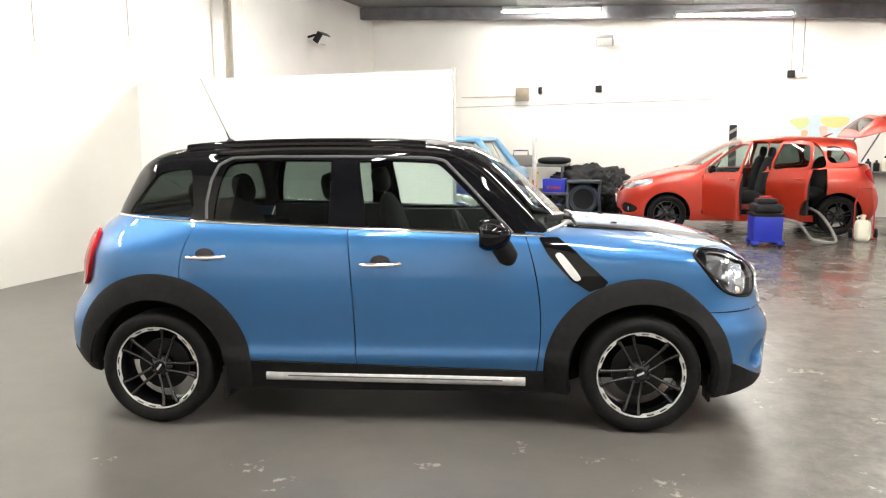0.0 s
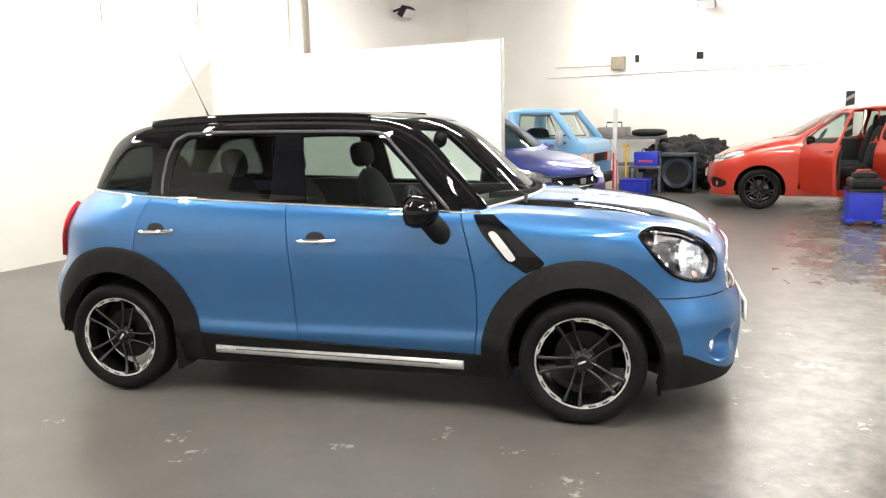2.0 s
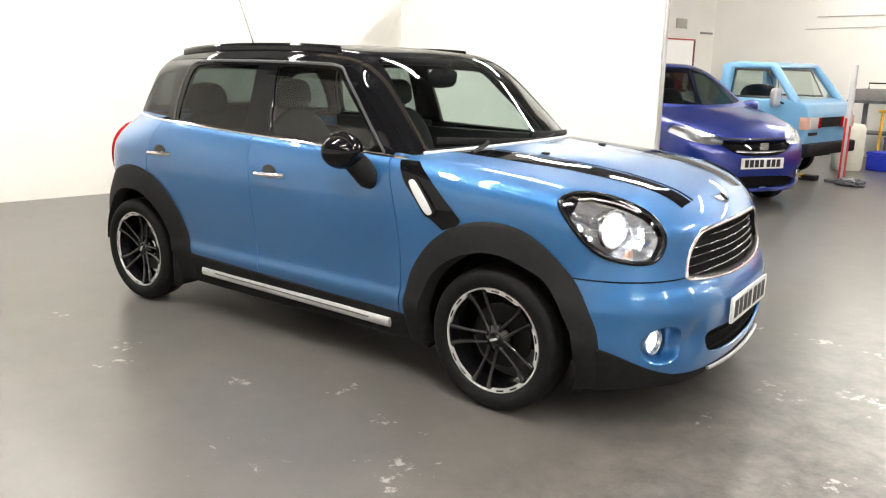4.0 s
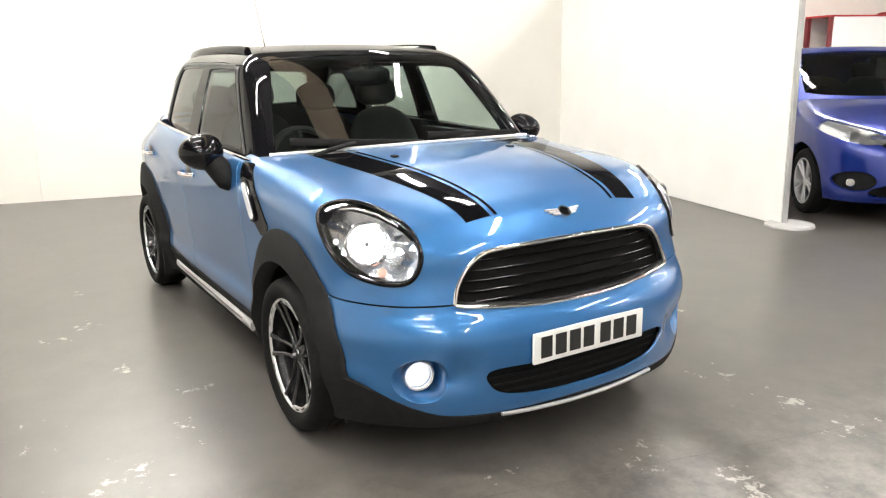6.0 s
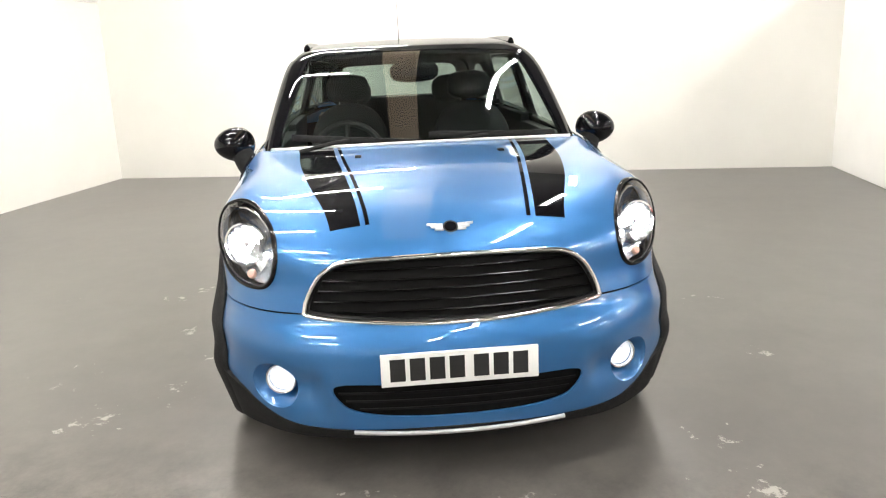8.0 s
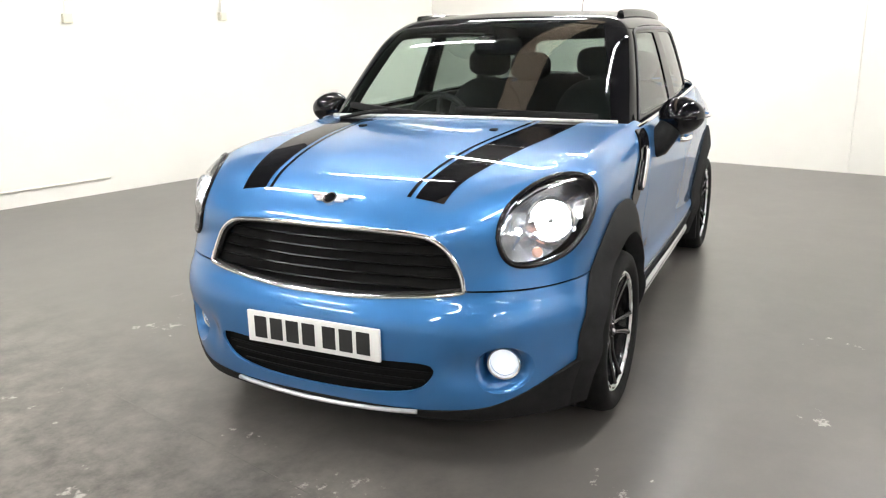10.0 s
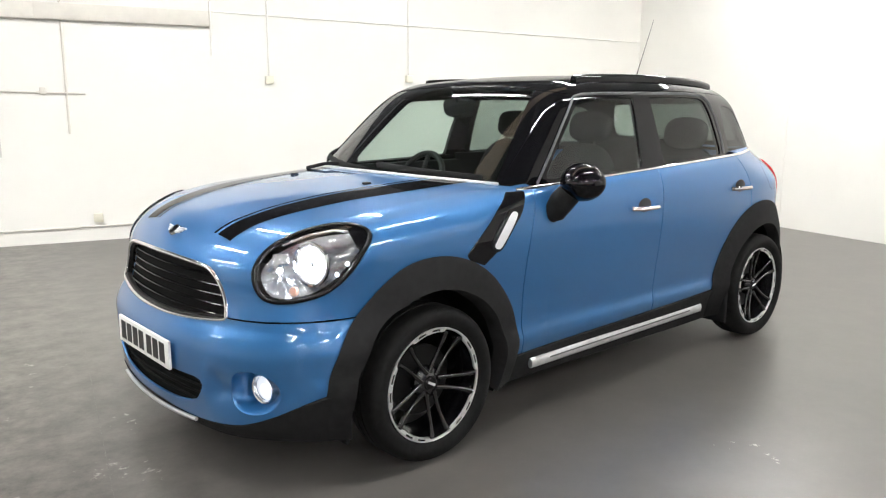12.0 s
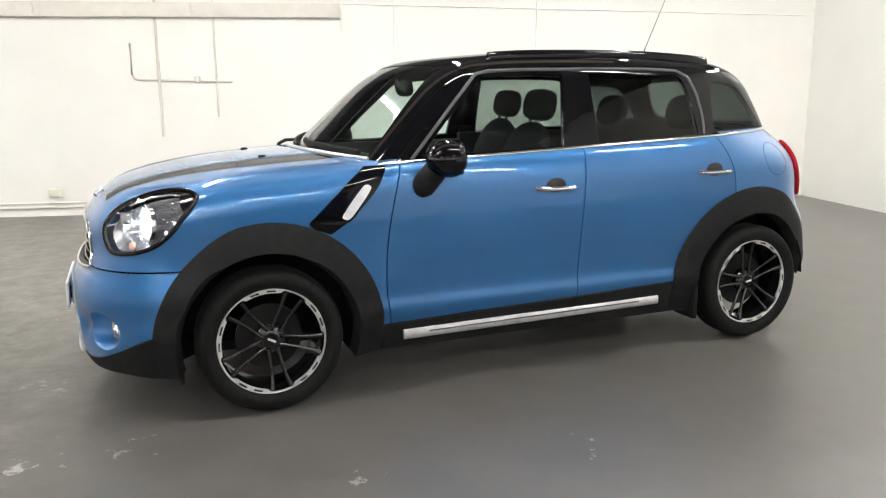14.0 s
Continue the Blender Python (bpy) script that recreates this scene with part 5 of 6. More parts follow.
def hatch(label, paint, m, opened, wheel_mat, wheel_turn=0.0):
    c = empty("hatchback_car", m, label, "car")
    Gs = side_grid(jbody_f, -2.0, 1.1, 130, 0.22, 1.16, 44)
    Gf = dome_grid(jbody_f, (0.8, 0, 0.5), np.arange(0, 114, 1.1), np.arange(-26, 90.1, 1.2))
    Gr = dome_grid(jbody_f, (-0.9, 0, 0.6), np.arange(68, 180.1, 1.3), np.arange(-30, 60, 1.5))
    Gc = dome_grid(jcab_f, (-0.3, 0, 0.85), np.arange(0, 180.1, 1.0), np.arange(1.5, 90.1, 1.0))
    arches = [lambda V: 0.36 - jr_f(V), lambda V: 0.36 - jr_r(V)]
    d0, d1, d2 = 0.74, -0.22, -1.08
    low = lambda V: 0.30 - V[:, 2]
    under = lambda V: V[:, 2] - j_belt(V[:, 0])
    lampc = lambda V: np.where(V[:, 0] > 1.2, np.maximum(jlp(np.abs(V[:, 1]), V[:, 2]), 1.50 - V[:, 0]), 1.0)
    gril = lambda V: np.where(V[:, 0] > 1.5, jgr(np.abs(V[:, 1]), V[:, 2]), 1.0)
    intk = lambda V: np.where(V[:, 0] > 1.5, JI(np.abs(V[:, 1]), V[:, 2]), 1.0)
    fogc = lambda V: np.where(V[:, 0] > 1.4, np.hypot((np.abs(V[:, 1]) - 0.61) * 0.6, V[:, 2] - 0.385) - 0.085, 1.0)
    part("front_body", skin("front_body", jbody_f, Gf, [lambda V: d0 + 0.003 - V[:, 0], lambda V: 0.2 - V[:, 2], arches[0], lambda V: -lampc(V), lambda V: -gril(V), lambda V: -intk(V), lambda V: -fogc(V), lambda V: V[:, 2] - np.where(V[:, 0] < 1.12 - 0.22 * (V[:, 1] / 0.7) ** 2, j_belt(V[:, 0]), 9)], 0.03), paint, c)
    part("rear_body", skin("rear_body", jbody_f, Gr, [lambda V: V[:, 0] - d2 + 0.003, under, lambda V: 0.22 - V[:, 2], arches[1]], 0.03), paint, c)
    both("sill", jbody_f, side_grid(jbody_f, -1.1, 0.8, 60, 0.18, 0.36, 8), [lambda V: V[:, 2] - 0.30, lambda V: 0.2 - V[:, 2], arches[0], arches[1]], paint, c, 0.04, -0.004)
    doors = (("front_door", d1, d0, jwf, 66), ("rear_door", d2, d1, jwr, 64))
    for s in (1, -1):
        for name, x0, x1, wp, ang in doors:
            conds = [lambda V: x0 + 0.003 - V[:, 0], lambda V: V[:, 0] - x1 + 0.003, low, arches[0], arches[1]]
            me = skin(name, jbody_f, Gs, conds + [under], 0.05, 0, s)
            door = part(name, me, paint, c)
            fr = skin("window_frame", jcab_f, Gc, [lambda V: x0 + 0.01 - V[:, 0], lambda V: V[:, 0] - x1 - 0.0, lambda V: j_belt(V[:, 0]) - 0.02 - V[:, 2], lambda V: -wp(V[:, 0], V[:, 2]), lambda V: wp(V[:, 0], V[:, 2]) - 0.045, lambda V: 0.45 - np.abs(V[:, 1])], 0.03, 0, s)
            gl = skin("pane", jcab_f, Gc, [lambda V: wp(V[:, 0], V[:, 2]), lambda V: 0.45 - np.abs(V[:, 1])], 0.0, -0.004, s)
            kids = [part("window_frame", fr, paint, door), part("pane", gl, M["glass"] if name == "front_door" and opened else M["privacy"], door)]
            yh, hz = float(side_y(jbody_f, x0 + 0.12, 0.9)), 0.9
            kids.append(part("handle", tube_mesh([(x0 + 0.06, s * (yh + 0.01), hz), (x0 + 0.13, s * (yh + 0.035), hz), (x0 + 0.22, s * (yh + 0.01), hz)], 0.013, 6), paint, door))
            kids.append(part("door_card", mesh_of(box_bm(x0 + 0.05, min(s * 0.72, s * 0.77), 0.36, x1 - 0.05, max(s * 0.72, s * 0.77), 0.98, 0.02)), M["dash"], door))
            if opened and s == 1:
                h = Vector((x1, s * 0.83, 0))
                R = Matrix.Translation(h) @ pose(0, 0, 0, 0, 0, -ang * s) @ Matrix.Translation(-h)
                for o in [door] + kids:
                    o.data.transform(R)
    hole = lambda p: (lambda V: -np.where(np.abs(V[:, 1]) > 0.45, p(V[:, 0], V[:, 2]), 1.0))
    holes = [lambda V: 0.047 - np.where(np.abs(V[:, 1]) > 0.45, jwf(V[:, 0], V[:, 2]), 1.0), lambda V: 0.047 - np.where(np.abs(V[:, 1]) > 0.45, jwr(V[:, 0], V[:, 2]), 1.0), hole(jwq), lambda V: -np.where(V[:, 0] > 0.05, jscr(np.abs(V[:, 1]), V[:, 2]), 1.0)]
    back = [lambda V: -1.52 - V[:, 0]] if opened else []
    part("cabin", skin("cabin", jcab_f, Gc, [lambda V: j_belt(V[:, 0]) - 0.02 - V[:, 2]] + holes + back, 0.03), paint, c)
    part("windscreen", skin("windscreen", jcab_f, Gc, [lambda V: np.where(V[:, 0] > 0.05, jscr(np.abs(V[:, 1]), V[:, 2]), 1.0)], 0.0, -0.003), M["glass"] if opened else M["privacy"], c)
    both("quarter_window", jcab_f, Gc, [lambda V: np.where(np.abs(V[:, 1]) > 0.45, jwq(V[:, 0], V[:, 2]), 1.0)], M["privacy"], c, 0.0, -0.003)
    # inside
    box("floor_pan", M["dark"], c, -1.7, -0.7, 0.2, 1.6, 0.7, 0.25)
    box("engine_bay", M["dark"], c, 0.8, -0.6, 0.25, 1.75, 0.6, 0.78)
    part("dashboard", pillow(0.8, 0, 0.9, 0.28, 0.66, 0.12), M["dash"], c)
    for s in (1, -1):
        part("front_seat", pillow(0.0, 0.36 * s, 0.55, 0.26, 0.24, 0.11), M["cloth"], c)
        part("seat_back", pillow(-0.26, 0.36 * s, 0.88, 0.08, 0.23, 0.33, -14), M["cloth"], c)
        part("headrest", pillow(-0.36, 0.36 * s, 1.26, 0.05, 0.12, 0.09, -8), M["cloth"], c)
    part("rear_bench", pillow(-0.95, 0, 0.6, 0.25, 0.6, 0.11), M["cloth"], c)
    part("rear_seat_back", pillow(-1.2, 0, 0.9, 0.08, 0.6, 0.3, -14), M["cloth"], c)
    a = np.linspace(0, 2 * math.pi, 24, endpoint=False)
    part("steering_wheel", tube_mesh(np.stack([0.18 * np.cos(a), 0.18 * np.sin(a), 0 * a], 1), 0.016, 6, True), M["dash"], c).matrix_basis = pose(0.42, -0.36, 0.98, 0, 60, 0)
    # face
    part("grille", skin("grille", jbody_f, Gf, [gril], 0.0, -0.03), M["gloss"], c)
    ys = np.linspace(-0.5, 0.5, 21)
    part("grille_bar", tube_mesh(np.stack([front_x(jbody_f, np.abs(ys), 0.74 + 0.02 * (ys / 0.5) ** 4) + 0.006, ys, 0.742 + 0.02 * (ys / 0.5) ** 4], 1), 0.016, 6), M["chrome"], c)
    ys = np.linspace(-0.30, 0.30, 15)
    part("grille_bar", tube_mesh(np.stack([front_x(jbody_f, np.abs(ys), 0.622 + 0.10 * ys**2), ys, 0.622 + 0.10 * ys**2], 1), 0.012, 6), M["chrome"], c)
    part("emblem", box_bm(2.035, -0.05, 0.645, 2.055, 0.05, 0.715), M["chrome"], c)
    part("intake", skin("intake", jbody_f, Gf, [intk], 0.0, -0.04), M["dark"], c)
    for s in (1, -1):
        hl = part("headlamp", skin("headlamp", jbody_f, Gf, [lampc], 0.0, -0.015, s), M["bright"], c, "clear swept headlamp")
        part("lens", skin("lens", jbody_f, Gf, [lampc], 0.0, 0.002, s), M["lens"], hl)
        pj = part("projector", lathe([(0, 0.004), (0.028, 0.004), (0.03, 0.012), (0.042, 0.012), (0.045, 0.0), (0, -0.01)], "projector", 20, "Z"), M["chrome"], hl)
        pj.matrix_basis = Matrix.Translation((float(front_x(jbody_f, 0.60, 0.775)) - 0.012, s * 0.60, 0.775)) @ Vector((1, 0.5 * s, 0.2)).to_track_quat("Z", "Y").to_matrix().to_4x4()
        fl = part("fog_recess", skin("fog_recess", jbody_f, Gf, [fogc], 0.0, -0.03, s), M["plastic"], c)
        fo = part("fog_lamp", lathe([(0, 0.01), (0.03, 0.008), (0.038, 0.0), (0, -0.01)], "fog_lamp", 16, "Z"), M["chrome"], fl)
        fo.matrix_basis = Matrix.Translation((float(front_x(jbody_f, 0.63, 0.37)) - 0.02, s * 0.63, 0.37)) @ Vector((1, 0.3 * s, 0)).to_track_quat("Z", "Y").to_matrix().to_4x4()
        tl = poly(rounded([(-1.62, 0.98), (-1.90, 1.0), (-1.93, 0.8), (-1.80, 0.78)], 3))
        part("tail_lamp", skin("tail_lamp", jbody_f, Gr, [inside(tl, 0, 2), lambda V: 0.45 - np.abs(V[:, 1])], 0.02, 0.012, s), M["red"], c)
        mi = part("door_mirror", pillow(0.62, s * 0.93, 1.02, 0.06, 0.1, 0.065), M["gloss"] if opened else paint, c)
        part("mirror_arm", tube_mesh([(0.64, s * 0.80, 0.985), (0.63, s * 0.9, 1.0)], 0.03, 8), M["plastic"], mi)
    pl = box("number_plate", M["platew"], c, 2.045, -0.26, 0.45, 2.06, 0.26, 0.561, 0.003)
    for k in range(7):
        y0 = -0.2 + 0.062 * k + (0.02 if k > 3 else 0)
        part("character_bar", box_bm(2.06, y0 - 0.023, 0.468, 2.062, y0 + 0.023, 0.545), M["ink"], pl)
    part("aerial", tube_mesh([(-1.2, 0, 1.5), (-1.33, 0, 1.56)], [0.02, 0.01], 6), paint, c)
    # wheels
    w0 = None
    for x, s in ((JAX, 1), (JAX, -1), (-JAX, 1), (-JAX, -1)):
        if w0 is None:
            w0 = new("wheel")
            w0.parent = c
            part("tyre", lathe([(0.2, 0.06), (0.215, 0.085), (0.26, 0.095), (0.29, 0.08), (0.3, 0.05), (0.3, -0.05), (0.29, -0.08), (0.2, -0.08)], "tyre", 40), M["rubber"], w0)
            part("rim", lathe([(0.21, 0.06), (0.212, 0.082), (0.198, 0.08), (0.19, 0.05), (0.185, -0.06)], "rim", 40), wheel_mat, w0)
            part("brake_disc", lathe([(0.13, -0.01), (0.13, -0.02), (0.0, -0.02)], "brake_disc", 24), M["darksteel"], w0)
            part("hub", lathe([(0, 0.065), (0.045, 0.06), (0.06, 0.04), (0, 0.03)], "hub", 20), wheel_mat, w0)
            for i in range(10):
                b = 2 * math.pi * (i // 2) / 5 + (0.17 if i % 2 else -0.17)
                part("spoke", tube_mesh([(0.04 * math.cos(b), 0.058, 0.04 * math.sin(b)), (0.2 * math.cos(b), 0.07, 0.2 * math.sin(b))], [0.014, 0.017], 6, squash=0.7, up=(0, 1, 0)), wheel_mat, w0)
            w = w0
        else:
            w = copy_thing(w0, Matrix())
        w.matrix_basis = pose(x, s * 0.72, 0.3, 0, 17 * x, (0 if s > 0 else 180) + (wheel_turn if x > 0 else 0))
        A = np.linspace(0.0, math.pi, 16)
        V = [(x + 0.35 * math.cos(b), s * y, 0.3 + 0.35 * math.sin(b)) for b in A for y in (0.79, 0.5)] + [(x, s * 0.5, 0.3)]
        me = bpy.data.meshes.new("arch_liner")
        me.from_pydata(V, [], [(2 * i, 2 * i + 1, 2 * i + 3, 2 * i + 2) for i in range(15)] + [(2 * i + 1, 2 * i + 3, 32) for i in range(15)])
        part("arch_liner", me, M["dark"], c)
    if opened:
        # raised tailgate on its struts
        tg = skin("tailgate", jcab_f, Gc, [lambda V: V[:, 0] + 1.52, lambda V: j_belt(V[:, 0]) - 0.03 - V[:, 2], lambda V: -np.where(np.abs(V[:, 1]) < 9, np.maximum(np.abs(V[:, 1]) - 0.5, np.abs(V[:, 2] - 1.25) - 0.12), 1)], 0.05)
        tpane = skin("tailgate_pane", jcab_f, Gc, [lambda V: V[:, 0] + 1.4, lambda V: np.maximum(np.abs(V[:, 1]) - 0.5, np.abs(V[:, 2] - 1.25) - 0.12)], 0.0, -0.01)
        h = Vector((-1.5, 0, 1.47))
        R = Matrix.Translation(h) @ pose(0, 0, 0, 0, 102, 0) @ Matrix.Translation(-h)
        gate = part("tailgate", tg, paint, c, "raised tailgate")
        gate.data.transform(R)
        part("tailgate_pane", tpane, M["privacy"], gate).data.transform(R)
        R2 = Matrix.Translation(h) @ pose(0, 0, 0, 0, 14, 0) @ Matrix.Translation(-h)
        lower = part("tailgate_skin", mesh_of(box_bm(-2.42, -0.55, 1.62, -2.0, 0.55, 1.70, 0.03)), paint, gate)
        lower.data.transform(R2)
        for s in (1, -1):
            part("gas_strut", tube_mesh([(-1.62, s * 0.55, 1.12), (-1.93, s * 0.5, 1.66)], 0.012, 6), M["darksteel"], c)
    return c


hatch("orange-red hatchback with doors and tailgate open", M["red_paint"], pose(2.42, 9.30, 0, 0, 0, 186.5), True, M["rim"])
hatch("violet-blue hatchback parked behind the white partition", M["violet_paint"], pose(-2.26, 5.80, 0, 0, 0, -22), False, M["grey_alloy"])

# ---- small sky-blue pickup ----
M["van_paint"] = plain("faded_blue_paint", (0.15, 0.35, 0.56), 0.35, 0, 0.5, vary=0.08, scale=4)
M["headlens"] = plain("lamp_glass", (0.7, 0.7, 0.68), 0.1, 0.3)
pk = empty("pickup_truck", pose(-2.35, 8.12, 0, 0, 0, 0), "old faded sky-blue pickup cab with black bumper", "truck")


def quad(*pts):
    bm = bmesh.new()
    bm.faces.new([bm.verts.new(p) for p in pts])
    return bm


def extrude_profile(pts, y0, y1, bevel=0.02):
    bm = bmesh.new()
    lo = [bm.verts.new((x, y0, z)) for x, z in pts]
    hi = [bm.verts.new((x, y1, z)) for x, z in pts]
    bm.faces.new(lo)
    bm.faces.new(hi[::-1])
    for i in range(len(pts)):
        j = (i + 1) % len(pts)
        bm.faces.new((lo[j], lo[i], hi[i], hi[j]))
    bmesh.ops.recalc_face_normals(bm, faces=bm.faces)
    if bevel:
        bmesh.ops.bevel(bm, geom=bm.edges[:], offset=bevel, segments=3, affect="EDGES", profile=0.6)
    return mesh_of(bm, "profile", 50)


part("body", extrude_profile([(-0.12, 0.42), (1.16, 0.42), (1.24, 0.50), (1.25, 0.90), (1.20, 1.03), (1.02, 1.08), (-0.12, 1.08)], -0.68, 0.68, 0.035), M["van_paint"], pk)
part("roof", extrude_profile([(-0.06, 1.47), (0.66, 1.47), (0.74, 1.49), (0.66, 1.55), (0.1, 1.565), (-0.08, 1.53)], -0.60, 0.60, 0.03), M["van_paint"], pk)
for s in (1, -1):
    part("screen_pillar", tube_mesh([(1.06, s * 0.63, 1.04), (0.68, s * 0.565, 1.50)], 0.055, 10), M["van_paint"], pk)
    part("rear_pillar", tube_mesh([(0.0, s * 0.60, 1.02), (0.03, s * 0.55, 1.50)], 0.10, 10), M["van_paint"], pk)
    part("window_seal", tube_mesh([(0.13, s * 0.655, 1.10), (0.80, s * 0.655, 1.10), (0.62, s * 0.60, 1.45), (0.14, s * 0.60, 1.46)], 0.018, 6, True), M["ink"], pk, "black rubber window seal")
    part("marker_lamp", mesh_of(box_bm(1.245, s * 0.33 - 0.05, 0.71, 1.268, s * 0.33 + 0.03, 0.85, 0.008)), M["red"], pk, "red lamp beside the headlamp")
    part("side_pane", quad((0.0, s * 0.635, 1.07), (0.70, s * 0.635, 1.07), (0.6, s * 0.585, 1.47), (0.0, s * 0.585, 1.47)), M["glass"], pk)
    part("door_handle", mesh_of(box_bm(0.02, min(s * 0.69, s * 0.70), 0.86, 0.14, max(s * 0.69, s * 0.70), 0.90, 0.004)), M["ink"], pk)
    part("door_seam", box_bm(-0.02, min(s * 0.683, s * 0.684), 0.70, 0.95, max(s * 0.683, s * 0.684), 0.715), M["dark"], pk)
    mi = part("door_mirror", pillow(0.86, s * 0.80, 1.10, 0.04, 0.085, 0.12, 0, 5), M["grey_alloy"], pk)
    part("mirror_arm", tube_mesh([(0.92, s * 0.66, 1.02), (0.87, s * 0.78, 1.06)], 0.012, 6), M["plastic"], mi)
    part("headlamp", mesh_of(box_bm(1.245, s * 0.48 - 0.12, 0.70, 1.27, s * 0.48 + 0.10, 0.86, 0.01)), M["headlens"], pk)
    part("indicator", mesh_of(box_bm(1.16, min(s * 0.60, s * 0.695), 0.70, 1.262, max(s * 0.60, s * 0.695), 0.86, 0.01)), M["amber"], pk, "orange corner indicator")
    w = new("wheel")
    w.parent = pk
    w.matrix_basis = pose(0.55, s * 0.58, 0.26, 0, 0, 0 if s > 0 else 180)
    part("tyre", lathe([(0.15, 0.06), (0.17, 0.075), (0.24, 0.07), (0.26, 0.04), (0.26, -0.06), (0.16, -0.07)], "tyre", 32), M["rubber"], w)
    part("rim", lathe([(0, 0.03), (0.08, 0.02), (0.15, 0.05), (0.16, 0.07)], "rim", 32), M["steel"], w)
part("windscreen", quad((1.05, -0.60, 1.0), (1.05, 0.60, 1.0), (0.70, 0.55, 1.50), (0.70, -0.55, 1.50)), M["glass"], pk)
part("rear_pane", quad((-0.06, -0.5, 1.02), (-0.06, 0.5, 1.02), (-0.03, 0.48, 1.46), (-0.03, -0.48, 1.46)), M["glass"], pk)
part("bumper", mesh_of(box_bm(1.20, -0.70, 0.36, 1.32, 0.70, 0.52, 0.03)), M["plastic"], pk, "black front bumper")
part("grille", mesh_of(box_bm(1.248, -0.34, 0.72, 1.262, 0.34, 0.85, 0.006)), M["plastic"], pk)
part("nose_badge", mesh_of(box_bm(1.25, -0.60, 0.62, 1.258, -0.36, 0.66, 0.003)), M["plastic"], pk)
part("chassis", mesh_of(box_bm(-1.9, -0.45, 0.30, 1.1, 0.45, 0.42, 0.02)), M["dark"], pk)
part("load_bed", mesh_of(box_bm(-1.9, -0.68, 0.42, -0.18, 0.68, 0.86, 0.03)), M["van_paint"], pk)
part("wiper", tube_mesh([(1.075, -0.35, 0.99), (1.03, 0.1, 1.05)], 0.01, 6), M["ink"], pk)
part("seat", pillow(0.2, 0, 1.04, 0.1, 0.45, 0.22, -10), M["cloth"], pk)
for x in (-1.3,):
    for s in (1, -1):
        w = copy_thing(w, Matrix())
        w.matrix_basis = pose(x, s * 0.58, 0.26, 0, 0, 0 if s > 0 else 180)

# ---- fittings on the walls ----
M["red_steel"] = plain("red_steel", (0.45, 0.03, 0.03), 0.45, vary=0.15, scale=8)
M["maroon"] = plain("maroon_paint", (0.16, 0.02, 0.025), 0.5, vary=0.2, scale=8)
M["bluebin"] = plain("blue_plastic", (0.012, 0.03, 0.42), 0.4, vary=0.08, scale=12, bump=0.1, bscale=300)
M["black"] = plain("black_moulding", (0.008, 0.008, 0.009), 0.55, spec=0.25, vary=0.2, scale=20, bump=0.2, bscale=200)
M["grey"] = plain("grey_box", (0.22, 0.21, 0.195), 0.5, vary=0.1, scale=10)
M["faint"] = plain("pale_conduit", (0.45, 0.43, 0.39), 0.5, vary=0.08, scale=10)
M["fuse"] = plain("brown_grey_box", (0.27, 0.225, 0.165), 0.5, vary=0.12, scale=10)
M["joint"] = plain("joint_filler", (0.105, 0.10, 0.09), 0.3, vary=0.4, scale=9)
M["cream"] = plain("cream_plastic", (0.72, 0.70, 0.58), 0.4, vary=0.05, scale=10)
M["yellow"] = plain("yellow_paint", (0.75, 0.42, 0.03), 0.45, vary=0.15, scale=12)
M["darkblue"] = plain("dark_grey_blue", (0.03, 0.04, 0.055), 0.45, vary=0.2, scale=12)


def conduit(pts, r=0.012, label="white painted conduit on the wall", mat="wpipe"):
    ob = part("conduit", tube_mesh(pts, r, 8), M[mat], None)
    return tagged(ob, label, "pipe", "wall conduits")


S = SOUTH + 0.014
conduit([(0.63, S, 2.36), (WEST + 0.02, S, 2.26)], 0.008, mat="wall")
conduit([(0.64, S, 3.9), (0.64, S, 1.90)], 0.009, mat="wall")
conduit([(2.70, S, 3.9), (2.70, S, 0.88)], 0.016)
conduit([(2.07, S, 3.9), (2.07, S, 1.1)], 0.012)
conduit([(2.99, S, 1.92), (2.99, S, 1.58), (2.97, S, 1.535), (2.93, S, 1.52), (1.90, S, 1.495)], 0.011)
conduit([(0.03, S, 3.9), (0.03, S, 1.70)], 0.009, mat="wall")
conduit([(-1.67, S, 3.9), (-1.67, S, 1.74)], 0.009, mat="wall")
conduit([(7.5, S, 0.10), (3.3, S, 0.10)], 0.016)
conduit([(7.5, S, 0.15), (-0.2, S, 0.15)], 0.010)
conduit([(WEST + 0.014, -2.45, 4.2), (WEST + 0.014, -2.45, 0.02)], 0.006, mat="wall")
conduit([(WEST + 0.014, 0.6, 4.2), (WEST + 0.014, 0.6, 0.02)], 0.008, mat="wall")
conduit([(WEST + 0.02, 5.71, 4.2), (WEST + 0.02, 5.71, 0.02)], 0.02)
N = NORTH - 0.014
conduit([(-3.4, N, 2.19), (0.0, N, 2.22), (2.15, N, 2.25)], 0.007, "pale conduit along the wall", "faint")
conduit([(-3.2, N, 2.40), (-1.98, N, 2.39)], 0.009, "pale conduit along the wall", "faint")
conduit([(WEST + 0.014, 11.7, 2.15), (WEST + 0.014, 11.3, 2.15)], 0.02, "grey conduit along the wall", "grey")
conduit([(3.31, N, 3.80), (3.31, N, 2.74)], 0.008, "grey conduit along the wall", "grey")
conduit([(3.51, N, 3.80), (3.51, N, 2.70)], 0.008, "grey conduit along the wall", "grey")


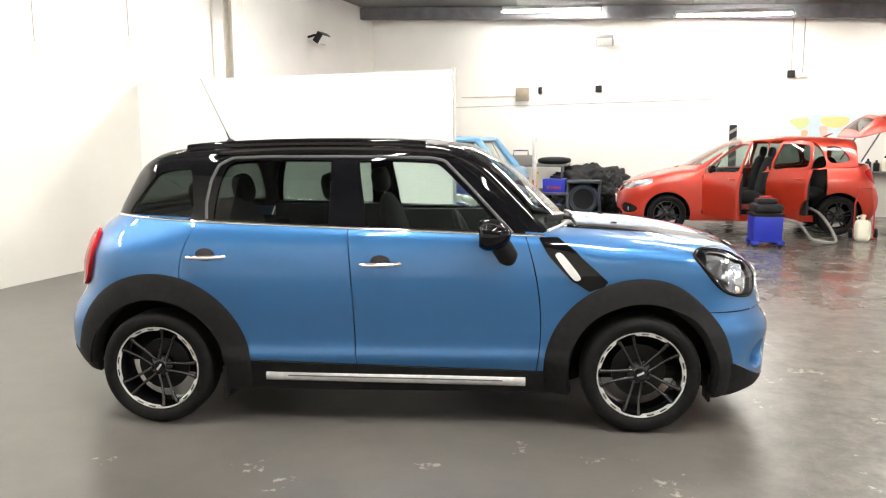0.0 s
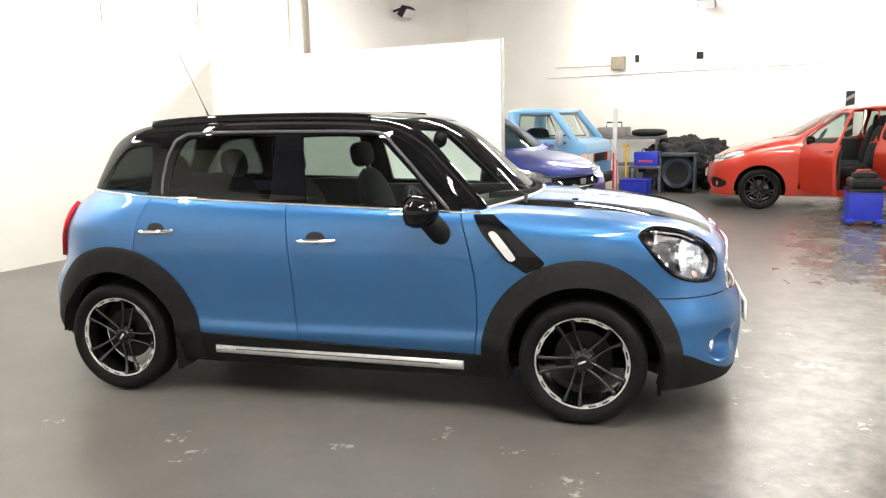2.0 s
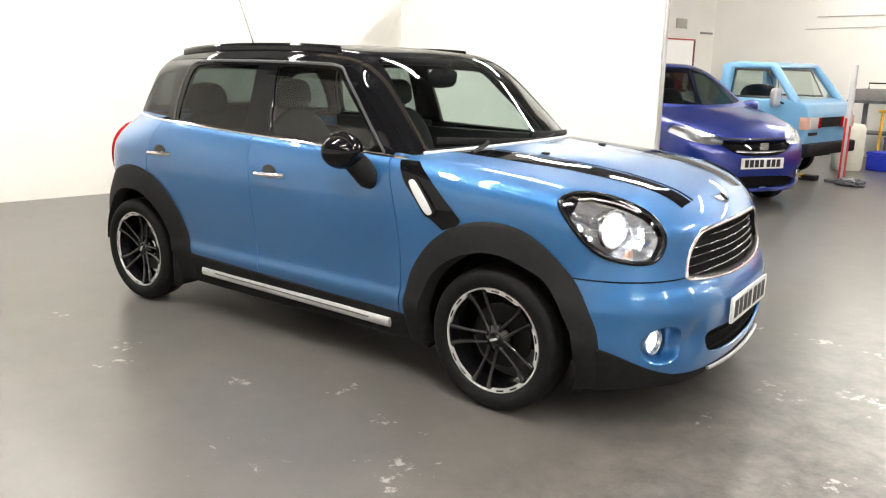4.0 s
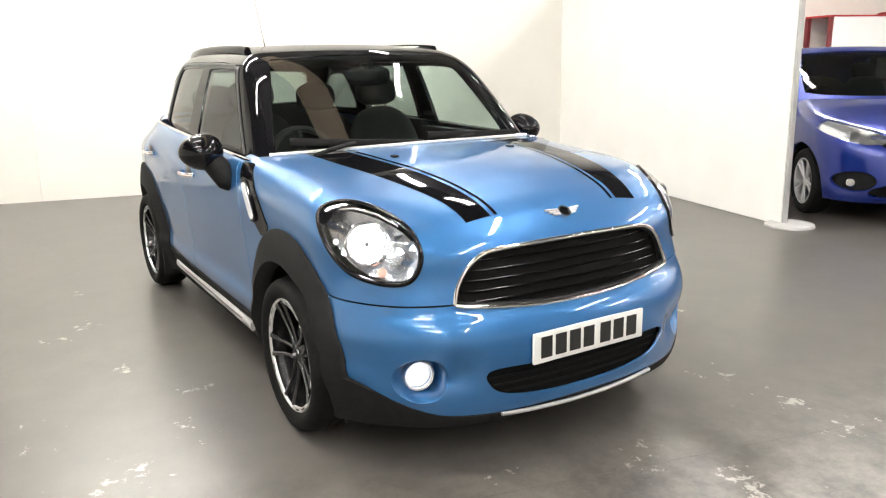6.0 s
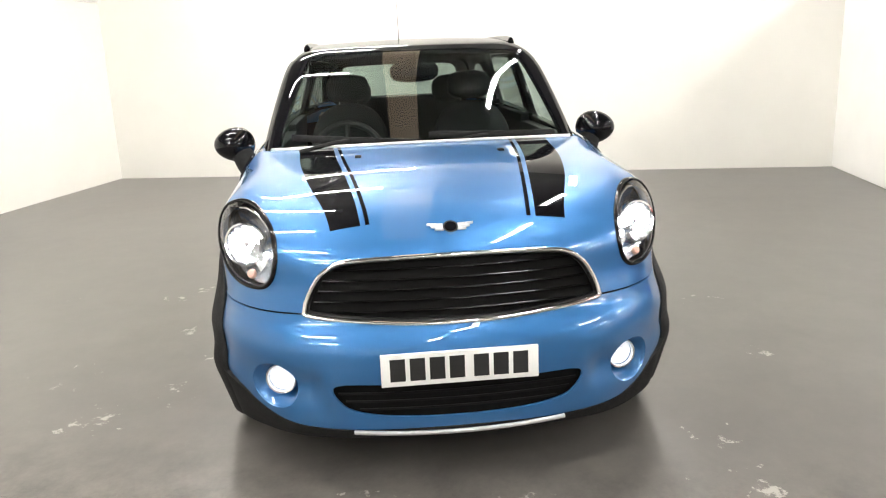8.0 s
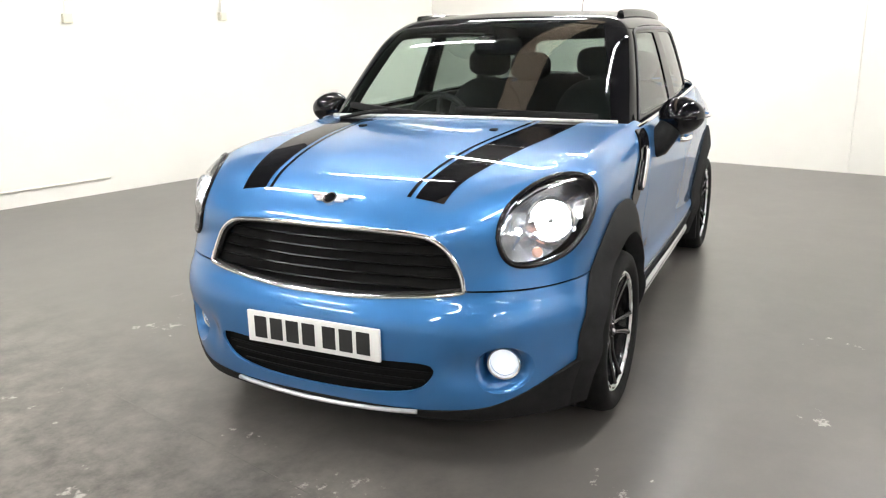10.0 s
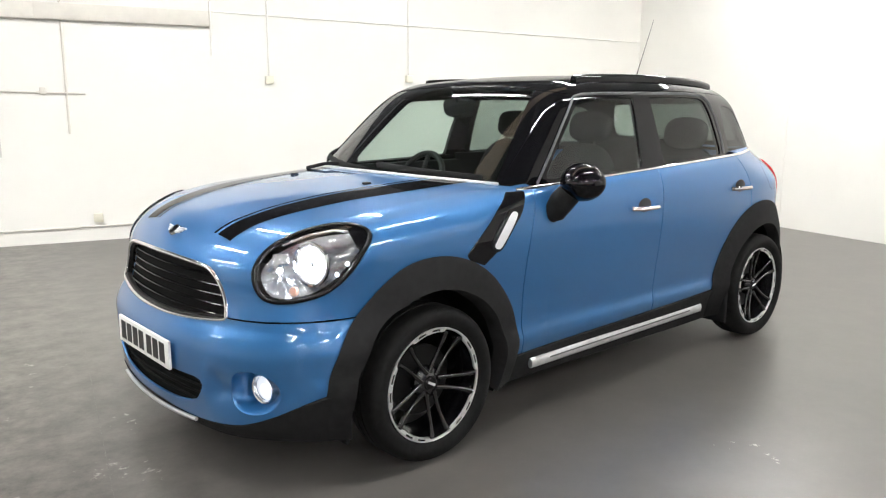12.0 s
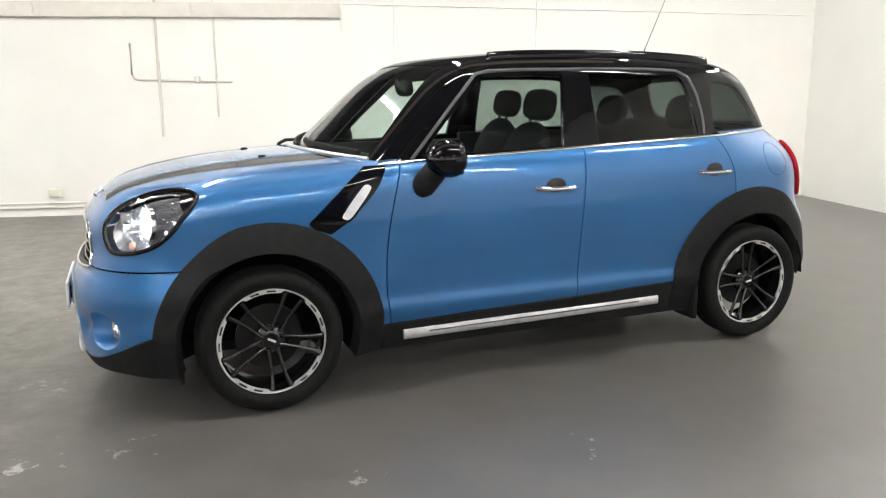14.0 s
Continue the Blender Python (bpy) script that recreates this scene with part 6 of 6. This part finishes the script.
def wall_box(x, y, z, w, d, h, mat, label, category="socket"):
    e = empty("wall_box", pose(x, y, z), label, category)
    part("body", mesh_of(box_bm(-w / 2, -d / 2, -h / 2, w / 2, d / 2, h / 2, 0.006)), M[mat], e)
    ax = (0, -d / 2 - 0.004, 0) if y > 5 else (0, d / 2 + 0.004, 0)
    part("cover", mesh_of(box_bm(-w * 0.38, ax[1] - 0.004, -h * 0.38, w * 0.38, ax[1] + 0.004, h * 0.38, 0.003)), M[mat], e)
    return e


wall_box(0.03, SOUTH + 0.025, 1.66, 0.085, 0.05, 0.085, "cream", "white switch box at the end of a conduit")
wall_box(-1.67, SOUTH + 0.025, 1.70, 0.085, 0.05, 0.085, "cream", "white switch box at the end of a conduit")
wall_box(3.93, SOUTH + 0.025, 0.27, 0.15, 0.05, 0.09, "cream", "white double socket low on the wall")
wall_box(1.87, SOUTH + 0.025, 0.24, 0.09, 0.05, 0.09, "cream", "white socket low on the wall")
wall_box(2.28, SOUTH + 0.03, 1.52, 0.06, 0.05, 0.07, "wpipe", "painted junction box on a pipe")
wall_box(-1.85, NORTH - 0.06, 2.43, 0.27, 0.12, 0.26, "fuse", "grey-brown fuse box on the wall", "fuse box")
wall_box(-1.48, NORTH - 0.04, 2.50, 0.07, 0.08, 0.14, "black", "small black wall switch", "switch")
wall_box(-0.28, NORTH - 0.04, 2.50, 0.12, 0.08, 0.13, "black", "small black wall switch", "switch")
wall_box(3.31, NORTH - 0.04, 2.68, 0.13, 0.08, 0.13, "black", "black socket hung on a cable drop", "socket")
wall_box(3.52, NORTH - 0.04, 2.65, 0.16, 0.08, 0.09, "cream", "white socket hung on a cable drop", "socket")
# trunking over the south wall
tr = empty("trunking", pose(0, SOUTH, 2.20), "white painted trunking box along the wall", "trunking")
part("channel", mesh_of(box_bm(0.66, 0.0, 0.0, 5.6, 0.06, 0.16, 0.004)), M["wpipe"], tr)
for x0, x1 in ((0.67, 2.3), (2.304, 3.95), (3.954, 5.59)):
    part("lid", mesh_of(box_bm(x0, 0.061, 0.006, x1, 0.07, 0.154, 0.003)), M["wpipe"], tr)
part("end_cap", mesh_of(box_bm(0.648, 0.0, -0.003, 0.66, 0.072, 0.163, 0.003)), M["wpipe"], tr)

# steel column and vent on the west wall
col = empty("steel_column", pose(WEST, 6.16, 0), "white painted steel column against the wall", "column")
part("flange", box_bm(0.002, -0.15, 0.0, 0.014, 0.15, 4.2), M["wpipe"], col)
part("web", box_bm(0.014, -0.006, 0.0, 0.15, 0.006, 4.2), M["wpipe"], col)
part("flange", box_bm(0.15, -0.15, 0.0, 0.164, 0.15, 4.2), M["wpipe"], col)
vent = empty("wall_vent", pose(WEST, 10.64, 2.30), "grey louvred vent in the wall", "vent")
part("frame", mesh_of(box_bm(0.0, -0.17, -0.09, 0.02, 0.17, 0.09, 0.004)), M["faint"], vent)
for k in range(5):
    part("slat", box_bm(0.02, -0.15, -0.07 + 0.033 * k, 0.034, 0.15, -0.055 + 0.033 * k), M["faint"], vent)


def floodlight(x, y, z, turn, mat):
    e = empty("floodlight", pose(x, y, z, 0, 0, turn), "dark box floodlight on a wall bracket", "floodlight")
    part("housing", mesh_of(box_bm(-0.17, -0.05, -0.1, 0.17, 0.07, 0.1, 0.015)), M[mat], e).matrix_basis = pose(0, 0.27, 0, -35, 0, 0)
    part("glass_front", box_bm(-0.15, 0.071, -0.085, 0.15, 0.075, 0.085), M["headlens"], e).matrix_basis = pose(0, 0.27, 0, -35, 0, 0)
    part("bracket", tube_mesh([(0, 0.0, 0.03), (0, 0.14, 0.06), (0, 0.24, 0.02)], 0.022, 8), M["black"], e)
    return e


floodlight(WEST, 8.75, 3.38, -90, "black")
floodlight(-0.15, NORTH, 3.43, 180, "grey")

# world map on the north wall: pale sea with coloured land
wm = empty("wall_map", pose(3.83, NORTH - 0.008, 1.66), "faded world map poster on the wall", "poster")
M["sea"] = plain("map_sea", (0.56, 0.68, 0.74), 0.5, vary=0.05, scale=6)
part("sheet", box_bm(-0.64, -0.003, -0.26, 0.64, 0.003, 0.26), M["sea"], wm)
lands = [("map_green", (0.55, 0.62, 0.30), [(-0.5, 0.16), (-0.2, 0.2), (-0.16, 0.08), (-0.3, -0.02), (-0.38, 0.02)]),
         ("map_yellow", (0.75, 0.62, 0.25), [(0.05, 0.2), (0.5, 0.19), (0.48, 0.06), (0.3, 0.0), (0.1, 0.06)]),
         ("map_orange", (0.72, 0.42, 0.25), [(-0.28, -0.04), (-0.17, -0.06), (-0.22, -0.22), (-0.27, -0.18)]),
         ("map_pink", (0.70, 0.45, 0.40), [(0.02, 0.02), (0.16, 0.02), (0.14, -0.16), (0.08, -0.2)]),
         ("map_red", (0.72, 0.35, 0.28), [(0.38, -0.08), (0.5, -0.08), (0.5, -0.18), (0.4, -0.16)])]
for nm, colr, pts in lands:
    M[nm] = plain(nm, colr, 0.5)
    bm = bmesh.new()
    bm.faces.new([bm.verts.new((x, -0.0045, z)) for x, z in rounded(pts, 4)])
    part("land", bm, M[nm], wm)

# ---- workshop things ----
# wet vacuum cleaner with hose
vac = empty("vacuum_cleaner", pose(2.62, 7.12, 0, 0, 0, 10), "blue and black wet vacuum on castors", "vacuum cleaner")
bm = box_bm(-0.19, -0.19, 0.07, 0.19, 0.19, 0.44, 0.03)
for v in bm.verts:
    k = 1 + 0.12 * (v.co.z - 0.07)
    v.co.x, v.co.y = v.co.x * k, v.co.y * k
part("tub", mesh_of(bm), M["bluebin"], vac)
part("head", mesh_of(box_bm(-0.185, -0.185, 0.47, 0.185, 0.185, 0.60, 0.045, 3)), M["black"], vac)
part("motor_cover", mesh_of(box_bm(-0.14, -0.12, 0.58, 0.13, 0.13, 0.67, 0.04, 3)), M["black"], vac)
part("hose_socket", tube_mesh([(0.15, 0, 0.53), (0.23, 0, 0.53)], 0.035, 12), M["black"], vac)
part("rim_band", mesh_of(box_bm(-0.205, -0.205, 0.43, 0.205, 0.205, 0.47, 0.012)), M["black"], vac)
part("handle", tube_mesh([(-0.12, -0.06, 0.65), (-0.10, -0.06, 0.695), (0.04, -0.06, 0.70), (0.06, -0.06, 0.66)], 0.012, 8), M["red_steel"], vac, "red carry handle")
for sx in (-1, 1):
    for sy in (-1, 1):
        part("castor", tube_mesh([(sx * 0.17 - 0.02, sy * 0.16, 0.045), (sx * 0.17 + 0.02, sy * 0.16, 0.045)], 0.045, 12), M["black"], vac)
        part("foot", mesh_of(box_bm(sx * 0.17 - 0.05, sy * 0.16 - 0.05, 0.04, sx * 0.17 + 0.05, sy * 0.16 + 0.05, 0.09, 0.012)), M["bluebin"], vac)
hp = rounded([(2.84, 7.14, 0.40), (3.05, 7.1, 0.33), (3.25, 7.25, 0.10), (3.52, 7.5, 0.03), (3.62, 7.75, 0.05), (3.50, 7.95, 0.3), (3.36, 8.10, 0.43), (3.2, 8.3, 0.45)], 8)[:-8]
tagged(part("vacuum_hose", tube_mesh(hp, 0.022, 8), M["grey"], None), "grey ribbed vacuum hose trailing to the car", "hose")

jug = empty("jerry_can", pose(4.0, 8.0, 0), "cream plastic jerry can with neck", "container")
part("body", pillow(0, 0, 0.155, 0.10, 0.12, 0.155, 0, 4.5), M["cream"], jug)
part("neck", lathe([(0.035, 0.29), (0.03, 0.35), (0.04, 0.352), (0.04, 0.385), (0, 0.385)], "neck", 16, "Z"), M["cream"], jug)
part("handle", tube_mesh([(-0.05, 0, 0.29), (-0.08, 0, 0.35), (-0.02, 0, 0.36)], 0.012, 6), M["cream"], jug)

trolley = empty("sack_truck", pose(4.08, 8.35, 0), "red tubular sack truck", "trolley")
for s in (-1, 1):
    part("rail", tube_mesh([(s * 0.13, 0, 0.06), (s * 0.13, 0.02, 0.5), (s * 0.09, 0.04, 0.75)], 0.013, 6), M["red_steel"], trolley)
    part("wheel", lathe([(0, 0.02), (0.06, 0.025), (0.075, 0.015), (0.075, -0.015), (0, -0.02)], "wheel", 16), M["black"], trolley).matrix_basis = pose(s * 0.17, 0.02, 0.075, 0, 0, 90)
part("crossbar", tube_mesh([(-0.09, 0.04, 0.75), (0.09, 0.04, 0.75)], 0.013, 6), M["red_steel"], trolley)
part("toe_plate", mesh_of(box_bm(-0.15, -0.16, 0.012, 0.15, 0.0, 0.02, 0.002)), M["red_steel"], trolley)

# posts
post = empty("marker_post", pose(-0.84, 8.05, 0), "pale grey post with red edge strips on a foot", "post")
part("shaft", mesh_of(box_bm(-0.03, -0.03, 0.03, 0.03, 0.03, 1.53, 0.004)), M["steel"], post)
part("red_strip", box_bm(0.031, -0.025, 0.05, 0.037, 0.025, 0.75), M["red_steel"], post)
part("red_strip", box_bm(-0.028, -0.036, 0.05, 0.0, -0.031, 0.85), M["red_steel"], post)
part("foot", mesh_of(box_bm(-0.16, -0.14, 0.0, 0.16, 0.14, 0.04, 0.01)), M["darksteel"], post)
hz = empty("hazard_post", pose(2.32, 11.62, 0), "black and white striped hazard post", "post")
part("shaft", mesh_of(box_bm(-0.07, -0.03, 0.0, 0.07, 0.03, 1.74, 0.004)), M["black"], hz)
for k in range(9):
    bm = bmesh.new()
    z0 = 0.12 + 0.18 * k
    bm.faces.new([bm.verts.new(p) for p in ((-0.068, -0.034, z0), (0.068, -0.034, z0 + 0.08), (0.068, -0.034, z0 + 0.14), (-0.068, -0.034, z0 + 0.06))])
    part("stripe", bm, M["grey"], hz)

# heap of trim and parts by the north wall
random.seed(7)


def lump(cx, cy, cz, sx, sy, sz, seed, rough=0.25):
    """A torn, folded pile: a ball pushed about by noise and flattened at its foot."""
    bm = bmesh.new()
    bmesh.ops.create_icosphere(bm, subdivisions=5, radius=1)
    for v in bm.verts:
        n = noise.noise(v.co * 2.3 + Vector((seed, 0, 0))) + 0.6 * noise.noise(v.co * 6 + Vector((0, seed, 0))) + 0.3 * noise.noise(v.co * 15 + Vector((seed, seed, 0)))
        v.co *= 1 + rough * n
        v.co = Vector((cx + v.co.x * sx, cy + v.co.y * sy, max(0.0, cz + v.co.z * sz)))
    return mesh_of(bm, "lump", 75)


tagged(part("torn_bumper", lump(-0.35, 11.15, 0.50, 0.85, 0.5, 0.45, 3.1, 0.32), M["black"], None), "torn and folded black plastic bumper by the wall", "bumper")
tagged(part("torn_bumper", lump(0.2, 10.9, 0.42, 0.55, 0.4, 0.38, 9.4, 0.36), M["black"], None), "torn and folded black plastic bumper by the wall", "bumper")
bench = empty("workbench", pose(-1.35, 11.2, 0), "cluttered dark workbench by the wall", "workbench")
part("top", mesh_of(box_bm(-0.75, -0.35, 0.95, 0.55, 0.35, 1.0, 0.008)), M["darksteel"], bench)
for sx in (-0.7, 0.5):
    for sy in (-0.3, 0.3):
        part("leg", box_bm(sx - 0.03, sy - 0.03, 0.0, sx + 0.03, sy + 0.03, 0.95), M["darksteel"], bench)
part("shelf", mesh_of(box_bm(-0.72, -0.32, 0.45, 0.52, 0.32, 0.48, 0.006)), M["darksteel"], bench)
cmp_ = empty("machine_case", pose(-1.75, 11.15, 1.0), "grey machine case with carry handle", "machine")
part("case", mesh_of(box_bm(-0.28, -0.2, 0.0, 0.28, 0.2, 0.18, 0.02)), M["grey"], cmp_)
part("handle", tube_mesh([(-0.15, 0, 0.17), (-0.15, 0, 0.27), (0.15, 0, 0.27), (0.15, 0, 0.17)], 0.014, 6), M["black"], cmp_)
tagged(part("tool_roll", pillow(-1.05, 11.1, 1.07, 0.33, 0.2, 0.07), M["black"], None), "rolled black cloth on the workbench", "cloth")
box_t = empty("tool_box", pose(-0.92, 10.45, 0.48), "blue tool box with red latch on a stand", "tool box")
part("case", mesh_of(box_bm(-0.22, -0.13, 0.0, 0.22, 0.13, 0.26, 0.015)), M["bluebin"], box_t)
part("latch", mesh_of(box_bm(-0.13, -0.14, 0.07, 0.13, -0.13, 0.11, 0.003)), M["red_steel"], box_t)
part("handle", tube_mesh([(-0.1, 0, 0.25), (-0.08, 0, 0.31), (0.08, 0, 0.31), (0.1, 0, 0.25)], 0.012, 6), M["black"], box_t)
stand = empty("parts_stand", pose(-0.92, 10.45, 0), "low dark steel stand", "stand")
part("top", mesh_of(box_bm(-0.3, -0.2, 0.44, 0.3, 0.2, 0.48, 0.006)), M["darksteel"], stand)
for sx in (-0.27, 0.27):
    for sy in (-0.17, 0.17):
        part("leg", box_bm(sx - 0.02, sy - 0.02, 0, sx + 0.02, sy + 0.02, 0.44), M["darksteel"], stand)
bin_ = empty("storage_box", pose(-1.0, 9.95, 0), "blue plastic storage box on the floor", "box")
part("tub", mesh_of(box_bm(-0.24, -0.18, 0.0, 0.24, 0.18, 0.24, 0.02)), M["bluebin"], bin_)
part("lid", mesh_of(box_bm(-0.25, -0.19, 0.24, 0.25, 0.19, 0.28, 0.012)), M["bluebin"], bin_)
drum = empty("fan_drum", pose(-0.36, 10.45, 0), "dark grey blower drum in a square frame", "blower")
part("barrel", lathe([(0.20, -0.10), (0.26, -0.14), (0.285, -0.10), (0.285, 0.15), (0, 0.15)], "barrel", 40), M["darkblue"], drum).location = (0, 0, 0.36)
part("mouth", lathe([(0, -0.02), (0.2, -0.06), (0.2, -0.1)], "mouth", 40), M["black"], drum).location = (0, 0, 0.36)
part("top_plate", mesh_of(box_bm(-0.32, -0.16, 0.66, 0.32, 0.18, 0.72, 0.02)), M["darkblue"], drum)
for s in (-1, 1):
    part("side_post", mesh_of(box_bm(s * 0.30 - 0.02, -0.1, 0.0, s * 0.30 + 0.02, 0.1, 0.68, 0.006)), M["darkblue"], drum)
jk = empty("support_stand", pose(-1.22, 10.1, 0), "yellow steel support stand", "stand")
part("stem", tube_mesh([(0, 0, 0.02), (0, 0, 0.85)], 0.022, 8), M["yellow"], jk)
part("saddle", mesh_of(box_bm(-0.05, -0.04, 0.85, 0.05, 0.04, 0.89, 0.006)), M["yellow"], jk)
for a in (0, 2.1, 4.2):
    part("leg", tube_mesh([(0, 0, 0.25), (0.16 * math.cos(a), 0.16 * math.sin(a), 0.012)], 0.012, 6), M["yellow"], jk)
tank = empty("plastic_barrel", pose(-1.45, 9.6, 0), "white plastic barrel standing on the floor", "barrel")
part("body", lathe([(0, 0.0), (0.2, 0.0), (0.215, 0.03), (0.22, 0.3), (0.215, 0.62), (0.18, 0.68), (0.08, 0.70), (0, 0.70)], "body", 32, "Z"), M["cream"], tank)
part("cap", lathe([(0, 0.74), (0.045, 0.735), (0.05, 0.69), (0, 0.69)], "cap", 20, "Z"), M["cream"], tank)
tagged(part("engine_block", lump(-0.75, 10.9, 0.3, 0.28, 0.25, 0.3, 5.5, 0.4), M["darksteel"], None), "oily engine block on the floor", "engine")
ramp_ = empty("wheel_stop", pose(-1.5, 7.9, 0, 0, 0, 4), "yellow-topped black wheel stop", "kerb")
part("block", mesh_of(box_bm(-0.40, -0.08, 0.0, 0.40, 0.08, 0.07, 0.015)), M["black"], ramp_)
part("top_strip", mesh_of(box_bm(-0.38, -0.084, 0.03, 0.22, 0.05, 0.076, 0.006)), M["yellow"], ramp_)
tagged(part("cast_base", lump(-0.62, 7.85, 0.04, 0.18, 0.12, 0.06, 2.2, 0.3), M["darksteel"], None), "small oily casting on the floor", "casting")

# shelving with white fascia in the corner
rack = empty("storage_rack", pose(-4.98, 9.15, 0), "red-framed storage rack with a white fascia board", "rack")
part("fascia", mesh_of(box_bm(0.26, -1.19, 1.47, 0.29, 1.10, 1.96, 0.004)), M["white"], rack)
part("top_edge", mesh_of(box_bm(-0.24, -1.22, 1.96, 0.30, 1.14, 1.985, 0.004)), M["red_steel"], rack)
for y in (-1.2, 0.1, 1.16):
    for x in (-0.2, 0.24):
        part("upright", box_bm(x - 0.03, y - 0.03, 0.0, x + 0.03, y + 0.03, 1.96), M["maroon"], rack)
for z in (0.5, 1.05, 1.5):
    part("shelf", mesh_of(box_bm(-0.23, -1.2, z, 0.25, 1.14, z + 0.03, 0.004)), M["maroon"], rack)
tagged(part("folded_sheet", lump(-4.95, 9.35, 2.013, 0.2, 0.28, 0.035, 4.4, 0.3), M["red_steel"], None), "folded red sheet on top of the rack", "sheet")
for y, w, h, mt, lb in ((8.6, 0.5, 0.36, "black", "black carton on a rack shelf"), (9.5, 0.45, 0.4, "white", "white carton on a rack shelf"), (10.0, 0.3, 0.4, "red_steel", "red carton on a rack shelf")):
    tagged(part("carton", mesh_of(box_bm(-5.15, y - w / 2, 1.08, -4.78, y + w / 2, 1.08 + h, 0.006)), M[mt], None), lb, "carton")
tagged(part("car_wing", lump(-4.05, 9.30, 0.52, 0.55, 0.32, 0.56, 1.2, 0.08), M["steel"], None), "silver car wing leaning behind the cars", "car panel")

# shelf with bottles at the far side
sh = empty("wall_shelf", pose(5.3, NORTH - 0.2, 0.82), "low steel shelf on the wall", "shelf")
part("board", mesh_of(box_bm(-0.75, -0.18, 0.0, 0.9, 0.18, 0.04, 0.006)), M["darksteel"], sh)
for x in (-0.6, 0.75):
    part("leg", box_bm(x - 0.02, -0.02, -0.82, x + 0.02, 0.02, 0.0), M["darksteel"], sh)
for k in range(8):
    x = 4.68 + 0.14 * k
    h = random.uniform(0.18, 0.34)
    mt = ("black", "black", "cream", "red_steel", "black", "grey", "black", "cream")[k]
    b = empty("bottle", pose(x, NORTH - 0.2, 0.861), ("dark" if mt in ("black", "grey") else "pale") + " plastic bottle standing on the shelf", "bottle", "bottles on the shelf")
    part("body", lathe([(0, 0), (0.05, 0), (0.055, 0.02), (0.055, h * 0.7), (0.02, h * 0.85), (0, h * 0.85)], "body", 14, "Z"), M[mt], b)
    part("cap", lathe([(0, h), (0.018, h), (0.02, h * 0.84), (0, h * 0.84)], "cap", 12, "Z"), M["black"], b)

# hooks hung on lines near the corner
for y, z in ((2.14, 2.52), (3.6, 2.75)):
    e = empty("hanging_hook", pose(WEST + 0.25, y, z), "white hook hung on a thin line", "hook")
    part("line", tube_mesh([(0, 0, 0.06), (0, 0, ceil_z(WEST) - z - 0.01)], 0.004, 6), M["grey"], e)
    a = np.linspace(0, 2 * math.pi, 20, endpoint=False)
    part("loop", tube_mesh(np.stack([0 * a, 0.03 * np.cos(a), 0.06 * np.sin(a)], 1), 0.007, 6, True), M["cream"], e)
# saw-cut joint in the floor
tagged(part("trim", box_bm(2.2070, -2.4, -0.002, 2.2095, 6.0, 0.0006), M["joint"], None), "saw-cut joint line across the floor", "joint", kind="structure")
